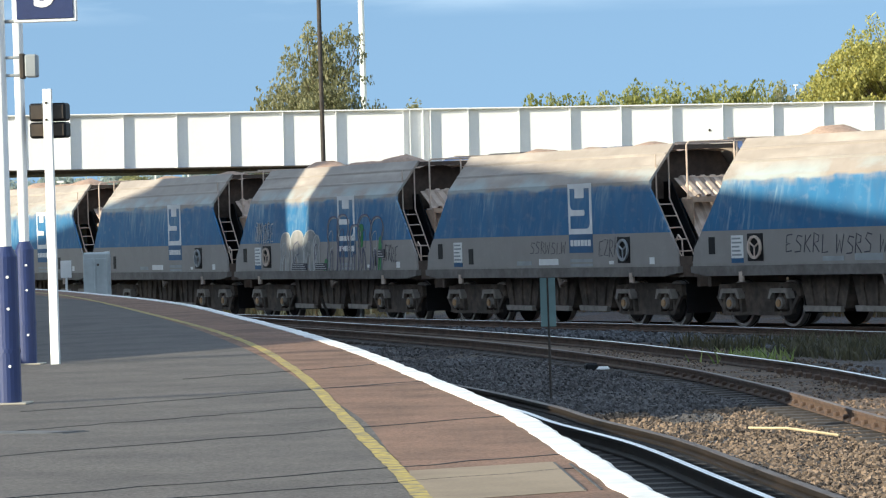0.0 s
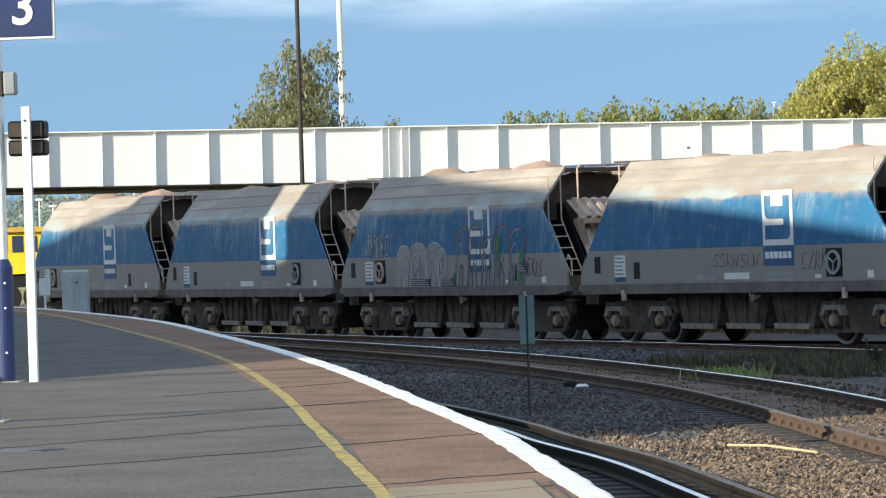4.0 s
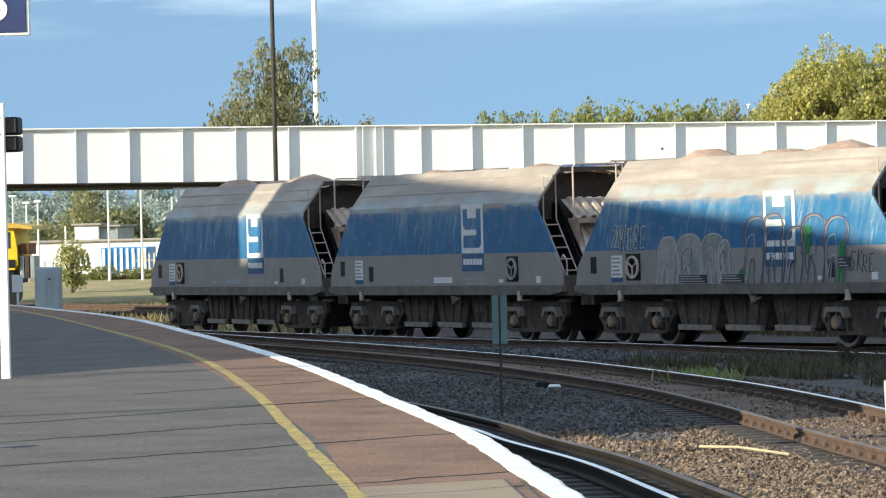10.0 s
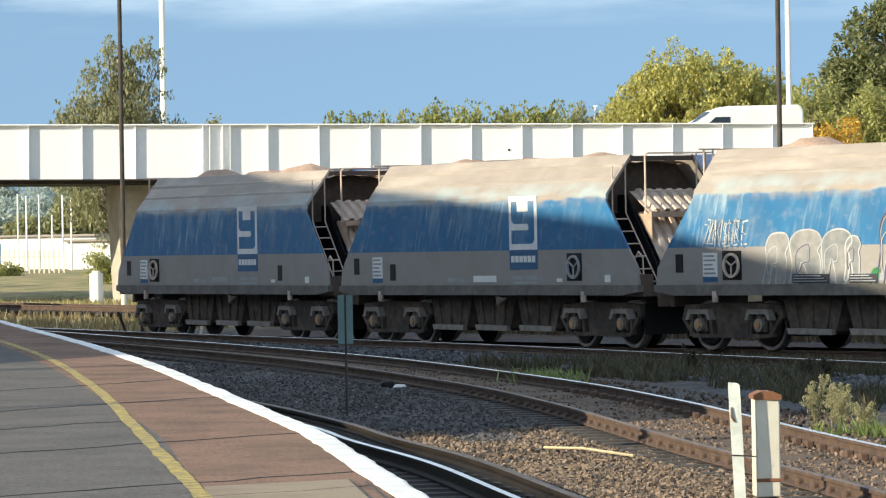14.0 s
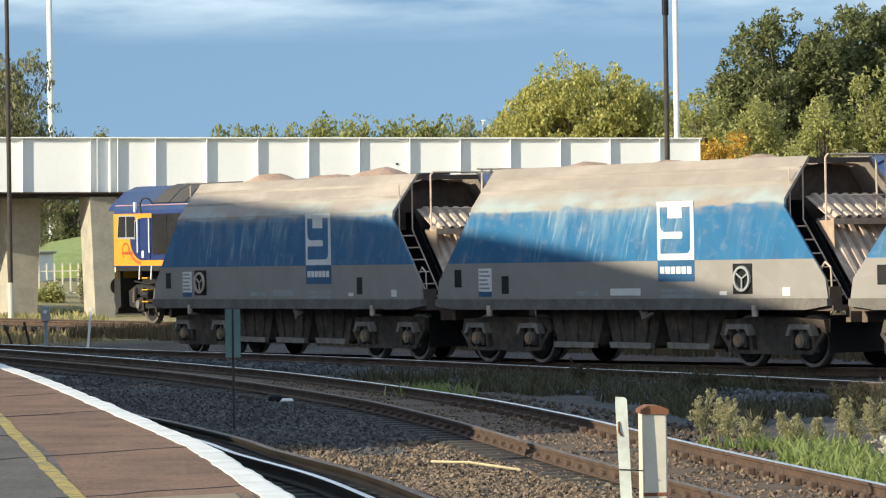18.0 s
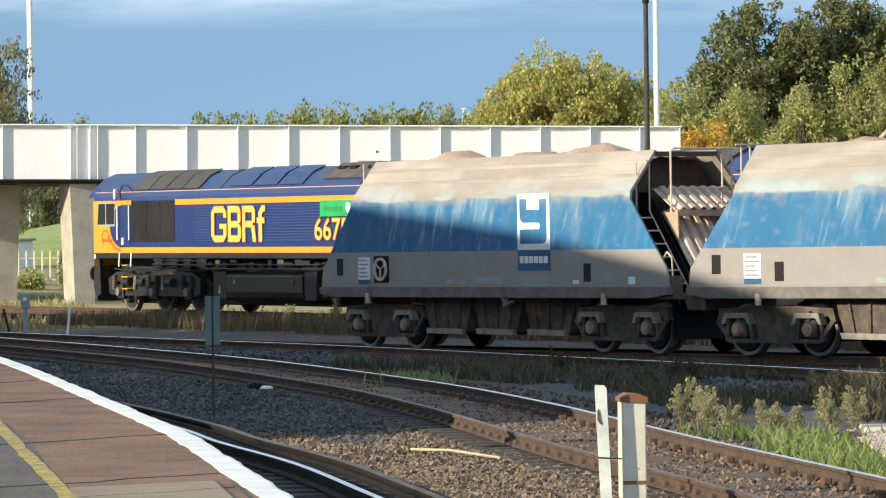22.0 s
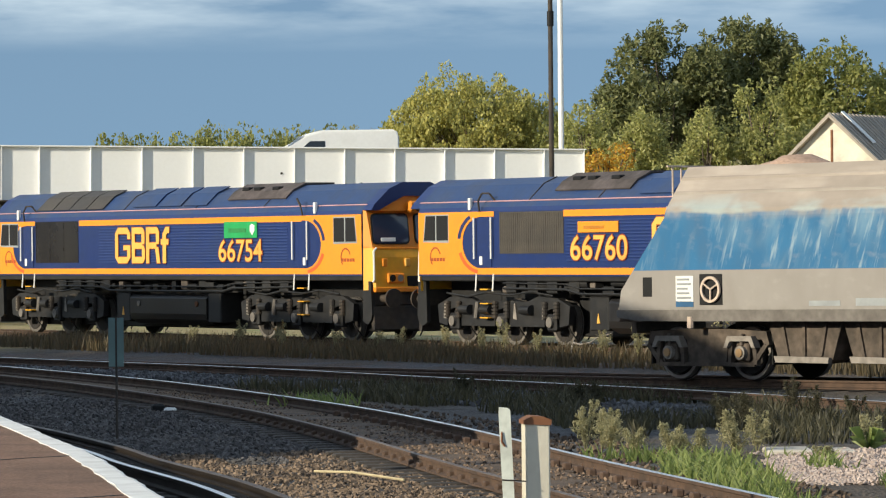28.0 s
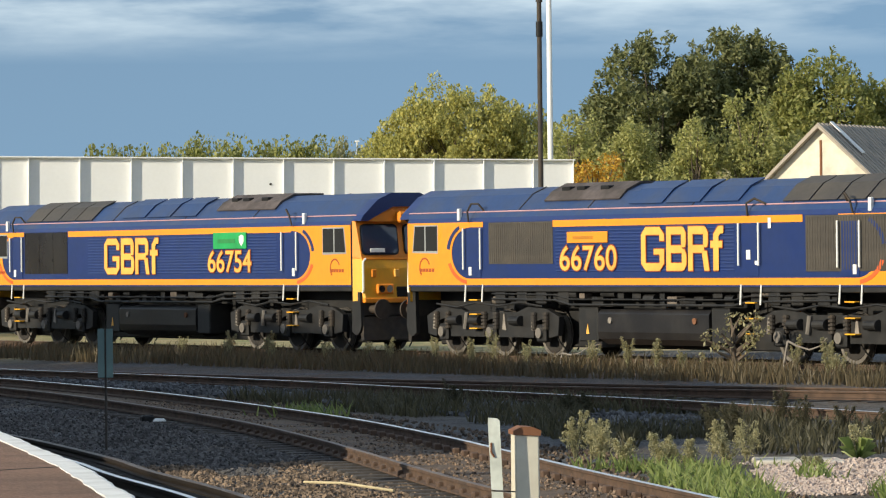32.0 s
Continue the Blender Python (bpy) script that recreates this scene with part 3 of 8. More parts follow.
yel = smooth_line([(-0.9, 12, 0.904), (-1.65, 17, 0.904), (-2.3, 20.7, 0.904), (-2.9, 24.2, 0.904), (-3.9, 29.9, 0.904), (-5.3, 37.8, 0.904), (-7.3, 47.8, 0.904), (-10.2, 59.8, 0.904), (-15.7, 80.7, 0.904), (-19.5, 92, 0.904)])
yel = resample(yel, 0.16)
rings = []
for k, p in enumerate(yel):
    f = (yel[min(k + 1, len(yel) - 1)] - yel[max(k - 1, 0)]).normalized()
    side = Vector((f.y, -f.x, 0))
    l, r = 0.048 + 0.014 * noise.noise(p * 0.9) + 0.012 * noise.noise(p * 4), 0.048 + 0.014 * noise.noise(p * 0.9 + Vector((9, 0, 0))) + 0.012 * noise.noise(p * 4 + Vector((3, 0, 0)))
    rings.append((bm.verts.new(p - side * l), bm.verts.new(p + side * r)))
for (p0, p1), (q0, q1) in zip(rings, rings[1:]):
    bm.faces.new((p0, p1, q1, q0))
part("yellow_line", bm, yellow_line, root, "worn yellow warning line")

# ---- road bridge ----
BR_J = Vector((-17.04, 150.0, 0))
br_dir = Vector((0.984, 0.18, -0.0115)).normalized()
br_side = Vector((-br_dir.y, br_dir.x, 0)).normalized()
br_mat = Matrix((br_dir, br_side, br_dir.cross(br_side))).transposed().to_4x4()
br_mat.translation = BR_J
bridge = tagged(new("road_bridge"), "cream painted steel plate girder road bridge with vertical stiffeners", "bridge")
bridge.matrix_basis = br_mat
TOP, LOW, B0, B1 = 6.0, 4.1, -26.0, 22.1
bm = bmesh.new()
box(bm, B0, 0, LOW, B1, 0.03, TOP)
part("web_plate", bm, cream_steel, bridge, "cream steel web")
bm = bmesh.new()
soft_box(bm, B0, -0.17, TOP, B1 + 0.05, 0.18, TOP + 0.05, 0.008)
part("top_flange", bm, cream_steel, bridge)
bm = bmesh.new()
soft_box(bm, B0, -0.17, LOW - 0.05, B1, 0.18, LOW, 0.008)
part("bottom_flange", bm, dark_steel, bridge, "dark lower flange")
bm = bmesh.new()
box(bm, B0, 0.2, LOW - 0.16, B1, 9.0, LOW + 0.95)
part("deck", bm, dark_steel, bridge, "dark road deck")
bm = bmesh.new()
box(bm, B0, 9.0, LOW - 0.1, B1, 9.03, TOP - 0.7)
part("far_web_plate", bm, cream_steel, bridge)
bm = bmesh.new()
soft_box(bm, -0.012, -0.165, LOW, 0.012, 0.0, TOP, 0.003)
stiff = mesh("stiffener", bm, cream_steel)
for s in [22.08, 20.6] + [18.77 - 1.828 * k for k in range(10)] + [0.97, 0.7, 0.24, 0.0] + [-2.4 - 1.885 * k for k in range(13)]:
    o = new("stiffener", stiff)
    o.parent = bridge
    o.matrix_basis = Matrix.Translation((s, 0, 0))
for x, z in ((11.0, 5.1), (13.9, 4.75), (10.5, 4.4)):
    bm = bmesh.new()
    disc(bm, (x, -0.01, z), "y", 0.045, 0.03, 8)
    part("bolt_plate", bm, dark_steel, bridge)
# piers
for p, w, d0 in ((Vector((-16.55, 150.3, 0)), 0.72, 0.0), (Vector((-19.55, 151.6, 0)), 1.0, 0.3)):
    bm = bmesh.new()
    prism(bm, [(-w * 0.5, -0.5), (w * 0.5, -0.5), (w * 0.62, 2.2), (w * 0.72, 3.93), (-w * 0.72, 3.93), (-w * 0.62, 2.2)], "y", d0, d0 + 1.3)
    m = Matrix.Translation(p) @ Matrix.Rotation(radians(24), 4, "Z")
    thing("concrete_pier", bm, concrete, "stained concrete pier holding up the road bridge", "pier", "bridge piers", m=m)

# unseen wall added across the sun, outlined so its long shadow lies over the lines
sun_h = Vector((math.sin(SUN_TURN), math.cos(SUN_TURN), 0))
sun_r = Vector((math.cos(SUN_TURN), -math.sin(SUN_TURN), 0))
bm = bmesh.new()
m = Matrix((sun_r, sun_h, Vector((0, 0, 1)))).transposed().to_4x4()
m.translation = sun_h * 10
prism(bm, [(-118, -0.4), (-39.5, -0.4), (-39.5, 2.7), (-43.2, 4.5), (-45, 8.1), (-49.5, 9.2), (-60.4, 12.6), (-66.5, 13.45), (-69, 13.69), (-72, 13.94), (-75.5, 14.26), (-79, 14.56), (-84, 15.0), (-88, 15.7), (-92.45, 16.1), (-92.75, 13.3), (-94.0, 13.2), (-94.25, 16.3), (-97, 16.7), (-103.5, 16.7), (-105.5, 15.3), (-111, 14.5), (-118, 14.0)], "y", -7.0, 0.0, m)
thing("wall_station", bm, brick_wall, "unseen brick-coloured wall outlined to cast shade over the lines", "building", kind="structure")

# ---- goods wagons ----
def wagon_paint():
    """Blue above, grey below and a dusty hood, with streaks of pale dust running down the sides."""
    m = bpy.data.materials.new("wagon_paint")
    m.use_nodes = True
    n, l = m.node_tree.nodes, m.node_tree.links
    b = n["Principled BSDF"]
    tc, sep = n.new("ShaderNodeTexCoord"), n.new("ShaderNodeSeparateXYZ")
    l.new(tc.outputs["Object"], sep.inputs[0])
    info = n.new("ShaderNodeObjectInfo")
    shift = n.new("ShaderNodeCombineXYZ")
    mul = n.new("ShaderNodeMath")
    mul.operation, mul.inputs[1].default_value = "MULTIPLY", 40
    l.new(info.outputs["Random"], mul.inputs[0])
    l.new(mul.outputs[0], shift.inputs[1])
    place = n.new("ShaderNodeVectorMath")
    l.new(tc.outputs["Object"], place.inputs[0])
    l.new(shift.outputs[0], place.inputs[1])

    slant = n.new("ShaderNodeMapping")
    slant.inputs["Rotation"].default_value = (0, -0.32, 0)
    l.new(place.outputs[0], slant.inputs[0])

    def noise_at(scale, stretch, detail=6, source=place):
        mp, t = n.new("ShaderNodeMapping"), n.new("ShaderNodeTexNoise")
        mp.inputs["Scale"].default_value = stretch
        t.inputs["Scale"].default_value, t.inputs["Detail"].default_value = scale, detail
        l.new(source.outputs[0], mp.inputs[0])
        l.new(mp.outputs[0], t.inputs["Vector"])
        return t.outputs["Fac"]

    def step(value, lo, hi):
        r = n.new("ShaderNodeMapRange")
        r.inputs[1].default_value, r.inputs[2].default_value = lo, hi
        l.new(value, r.inputs[0])
        return r.outputs[0]

    def mix(fac, a, b2):
        x = n.new("ShaderNodeMix")
        x.data_type = "RGBA"
        if isinstance(fac, float):
            x.inputs["Factor"].default_value = fac
        else:
            l.new(fac, x.inputs["Factor"])
        for key, c in (("A", a), ("B", b2)):
            if isinstance(c, tuple):
                x.inputs[key].default_value = (*c, 1)
            else:
                l.new(c, x.inputs[key])
        return x.outputs["Result"]

    def times(a, k):
        x = n.new("ShaderNodeMath")
        x.operation = "MULTIPLY"
        l.new(a, x.inputs[0])
        if isinstance(k, float):
            x.inputs[1].default_value = k
        else:
            l.new(k, x.inputs[1])
        return x.outputs[0]

    z = sep.outputs["Z"]
    wob = n.new("ShaderNodeMath")
    wob.operation = "MULTIPLY_ADD"
    wob.inputs[1].default_value = 0.2
    l.new(noise_at(1.4, (1, 1, 0.4)), wob.inputs[0])
    l.new(z, wob.inputs[2])
    grey = mix(times(noise_at(1.2, (1, 1, 1)), 0.7), (0.3, 0.28, 0.26), (0.215, 0.195, 0.178))
    blue = mix(times(step(noise_at(1.3, (1.2, 1, 0.5)), 0.4, 0.7), 0.45), (0.012, 0.118, 0.265), (0.026, 0.175, 0.35))
    c = mix(step(z, 1.905, 1.915), grey, blue)
    above = step(z, 1.905, 1.93)
    streak = times(times(step(noise_at(2.6, (1.6, 1, 0.45), 9, slant), 0.55, 0.85), 0.34), above)
    c = mix(streak, c, (0.3, 0.36, 0.38))
    rusty = times(step(noise_at(3.2, (1.6, 1, 0.5)), 0.66, 0.8), 0.09)
    c = mix(rusty, c, (0.14, 0.1, 0.075))
    patch = step(noise_at(0.55, (1, 1, 0.5), 3), 0.42, 0.6)
    wash = times(times(step(z, 2.2, 2.95), step(noise_at(2.3, (1.5, 1, 0.5), 9, slant), 0.38, 0.66)), 0.6)
    c = mix(times(wash, patch), c, (0.3, 0.42, 0.47))
    fine = times(step(noise_at(1.7, (6.0, 1, 0.9), 8, slant), 0.54, 0.7), 0.55)
    c = mix(times(times(fine, patch), above), c, (0.36, 0.45, 0.49))
    dust = mix(noise_at(2.0, (0.6, 1, 2.0)), (0.24, 0.203, 0.17), (0.355, 0.304, 0.256))
    c = mix(times(step(wob.outputs[0], 2.84, 3.0), times(step(noise_at(3.2, (1, 1, 0.8), 8), 0.35, 0.65), 0.75)), c, dust)
    c = mix(step(wob.outputs[0], 2.98, 3.03), c, dust)
    rinsed = times(times(step(wob.outputs[0], 2.97, 3.02), step(wob.outputs[0], 3.4, 3.12)), step(noise_at(0.9, (0.8, 1, 2.2), 5), 0.44, 0.58))
    c = mix(times(rinsed, 0.7), c, (0.34, 0.42, 0.43))
    scuff = times(times(step(noise_at(0.8, (0.5, 1, 3.0), 6), 0.5, 0.68), step(z, 3.0, 3.3)), 0.55)
    c = mix(scuff, c, (0.5, 0.43, 0.365))
    foot = times(step(noise_at(4, (1, 1, 0.6)), 0.35, 0.8), 0.8)
    c = mix(times(foot, step(z, 1.3, 1.12)), c, (0.09, 0.075, 0.06))
    smut = times(step(noise_at(2.4, (1, 1, 0.6), 10), 0.44, 0.74), 0.16)
    c = mix(smut, c, (0.12, 0.105, 0.09))
    pale = times(step(noise_at(4.5, (0.7, 1, 1.2), 10), 0.56, 0.78), 0.22)
    c = mix(pale, c, (0.42, 0.39, 0.36))
    l.new(c, b.inputs["Base Color"])
    b.inputs["Roughness"].default_value = 0.62
    t, bp = n.new("ShaderNodeTexNoise"), n.new("ShaderNodeBump")
    t.inputs["Scale"].default_value = 2.2
    bp.inputs["Strength"].default_value, bp.inputs["Distance"].default_value = 0.25, 0.03
    l.new(place.outputs[0], t.inputs["Vector"])
    l.new(t.outputs["Fac"], bp.inputs["Height"])
    l.new(bp.outputs[0], b.inputs["Normal"])
    return m


hopper_paint = wagon_paint()
bogie_grime = material("bogie_grime", (0.16, 0.132, 0.11), 0.85, vary=0.3, spot=0.6, spot_size=4, second=(0.06, 0.05, 0.043))
# brown of the upper end wall, darkened for the shade in its recess
end_shade_brown = material("end_shade_brown", (0.07, 0.05, 0.04), 0.85, vary=0.3, spot=0.6, spot_size=2, second=(0.12, 0.09, 0.07))
wheel_dark = material("wheel_dark", (0.025, 0.021, 0.019), 0.8, vary=0.25)
HALF, SHO, ZB, ZS, ZT = 5.86, 4.72, 1.22, 2.95, 3.72
WID, TOPW = 1.32, 0.72
BOGIE, AXLE = 4.0, 0.86


def make_wagon(kind, group):
    """A bogie hopper. kind 0: handwheel at the -x end; 1: handwheel at the +x end."""
    w = tagged(new("hopper_wagon"), "dusty blue and grey hopper wagon heaped with crushed stone", "goods wagon", group)
    # side walls with inclined ends, hood leaning in
    for sgn in (-1, 1):
        bm = bmesh.new()
        y, t = sgn * WID, sgn * TOPW
        a = [(-HALF, y, ZB), (HALF, y, ZB), (HALF - 0.06, y, ZB + 0.34), (SHO, y, ZS - 0.12), (SHO - 0.02, y * 0.985, ZS + 0.02), (SHO - 0.02, t, ZT), (-SHO + 0.02, t, ZT), (-SHO + 0.02, y * 0.985, ZS + 0.02), (-SHO, y, ZS - 0.12), (-HALF + 0.06, y, ZB + 0.34)]
        vs = [bm.verts.new(p) for p in a]
        bm.faces.new((vs[0], vs[1], vs[2], vs[3], vs[8], vs[9]))
        bm.faces.new((vs[3], vs[4], vs[7], vs[8]))
        bm.faces.new((vs[4], vs[5], vs[6], vs[7]))
        bmesh.ops.recalc_face_normals(bm, faces=bm.faces[:])
        for f in bm.faces:
            f.normal_update()
        g = bmesh.ops.extrude_face_region(bm, geom=bm.faces[:])
        for v in g["geom"]:
            if isinstance(v, bmesh.types.BMVert):
                v.co += Vector((0, -sgn * 0.05, -0.02))
        part("side_wall", bm, hopper_paint, w, "blue upper and grey lower side with a dusty hood" if sgn < 0 else "")
    # sole bar
    for sgn in (-1, 1):
        bm = bmesh.new()
        y = sgn * (WID - 0.02)
        prism(bm, [(-HALF - 0.02, 1.218), (-HALF - 0.02, 1.09), (-HALF + 0.55, 1.02), (HALF - 0.55, 1.02), (HALF + 0.02, 1.09), (HALF + 0.02, 1.218)], "y", y - 0.06, y + 0.06)
        part("sole_bar", bm, sole_grey, w, "dusty grey sole bar")
    # ends
    for e in (-1, 1):
        bm = bmesh.new()
        x0 = SHO - 0.75
        prism(bm, [(-1.24, 2.6), (1.24, 2.6), (1.24, ZS - 0.05), (0.68, ZT - 0.06), (-0.68, ZT - 0.06), (-1.24, ZS - 0.05)], "x", x0, x0 + 0.05, pose(0, 0, 0, 0, 0, 0 if e > 0 else 180))
        prism(bm, [(SHO - 0.1, ZT - 0.12), (SHO - 0.02, ZT - 0.12), (SHO - 0.02, ZT - 0.03), (SHO - 0.1, ZT - 0.03)], "y", -TOPW, TOPW, pose(0, 0, 0, 0, 0, 0 if e > 0 else 180))
        part("end_wall", bm, end_shade_brown, w, "dark brown upper end wall")
        for z0, z1, d0, d1, lab in ((2.6, 3.0, 0.42, 1.1, "ribbed sloping sheet"), (1.15, 2.6, 0.7, 1.84, "ribbed sloping sheet")):
            bm = bmesh.new()
            n = 7
            y0, y1 = (-0.56, 1.08) if z0 > 2 else (-0.54, 1.06)
            for k in range(n):
                ya, yb = y0 + (y1 - y0) * k / n, y0 + (y1 - y0) * (k + 1) / n
                pr = [(ya, 0), (ya + (yb - ya) * 0.45, 0), (ya + (yb - ya) * 0.6, 0.07), (ya + (yb - ya) * 0.9, 0.07), (yb, 0)]
                for (p, h), (q, h2) in zip(pr, pr[1:]):
                    v = [bm.verts.new(c) for c in ((x0 + d0 + h * 0.7, p, z1 + h * 0.7), (x0 + d0 + h2 * 0.7, q, z1 + h2 * 0.7), (x0 + d1 + h2 * 0.7, q, z0 + h2 * 0.7), (x0 + d1 + h * 0.7, p, z0 + h * 0.7))]
                    bm.faces.new(v)
            bmesh.ops.remove_doubles(bm, verts=bm.verts[:], dist=0.001)
            bmesh.ops.solidify(bm, geom=bm.faces[:], thickness=0.02)
            if e < 0:
                bmesh.ops.rotate(bm, verts=bm.verts[:], cent=(0, 0, 0), matrix=Matrix.Rotation(math.pi, 3, "Z"))
            part("slope_sheet", bm, corrugated, w, lab)
        rot = pose(0, 0, 0, 0, 0, 0 if e > 0 else 180)
        for q in (-0.555, 1.065):
            bm = bmesh.new()
            prism(bm, [(x0 + 0.68, 2.575), (x0 + 1.18, 2.575), (x0 + 1.2, 2.0)], "y", q, q + 0.03, rot)
            part("gusset_plate", bm, chute_rust, w, "rusty pale gusset plate")
        bm = bmesh.new()
        box(bm, x0 + 1.1, -0.56, 2.5, x0 + 1.19, 1.1, 2.61, rot)
        part("chute_frame", bm, chute_rust, w, "rusty pale crossbeam")
        # black sheet closing the hopper beside the ladder, painting its shaded hollow
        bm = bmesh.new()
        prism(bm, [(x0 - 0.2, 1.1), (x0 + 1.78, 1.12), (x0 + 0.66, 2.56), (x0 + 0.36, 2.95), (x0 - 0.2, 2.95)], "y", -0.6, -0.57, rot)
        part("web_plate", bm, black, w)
        bm = bmesh.new()
        box(bm, HALF - 0.5, -1.25, 1.0, HALF + 0.06, 1.25, 1.1, rot)
        box(bm, HALF - 0.02, -0.9, 0.8, HALF + 0.1, 0.9, 1.1, rot)
        box(bm, HALF - 0.2, -1.28, 1.1, HALF + 0.0, -1.0, 1.42, rot)
        part("end_platform", bm, wagon_dirt, w, "brown steel end platform and headstock")
        bm = bmesh.new()
        box(bm, HALF, -0.12, 0.85, HALF + 0.42, 0.12, 1.05, rot)
        part("coupler", bm, underframe, w)
        # ladder
        lad = part("ladder", (lambda b: (box(b, -0.02, -0.02, 0, 0.02, 0.02, 0.01), b)[1])(bmesh.new()), underframe, w, "steel end ladder")
        bm = bmesh.new()
        for y in (-1.1, -0.8):
            p = [rot @ Vector(c) for c in ((HALF - 0.1, y, 1.2), (SHO - 0.1, y, 2.6), (SHO - 0.1, y, 3.5))]
            pipe(bm, p, 0.016)
        part("stile", bm, corrugated, lad)
        for k in range(6):
            f = k / 5.5
            bm = bmesh.new()
            x, z = HALF - 0.14 - (HALF - SHO - 0.05) * f, 1.28 + 1.32 * f
            rod(bm, rot @ Vector((x, -1.1, z)), rot @ Vector((x, -0.8, z)), 0.016, 6)
            part("rung", bm, corrugated, lad)
        bm = bmesh.new()
        pipe(bm, [rot @ Vector(c) for c in ((SHO + 0.24, -0.56, 2.6), (SHO + 0.24, -0.56, ZT - 0.04), (SHO + 0.24, -0.5, ZT + 0.02), (SHO + 0.24, 0.98, ZT + 0.02))], 0.02)
        for y in (0.62, 0.84):
            pipe(bm, [rot @ Vector(c) for c in ((SHO + 0.24, y, 2.6), (SHO + 0.24, y, ZT + 0.02))], 0.018)
        pipe(bm, [rot @ Vector(c) for c in ((SHO + 0.24, -0.55, 3.02), (SHO + 0.24, 1.0, 3.02))], 0.016)
        part("guard_rail", bm, corrugated, w, "thin rusty guard rails")
        bm = bmesh.new()
        pipe(bm, [rot @ Vector(c) for c in ((HALF - 0.02, -1.2, 1.2), (HALF - 0.05, -1.2, 1.75), (HALF - 0.2, -1.2, 1.85), (HALF - 0.42, -1.2, 1.6))], 0.018)
        part("grab_rail", bm, corrugated, w)
    # creases along the hood
    for f in (0.36, 0.7):
        bm = bmesh.new()
        yy, zz = -(WID * 0.985 + (TOPW - WID * 0.985) * f), ZS + 0.02 + (ZT - ZS - 0.02) * f
        prism(bm, [(yy - 0.012, zz - 0.02), (yy + 0.02, zz - 0.02), (yy + 0.02, zz + 0.05), (yy - 0.002, zz + 0.03)], "x", -SHO + 0.05, SHO - 0.05)
        part("hood_crease", bm, hopper_paint, w)
    # load
    bm = bmesh.new()
    nx, ny = 46, 9
    rows = []
    for i in range(nx + 1):
        x = -SHO + 0.3 + (2 * SHO - 0.6) * i / nx
        row = []
        for j in range(ny + 1):
            y = -0.74 + 1.48 * j / ny
            hump = max(0, noise.noise(Vector((x * 0.55 + kind * 9, 3.1, kind * 5.0)))) * 1.1 + (0.6 if kind == 0 else 0.2) * math.exp(-((x - 2.1) / 0.8) ** 2) + 0.45 * math.exp(-((x + 0.1) / 0.75) ** 2)
            z = ZT - 0.17 + (1 - (y / 0.74) ** 2) * (0.05 + (0.5 if kind == 0 else 0.36) * hump) + 0.07 * noise.noise(Vector((x * 3.4, y * 4, kind)))
            row.append(bm.verts.new((x, y, z)))
        rows.append(row)
    for p, q in zip(rows, rows[1:]):
        for j in range(ny):
            bm.faces.new((p[j], p[j + 1], q[j + 1], q[j]))
    part("stone_load", bm, stone_load, w, "heaped brown crushed stone", smooth=True)
    # hopper chutes below the frame
    for x in (-1.72, 0.0, 1.72):
        bm = bmesh.new()
        prism(bm, [(x - 0.87, 1.08), (x + 0.87, 1.08), (x + 0.62, 0.36), (x + 0.5, 0.3), (x - 0.5, 0.3), (x - 0.62, 0.36)], "y", -1.02, 1.02)
        ch = part("discharge_chute", bm, underframe, w, "grimy discharge chute")
        bm = bmesh.new()
        prism(bm, [(x - 0.66, 0.42), (x + 0.6, 0.4), (x + 0.58, 0.3), (x - 0.62, 0.31)], "y", -1.1, -1.0)
        part("chute_lip", bm, pale_dust, ch, "pale dusty lip")
        for q in (-0.5, 0.0, 0.5):
            bm = bmesh.new()
            prism(bm, [(x + q - 0.03, 0.98), (x + q + 0.03, 0.98), (x + q * 0.75 + 0.03, 0.42), (x + q * 0.75 - 0.03, 0.42)], "y", -1.06, -1.0)
            part("chute_rib", bm, underframe, ch)
    # added black sheets that stand in for the darkness between the chutes
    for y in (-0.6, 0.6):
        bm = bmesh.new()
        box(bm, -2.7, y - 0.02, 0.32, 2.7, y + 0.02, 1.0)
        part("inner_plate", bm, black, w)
    bm = bmesh.new()
    box(bm, -BOGIE, -0.3, 0.8, BOGIE, 0.3, 1.0)
    part("centre_sill", bm, underframe, w)
    bm = bmesh.new()
    pipe(bm, [(0.5, -1.3, 1.1), (0.75, -1.36, 0.85), (1.0, -1.36, 0.95)], 0.03)
    disc(bm, (0.75, -1.34, 0.9), "y", 0.09, 0.06, 12)
    part("release_lever", bm, wagon_dirt, w)
    y = -WID
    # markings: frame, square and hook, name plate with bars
    lx, lz = 1.66, 1.92
    bm = bmesh.new()
    W2, ea, eb, et = 1.06, 0.078, 0.1, 0.96

    def bend(cx, cz, r, sx):
        return [(cx, cz)] + [(cx + sx * r * (1 - math.sin(a)), cz + r * (1 - math.cos(a))) for a in (0.0, 0.26, 0.52, 0.79, 1.05, 1.31, 1.571)]

    for r in (rect(0, 0, W2, 0.115), rect(0, et, W2, W2), rect(0, 0.115, ea, et), rect(W2 - eb, 0.115, W2, et), rect(0.31, 0.755, 0.72, et),
              [(ea, 0.385), (0.7, 0.385), (0.73, 0.42), (0.73, 0.475), (0.7, 0.51), (ea, 0.51)], bend(ea, 0.51, 0.13, 1), bend(W2 - eb, 0.115, 0.13, -1)):
        decal(bm, [(lx - 0.53 + p[0], lz + p[1]) for p in r], y - 0.003)
    part("emblem", bm, wagon_white, w, "white frame with a square and a hook")
    bm = bmesh.new()
    decal(bm, [(lx - 0.53 + p[0], p[1]) for p in rect(0.0, 1.53, 1.06, 1.91)], y - 0.002)
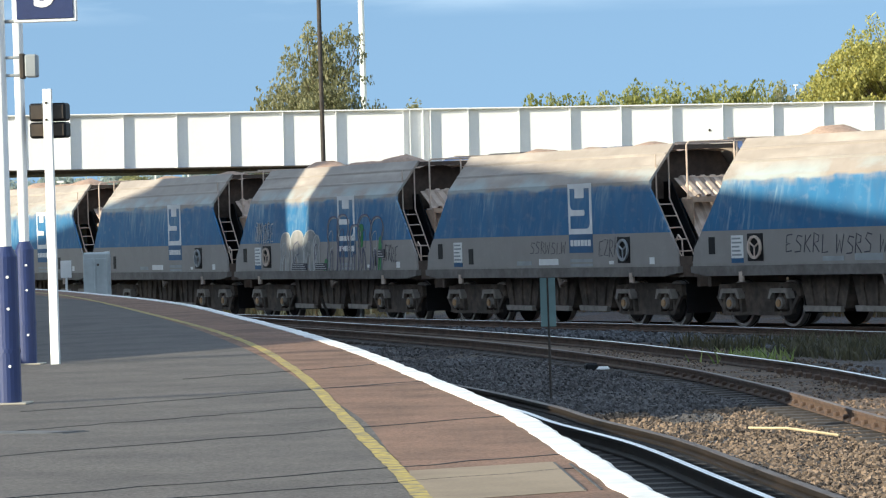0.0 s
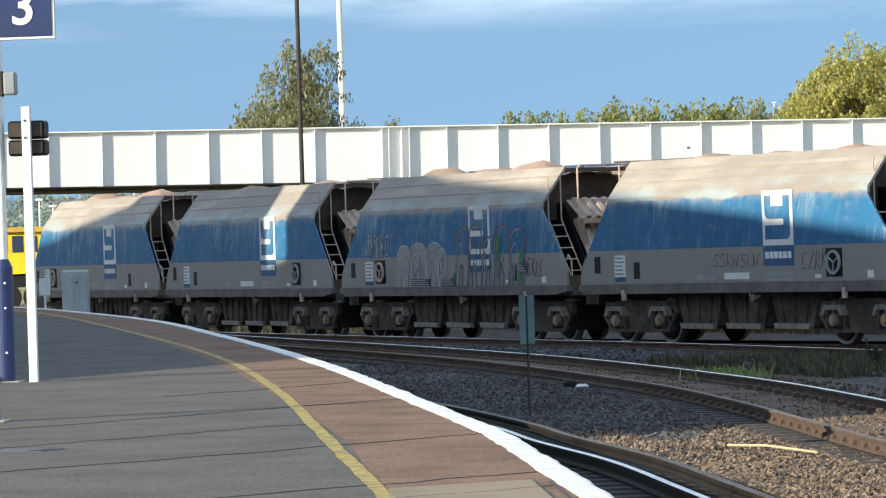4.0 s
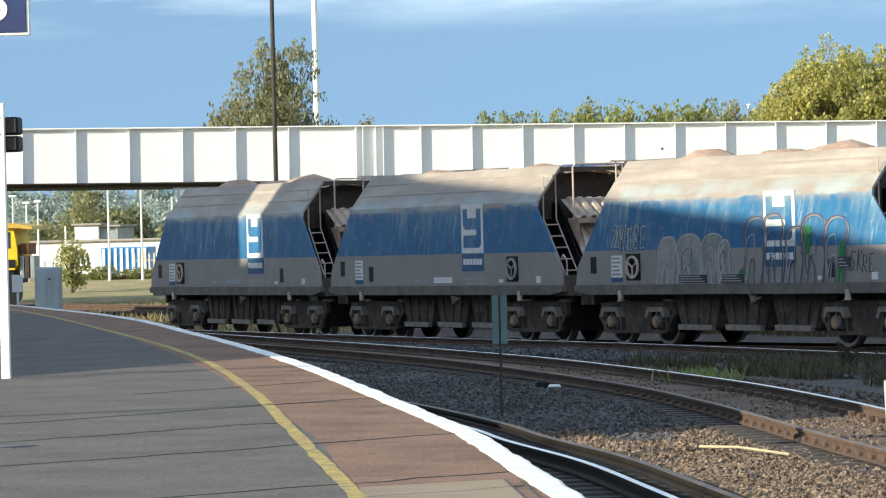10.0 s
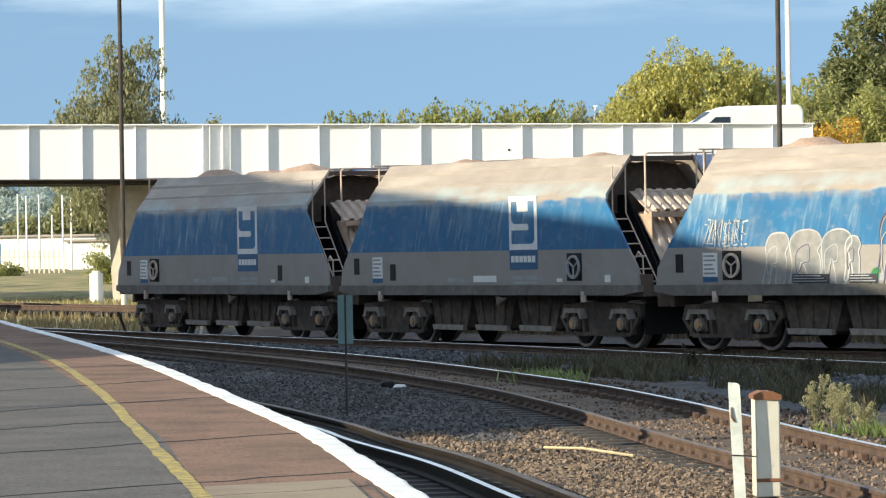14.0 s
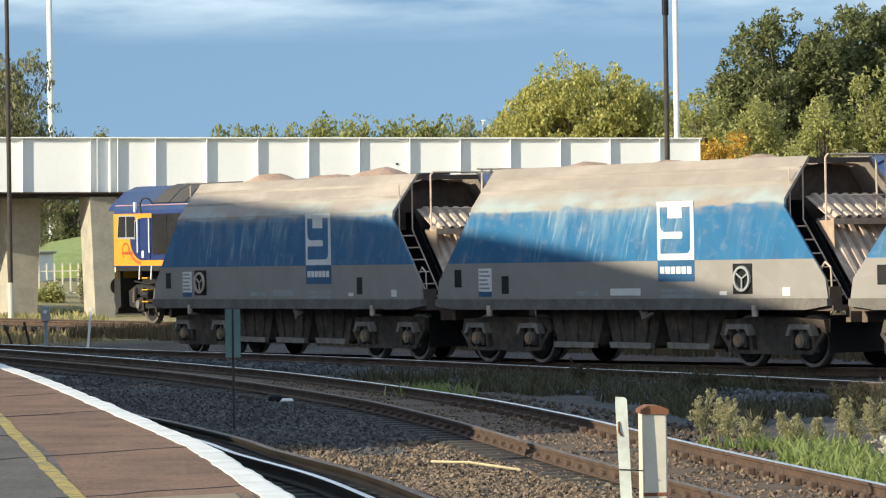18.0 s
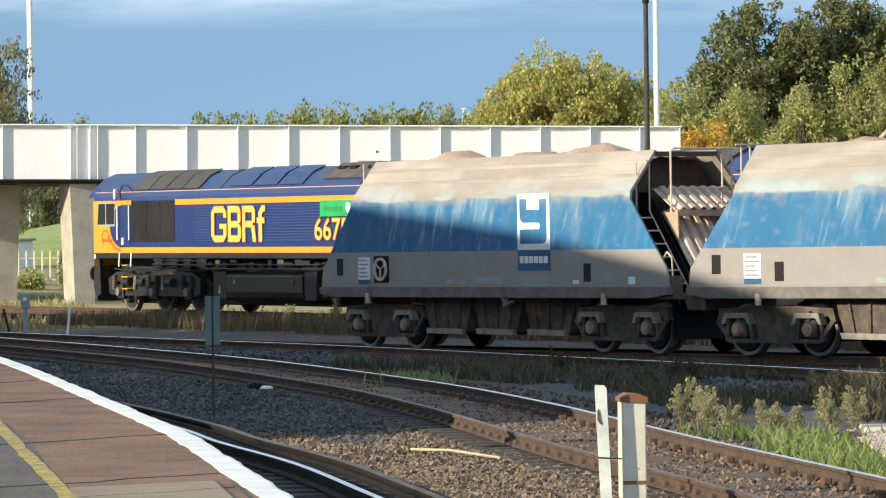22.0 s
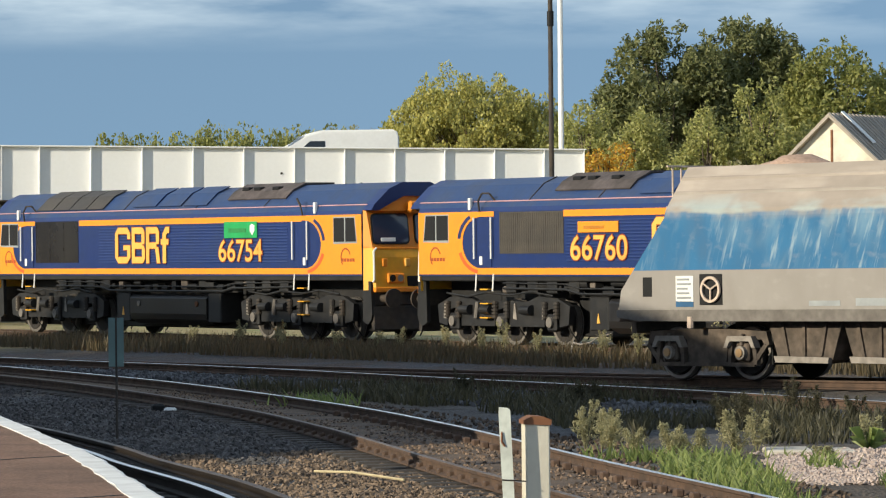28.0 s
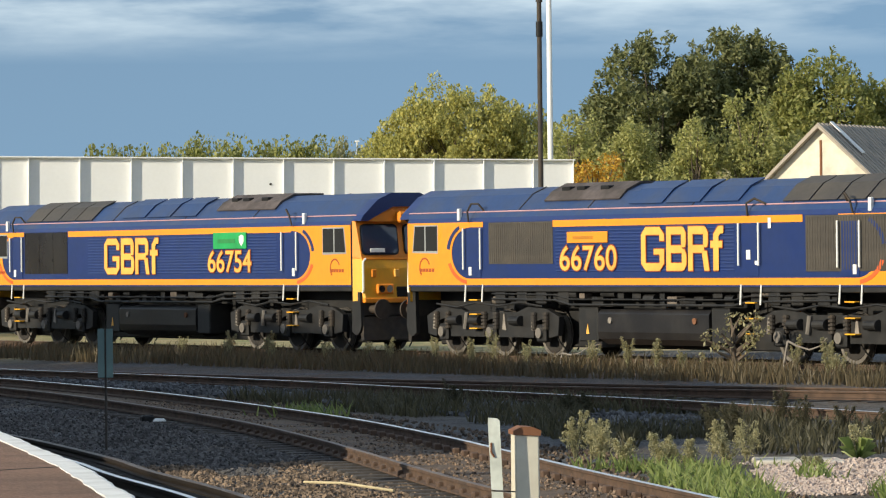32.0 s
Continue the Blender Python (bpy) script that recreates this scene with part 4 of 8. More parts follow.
    plate = part("name_plate", bm, label_blue, w, "blue plate")
    for k in range(6):
        bm = bmesh.new()
        decal(bm, [(lx - 0.46 + 0.157 * k + p[0], p[1]) for p in rect(0.0, 1.67, 0.125, 1.8)], y - 0.008)
        part("name_bar", bm, wagon_white, plate)
    for x, z, a, b2, mat, nm in ((-4.25, 1.36, 0.42, 0.45, wagon_white, "data_panel"), (-4.25, 1.27, 0.42, 0.1, label_blue, "data_panel"),
                                 (-1.0, 1.28, 0.7, 0.09, grey_paint, "data_panel"), (1.66, 1.33, 1.0, 0.07, grey_paint, "data_panel"), (1.66, 1.24, 1.0, 0.06, grey_paint, "data_panel"), (0.15, 1.28, 0.9, 0.13, wagon_white if kind else grey_paint, "data_panel"),
                                 (3.0, 1.28, 0.2, 0.07, wagon_white, "data_panel"), (4.75, 1.27, 0.2, 0.14, wagon_white, "data_panel")):
        bm = bmesh.new()
        decal(bm, rect(x - a / 2, z, x + a / 2, z + b2), y - 0.003)
        dp = part(nm, bm, mat, w)
        if b2 > 0.3:
            for q in range(5):
                bm = bmesh.new()
                decal(bm, rect(x - a / 2 + 0.03, z + 0.05 + 0.08 * q, x + a / 2 - 0.05 - 0.04 * (q % 3), z + 0.085 + 0.08 * q), y - 0.008)
                part("text_bar", bm, grey_paint, dp)
    # handwheel in its recess, slots
    hx = -3.62 if kind == 0 else 3.55
    bm = bmesh.new()
    soft_box(bm, hx - 0.27, y - 0.012, 1.3, hx + 0.27, y + 0.02, 1.84, 0.006)
    rec = part("wheel_recess", bm, black, w)
    bm = bmesh.new()
    disc(bm, (hx + 0.03, y - 0.05, 1.57), "y", 0.23, 0.04, 24, 0.185)
    for k in range(3):
        a = 0.5 + k * 2.094
        rod(bm, (hx + 0.03, y - 0.05, 1.57), (hx + 0.03 + 0.2 * math.cos(a), y - 0.05, 1.57 + 0.2 * math.sin(a)), 0.018, 6)
    part("handwheel", bm, grey_paint if kind else corrugated, w, "grey spoked handwheel")
    for x, z in ((-5.15, 1.45), (3.36 if kind == 0 else -3.6, 1.32)):
        bm = bmesh.new()
        soft_box(bm, x - 0.11, y - 0.01, z, x + 0.11, y + 0.02, z + 0.34, 0.005)
        part("slot", bm, black, w)
    for x in (-BOGIE, BOGIE):
        bm = bmesh.new()
        rod(bm, (x - 0.1, y - 0.02, 0.9), (x - 0.1, y - 0.02, 1.1), 0.06, 8)
        part("jacking_pad", bm, corrugated, w)
    # bogies
    for x in (-BOGIE, BOGIE):
        bm = bmesh.new()
        box(bm, x - 0.35, -0.95, 0.3, x + 0.35, 0.95, 0.86)
        bog = part("bogie", bm, underframe, w, "grimy two-axle bogie")
        for sgn in (-1, 1):
            yy = sgn * 0.95
            # added black sheet behind the side frame, shade given as colour
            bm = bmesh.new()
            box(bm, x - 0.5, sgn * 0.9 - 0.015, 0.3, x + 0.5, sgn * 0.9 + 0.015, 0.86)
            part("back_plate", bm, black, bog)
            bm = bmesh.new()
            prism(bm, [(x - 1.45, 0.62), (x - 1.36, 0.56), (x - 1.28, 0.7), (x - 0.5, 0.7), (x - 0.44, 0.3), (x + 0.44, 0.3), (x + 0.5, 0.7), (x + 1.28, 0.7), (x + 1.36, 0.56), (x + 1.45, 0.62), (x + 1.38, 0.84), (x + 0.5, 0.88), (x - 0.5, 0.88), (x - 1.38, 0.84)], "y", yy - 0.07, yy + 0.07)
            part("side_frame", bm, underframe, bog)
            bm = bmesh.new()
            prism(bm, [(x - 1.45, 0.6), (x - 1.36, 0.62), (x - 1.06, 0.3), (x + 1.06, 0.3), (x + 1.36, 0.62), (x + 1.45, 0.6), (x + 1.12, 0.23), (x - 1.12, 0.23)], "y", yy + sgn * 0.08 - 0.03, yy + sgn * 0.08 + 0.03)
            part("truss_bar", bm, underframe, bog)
            # added black sheet across the bogie end, hiding the wheels as shade would
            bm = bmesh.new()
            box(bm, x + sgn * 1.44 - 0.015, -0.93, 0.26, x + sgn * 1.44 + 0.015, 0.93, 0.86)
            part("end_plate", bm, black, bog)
            for d in (-AXLE, AXLE):
                bm = bmesh.new()
                soft_box(bm, x + d - 0.15, yy - 0.12 if sgn < 0 else yy, 0.32, x + d + 0.15, yy if sgn < 0 else yy + 0.12, 0.64, 0.03)
                ab = part("axle_box", bm, underframe, bog)
                bm = bmesh.new()
                disc(bm, (x + d, yy + sgn * 0.14, 0.47), "y", 0.12, 0.1, 14)
                part("axle_cover", bm, pale_dust, ab)
                bm = bmesh.new()
                disc(bm, (x + d, yy + sgn * 0.2, 0.47), "y", 0.075, 0.03, 12)
                part("axle_cap", bm, brass, ab)
                bm = bmesh.new()
                prism(bm, [(x + d - 0.37, 0.56), (x + d - 0.28, 0.76), (x + d + 0.28, 0.76), (x + d + 0.37, 0.56), (x + d + 0.29, 0.56), (x + d + 0.22, 0.67), (x + d - 0.22, 0.67), (x + d - 0.29, 0.56)], "y", yy + sgn * 0.05, yy + sgn * 0.2)
                part("spring_cap", bm, pale_dust, bog, "dusty spring hanger")
                for q in (-0.27, 0.27):
                    bm = bmesh.new()
                    prism(bm, [(x + d + q - 0.05, 0.66), (x + d + q + 0.05, 0.66), (x + d + q * 1.15 + 0.035, 0.26), (x + d + q * 1.15 - 0.035, 0.26)], "y", yy + sgn * 0.02, yy + sgn * 0.12)
                    part("horn_guide", bm, underframe, bog)
                bm = bmesh.new()
                rod(bm, (x + d, yy + sgn * 0.13, 0.6), (x + d, yy + sgn * 0.13, 0.8), 0.035, 8)
                part("spring_bolt", bm, bogie_grime, bog)
        for d in (-AXLE, AXLE):
            bm = bmesh.new()
            for sgn in (-1, 1):
                disc(bm, (0, sgn * 0.77, 0), "y", 0.46, 0.12, 24, 0.4)
                disc(bm, (0, sgn * 0.70, 0), "y", 0.485, 0.03, 24)
                disc(bm, (0, sgn * 0.84, 0), "y", 0.36, 0.03, 18)
            rod(bm, (0, -0.95, 0), (0, 0.95, 0), 0.08, 10)
            for f in bm.faces:
                c = f.calc_center_median()
                if math.hypot(c.x, c.z) > 0.36:
                    f.material_index = 1
            ws = part("wheelset", bm, [wheel_dark, wheel_steel], bog, "wheelset with bright treads", m=Matrix.Translation((x + d, 0, 0.46)))
    return w


GAP = 12.321
RUN = ((0.0, -42.092), (3.5, -34.619), (9.0, -22.426), (15.5, -8.292), (22.0, 5.742), (25.5, 13.353), (28.5, 19.88), (32.0, 27.49))   # seconds, metres along the line


def travel(t):
    """How far the last wagon stands along the line after t seconds, eased from point to point."""
    n = len(RUN) - 1
    i = max(k for k in range(n) if RUN[k][0] <= t)

    def pace(k):
        (t0, s0), (t1, s1) = RUN[max(0, k - 1)], RUN[min(n, k + 1)]
        return (s1 - s0) / (t1 - t0)
    (t0, s0), (t1, s1) = RUN[i], RUN[i + 1]
    h = t1 - t0
    u = (t - t0) / h
    return (2 * u ** 3 - 3 * u * u + 1) * s0 + (u ** 3 - 2 * u * u + u) * h * pace(i) + (3 * u * u - 2 * u ** 3) * s1 + (u ** 3 - u * u) * h * pace(i + 1)



WAGONS = []
first = make_wagon(0, "train of hopper wagons")
second = make_wagon(1, "train of hopper wagons")
for k in range(5):
    m = on_goods_line(travel(0.0) + GAP * k)
    src = (first, second)[k % 2]
    if k < 2:
        src.matrix_basis = m
        ob = src
    else:
        ob = copy_thing(src, m)
    WAGONS.append(ob)

# ---- diesel locomotives ----
LL = 20.0
SEC = [(-1.32, 1.6), (-1.32, 3.1), (-1.29, 3.2), (-1.2, 3.34), (-0.78, 3.72), (-0.4, 3.88), (0.4, 3.88), (0.78, 3.72), (1.2, 3.34), (1.29, 3.2), (1.32, 3.1), (1.32, 1.6)]


def arc(cx, cz, r, a0, a1, n=10, squash=1.0):
    return [(cx + r * math.cos(radians(a0 + (a1 - a0) * k / n)) * squash, cz + r * math.sin(radians(a0 + (a1 - a0) * k / n))) for k in range(n + 1)]


def make_loco(number, label, kind):
    """u runs along the body from its left end (0) to its right end (20). kind 0: grille by the left cab, number right; 1: number left, radiator right."""
    lo = tagged(new("diesel_locomotive"), label, "locomotive", "pair of parked locomotives")
    Y = -1.32
    bm = bmesh.new()
    prism(bm, [p for p in SEC if p[1] <= 3.21], "x", 0.0, LL)
    part("body", bm, loco_blue, lo, "dark blue ribbed body side")
    bm = bmesh.new()
    prism(bm, [p for p in SEC if p[1] >= 3.19], "x", -0.02, LL + 0.02)
    roof = part("roof", bm, loco_roof, lo, "blue roof with dark panels")
    # roof hatches and exhaust
    seams = (4.6, 7.4, 11.4, 15.0)
    for u in seams:
        for s in (-1, 1):
            bm = bmesh.new()
            prism(bm, [(s * 1.205, 3.35), (s * 0.79, 3.735), (s * 0.42, 3.895), (s * 0.42, 3.87), (s * 0.78, 3.7), (s * 1.19, 3.33)], "x", u - 0.015, u + 0.015)
            part("roof_seam", bm, dark_steel, roof)
    mid = 14.3 if kind == 0 else 6.9
    bm = bmesh.new()
    prism(bm, [(-1.0, 3.535), (-0.79, 3.735), (-0.42, 3.9), (0.42, 3.9), (0.42, 3.95), (-0.42, 3.95), (-0.81, 3.765), (-1.02, 3.56)], "x", mid - 1.5, mid + 1.5)
    ex = part("exhaust_housing", bm, material("sooty_brown", (0.055, 0.045, 0.042), 0.85, vary=0.3, spot=0.8, second=(0.12, 0.1, 0.1)), roof, "sooty brown exhaust housing")
    for d in (-0.95, -0.35, 0.6):
        bm = bmesh.new()
        soft_box(bm, mid + d - 0.16, -0.8, 3.76, mid + d + 0.16, -0.62, 3.865, 0.02)
        part("vent", bm, black, ex)
    rad = (2.2, 6.2) if kind == 0 else (14.6, 18.4)
    n = 4
    for k in range(n):
        a, b = rad[0] + (rad[1] - rad[0]) * k / n + 0.03, rad[0] + (rad[1] - rad[0]) * (k + 1) / n - 0.03
        bm = bmesh.new()
        prism(bm, [(-1.17, 3.39), (-0.79, 3.735), (-0.42, 3.9), (-0.42, 3.92), (-0.8, 3.755), (-1.185, 3.4)], "x", a, b)
        part("radiator_panel", bm, grille, roof, "dark mesh panel")
    pan = (7.8, 9.2, 10.6) if kind == 0 else (8.9, 10.3, 11.7)
    for a in pan:
        bm = bmesh.new()
        prism(bm, [(-1.13, 3.42), (-0.79, 3.735), (-0.42, 3.9), (-0.42, 3.925), (-0.8, 3.76), (-1.145, 3.435)], "x", a + 0.05, a + 1.3)
        part("roof_panel", bm, loco_roof, roof)
    # ribs on the side
    lo_u, hi_u = (6.2, 16.4) if kind == 0 else (6.3, 13.1)
    for k in range(13):
        z = 1.95 + 0.075 * k
        bm = bmesh.new()
        prism(bm, [(Y - 0.007, z), (Y, z - 0.012), (Y, z + 0.03)], "x", lo_u, hi_u)
        part("side_rib", bm, loco_blue, lo)
    # painted bands
    bm = bmesh.new()
    decal(bm, rect(0.0, 1.64, LL, 1.79), Y - 0.004)
    part("lower_stripe", bm, loco_orange, lo, "orange stripe along the foot of the body")
    bm = bmesh.new()
    a, b = (5.05, 17.1) if kind == 0 else (6.2, 15.5)
    decal(bm, rect(a, 2.95, b, 3.1), Y - 0.004)
    part("upper_stripe", bm, loco_orange, lo, "orange stripe below the roof")
    bm = bmesh.new()
    prism(bm, [(-1.222, 3.33), (-1.205, 3.35), (-1.195, 3.34), (-1.212, 3.32)], "x", -0.1, LL + 0.1)
    part("roof_line", bm, pink_line, lo, "thin pale red line")
    bm = bmesh.new()
    soft_box(bm, 0.05, Y + 0.02, 1.48, LL - 0.05, -Y - 0.02, 1.62, 0.02)
    part("underfloor", bm, loco_under, lo)
    # cabs: orange side panels with an arched inner border, doors, windows
    for e in (0, 1):
        near_end = kind == 0 and e == 0

        def fl(p):
            u = p[0] - 0.92 if near_end and p[0] > 1.5 else p[0]
            return (u if e == 0 else LL - u, p[1])
        bm = bmesh.new()
        curve = arc(3.35, 2.38, 1.5, 90, 270, 16, 0.62)
        curve = [(max(1.6, x), min(3.1, max(1.79, z + 0.05 if z > 2.4 else z))) for x, z in curve]
        inner = [(3.3, 3.1), (3.3, 2.98), (2.75, 2.98)] + [(x, z) for x, z in arc(2.75, 2.38, 0.6, 90, 270, 14, 1.35)] + [(2.75, 1.79)]
        decal(bm, [fl(p) for p in [(0.0, 1.79), (0.0, 3.1)] + inner], Y - 0.005)
        part("cab_panel", bm, loco_orange, lo, "orange cab side")
        for nm, cz, a0, a1, mt in (("flash", 2.38, 200, 262, red_flash), ("flash", 2.38, 118, 172, loco_blue)):
            bm = bmesh.new()
            o = arc(2.72, cz, 0.72, a0, a1, 8, 1.38)
            i = arc(2.72, cz, 0.64, a0, a1, 8, 1.36)
            decal(bm, [fl(p) for p in o + i[::-1]], Y - 0.011)
            part(nm, bm, mt, lo)
        bm = bmesh.new()
        decal(bm, [fl(p) for p in [(0.2, 2.4), (1.34, 2.38), (1.34, 3.05), (0.3, 3.05)]], Y - 0.006)
        win = part("cab_window", bm, grey_paint, lo, "side window in a pale frame")
        for o in ([(0.25, 2.44), (0.75, 2.44), (0.75, 3.02), (0.34, 3.02)], rect(0.81, 2.44, 1.31, 3.02)):
            bm = bmesh.new()
            decal(bm, [fl(p) for p in o], Y - 0.012)
            part("pane", bm, dark_glass, win)
        bm = bmesh.new()
        decal(bm, [fl(p) for p in rect(2.6, 1.82, 3.2, 2.95)], Y - 0.012)
        door = part("cab_door", bm, loco_blue, lo, "dark blue cab door")
        for x in (2.53, 3.26):
            bm = bmesh.new()
            p, q = fl((x, 2.96)), fl((x, 2.0))
            rod(bm, (p[0], Y - 0.07, p[1]), (q[0], Y - 0.07, q[1]), 0.022, 8)
            part("handrail", bm, white_paint, door, "white handrail")
        bm = bmesh.new()
        p = fl((2.75, 1.86))
        soft_box(bm, p[0] - 0.06, Y - 0.03, p[1], p[0] + 0.06, Y, p[1] + 0.2, 0.01)
        part("door_handle", bm, white_paint, door)
        bm = bmesh.new()
        pipe(bm, [(fl((x, 0))[0], Y - d, z) for x, d, z in ((2.75, 0.05, 3.1), (2.78, 0.1, 3.35), (2.95, 0.1, 3.52), (3.1, 0.0, 3.52), (3.15, -0.12, 3.36))], 0.025)
        part("rain_pipe", bm, dark_steel, lo)
        bm = bmesh.new()
        p = fl((2.25, 3.28))
        soft_box(bm, p[0] - 0.05, Y - 0.02, 3.14, p[0] + 0.05, Y + 0.06, 3.42, 0.01)
        part("lamp_bracket", bm, white_paint, lo)
        # steps below the door
        for x in (2.53, 3.26):
            bm = bmesh.new()
            p = fl((x, 0))
            pipe(bm, [(p[0], Y, 1.65), (p[0], Y - 0.03, 1.25)], 0.02)
            part("step_rail", bm, white_paint, lo)
        for z in (1.28, 0.95, 0.62):
            bm = bmesh.new()
            p = fl((2.9, 0))
            soft_box(bm, p[0] - 0.17, Y - 0.05, z, p[0] + 0.17, Y + 0.12, z + 0.028, 0.006)
            part("step", bm, loco_yellow, lo, "step with a worn yellow edge")
        bm = bmesh.new()
        p = fl((0.75, 2.05))
        ring = arc(p[0], p[1], 0.24, 20, 230, 12) + arc(p[0], p[1], 0.2, 230, 20, 12)
        decal(bm, ring, Y - 0.011)
        for q in range(5):
            decal(bm, rect(p[0] - 0.2 + 0.13 * q, p[1] - 0.1, p[0] - 0.1 + 0.13 * q, p[1] - 0.02), Y - 0.011)
        part("cab_emblem", bm, outline_red, lo, "thin red ring with small bars")
        # nose
        sx = -1 if e == 0 else 1
        x0 = 0.0 if e == 0 else LL
        bm = bmesh.new()
        prism(bm, [(x0, 1.25), (x0 + sx * 0.6 * 0.5, 1.25), (x0 + sx * 0.6 * 0.44, 2.05), (x0 + sx * 0.6 * 0.36, 2.28), (x0, 2.32)], "y", -1.28, 1.28)
        for v in bm.verts:
            v.co.y *= 1 - 0.3 * abs(v.co.x - x0) * 1.6
        nose = part("nose", bm, loco_yellow, lo, "yellow lower nose")
        bm = bmesh.new()
        prism(bm, [(x0, 2.28), (x0 + sx * 0.6 * 0.36, 2.28), (x0 + sx * 0.6 * 0.12, 3.22), (x0, 3.22)], "y", -1.28, 1.28)
        for v in bm.verts:
            v.co.y *= 1 - 0.3 * abs(v.co.x - x0) * 1.6
        part("windscreen_wall", bm, loco_orange, lo, "orange front around the windscreens")
        tilt = math.atan2(0.144, 0.94)
        for s in (-1, 1):
            lean = Matrix.Translation((x0 + sx * 0.6 * 0.255, s * 0.61, 2.74)) @ Matrix.Rotation(-sx * tilt, 4, "Y")
            for nm, hw, hh, dp, mt, up in (("windscreen_frame", 0.53, 0.38, 0.02, black, None), ("windscreen", 0.495, 0.345, 0.032, screen_glass, 1)):
                bm = bmesh.new()
                r = 0.1
                o = [(c[0] * (hw - r) + r * math.cos(q), c[1] * (hh - r) + r * math.sin(q)) for c, q0 in (((1, 1), 0), ((-1, 1), 90), ((-1, -1), 180), ((1, -1), 270)) for q in (radians(q0), radians(q0 + 45), radians(q0 + 90))]
                prism(bm, o, "x", -dp, dp, lean)
                if up is None:
                    ws = part(nm, bm, mt, lo)
                else:
                    part(nm, bm, mt, ws, "dark windscreen")
            bm = bmesh.new()
            t = bmesh.new()
            soft_box(t, -0.01, -0.3, -0.32, 0.04, 0.12, -0.22, 0.008)
            add(bm, t, lean)
            part("sun_blind", bm, white_paint, ws, "pale sheet behind the glass")
            bm = bmesh.new()
            soft_box(bm, x0 + sx * 0.6 * 0.5 - 0.05, s * 0.55 - 0.24, 1.42, x0 + sx * 0.6 * 0.5 + 0.06, s * 0.55 + 0.24, 1.66, 0.03)
            cl = part("light_cluster", bm, loco_orange, nose)
            for q in (-0.11, 0.11):
                bm = bmesh.new()
                disc(bm, (x0 + sx * 0.6 * 0.57, s * 0.55 + q, 1.54), "x", 0.085, 0.04, 14)
                part("headlight", bm, wheel_steel if q > 0 else dark_glass, cl, "round headlight")
            bm = bmesh.new()
            rod(bm, (x0, s * 0.87, 1.05), (x0 + sx * 0.7, s * 0.87, 1.05), 0.1, 12)
            disc(bm, (x0 + sx * 0.73, s * 0.87, 1.05), "x", 0.24, 0.05, 18)
            part("buffer", bm, dark_steel, lo)
            bm = bmesh.new()
            pipe(bm, [(x0 + sx * 0.6 * 0.42, s * 1.16, 1.45), (x0 + sx * 0.6 * 0.48, s * 1.15, 1.5), (x0 + sx * 0.6 * 0.44, s * 1.14, 2.2), (x0 + sx * 0.6 * 0.4, s * 1.05, 2.28)], 0.026, 6)
            part("corner_rail", bm, white_paint, lo)
        bm = bmesh.new()
        soft_box(bm, x0 + sx * 0.6 * 0.3, -1.14, 1.2, x0 + sx * 0.6 * 0.56, 1.14, 1.32, 0.02)
        part("nose_lip", bm, loco_orange, nose, "orange lower lip")
        bm = bmesh.new()
        soft_box(bm, x0 + sx * 0.12, -1.12, 2.24, x0 + sx * 0.6 * 0.4, 1.12, 2.29, 0.012)
        part("nose_ledge", bm, loco_orange, nose)
        bm = bmesh.new()
        soft_box(bm, x0 + sx * 0.6 * 0.4, -0.22, 1.32, x0 + sx * 0.6 * 0.51, 0.22, 1.6, 0.03)
        part("coupling_pocket", bm, black, nose)
        for q in (-0.85, -0.2, 0.3, 0.85):
            bm = bmesh.new()
            soft_box(bm, x0 + sx * 0.6 * 0.38, q - 0.07, 1.82, x0 + sx * 0.6 * 0.53, q + 0.07, 2.02, 0.02)
            part("jumper_box", bm, pale_yellow if abs(q) < 0.5 else loco_orange, nose)
        bm = bmesh.new()
        soft_box(bm, min(x0 + sx * 0.28, x0 + sx * 0.5), -0.24, 3.14, max(x0 + sx * 0.28, x0 + sx * 0.5), 0.24, 3.42, 0.05)
        part("marker_light_box", bm, loco_orange, lo)
        bm = bmesh.new()
        disc(bm, (x0 + sx * 0.51, 0, 3.28), "x", 0.115, 0.06, 14)
        part("marker_light", bm, dark_glass, lo)
        # the roof runs out in a thin peak over the windscreens
        outer = [p for p in SEC if p[1] >= 3.19]
        inner = [(p[0] * 0.9, max(3.19, p[1] - 0.34)) for p in outer]
        bm = bmesh.new()
        prism(bm, outer + inner[::-1], "x", min(x0 + sx * 0.02, x0 + sx * 0.42), max(x0 + sx * 0.02, x0 + sx * 0.42))
        part("roof_brow", bm, loco_blue, roof, "dark blue peak over the windscreens")
        bm = bmesh.new()
        prism(bm, [(-1.16, 3.18)] + [p for p in inner if p[1] > 3.2] + [(1.16, 3.18)], "x", min(x0 + sx * 0.021, x0 + sx * 0.3), max(x0 + sx * 0.021, x0 + sx * 0.3))
        part("front_header", bm, loco_orange, lo, "orange panel above the windscreens")
        for s in (-1, 1):
            bm = bmesh.new()
            cheek = [(x0 - sx * 0.12, 1.5), (x0 + sx * 0.22, 1.46)] + [(x0 + sx * (0.02 + 0.26 * math.cos(a)), 0.72 + 0.3 * math.sin(a)) for a in (0.3, -0.2, -0.7, -1.2, -1.6)] + [(x0 - sx * 0.16, 0.5)]
            prism(bm, cheek, "y", s * 1.16 - 0.05, s * 1.16 + 0.05)
            part("deflector_cheek", bm, loco_under, lo, "rounded black guard beside the plough")
        bm = bmesh.new()
        box(bm, x0 - sx * 0.05, -1.2, 0.9, x0 + sx * 0.6 * 0.35, 1.2, 1.28)
        part("buffer_beam", bm, dark_steel, lo)
        bm = bmesh.new()
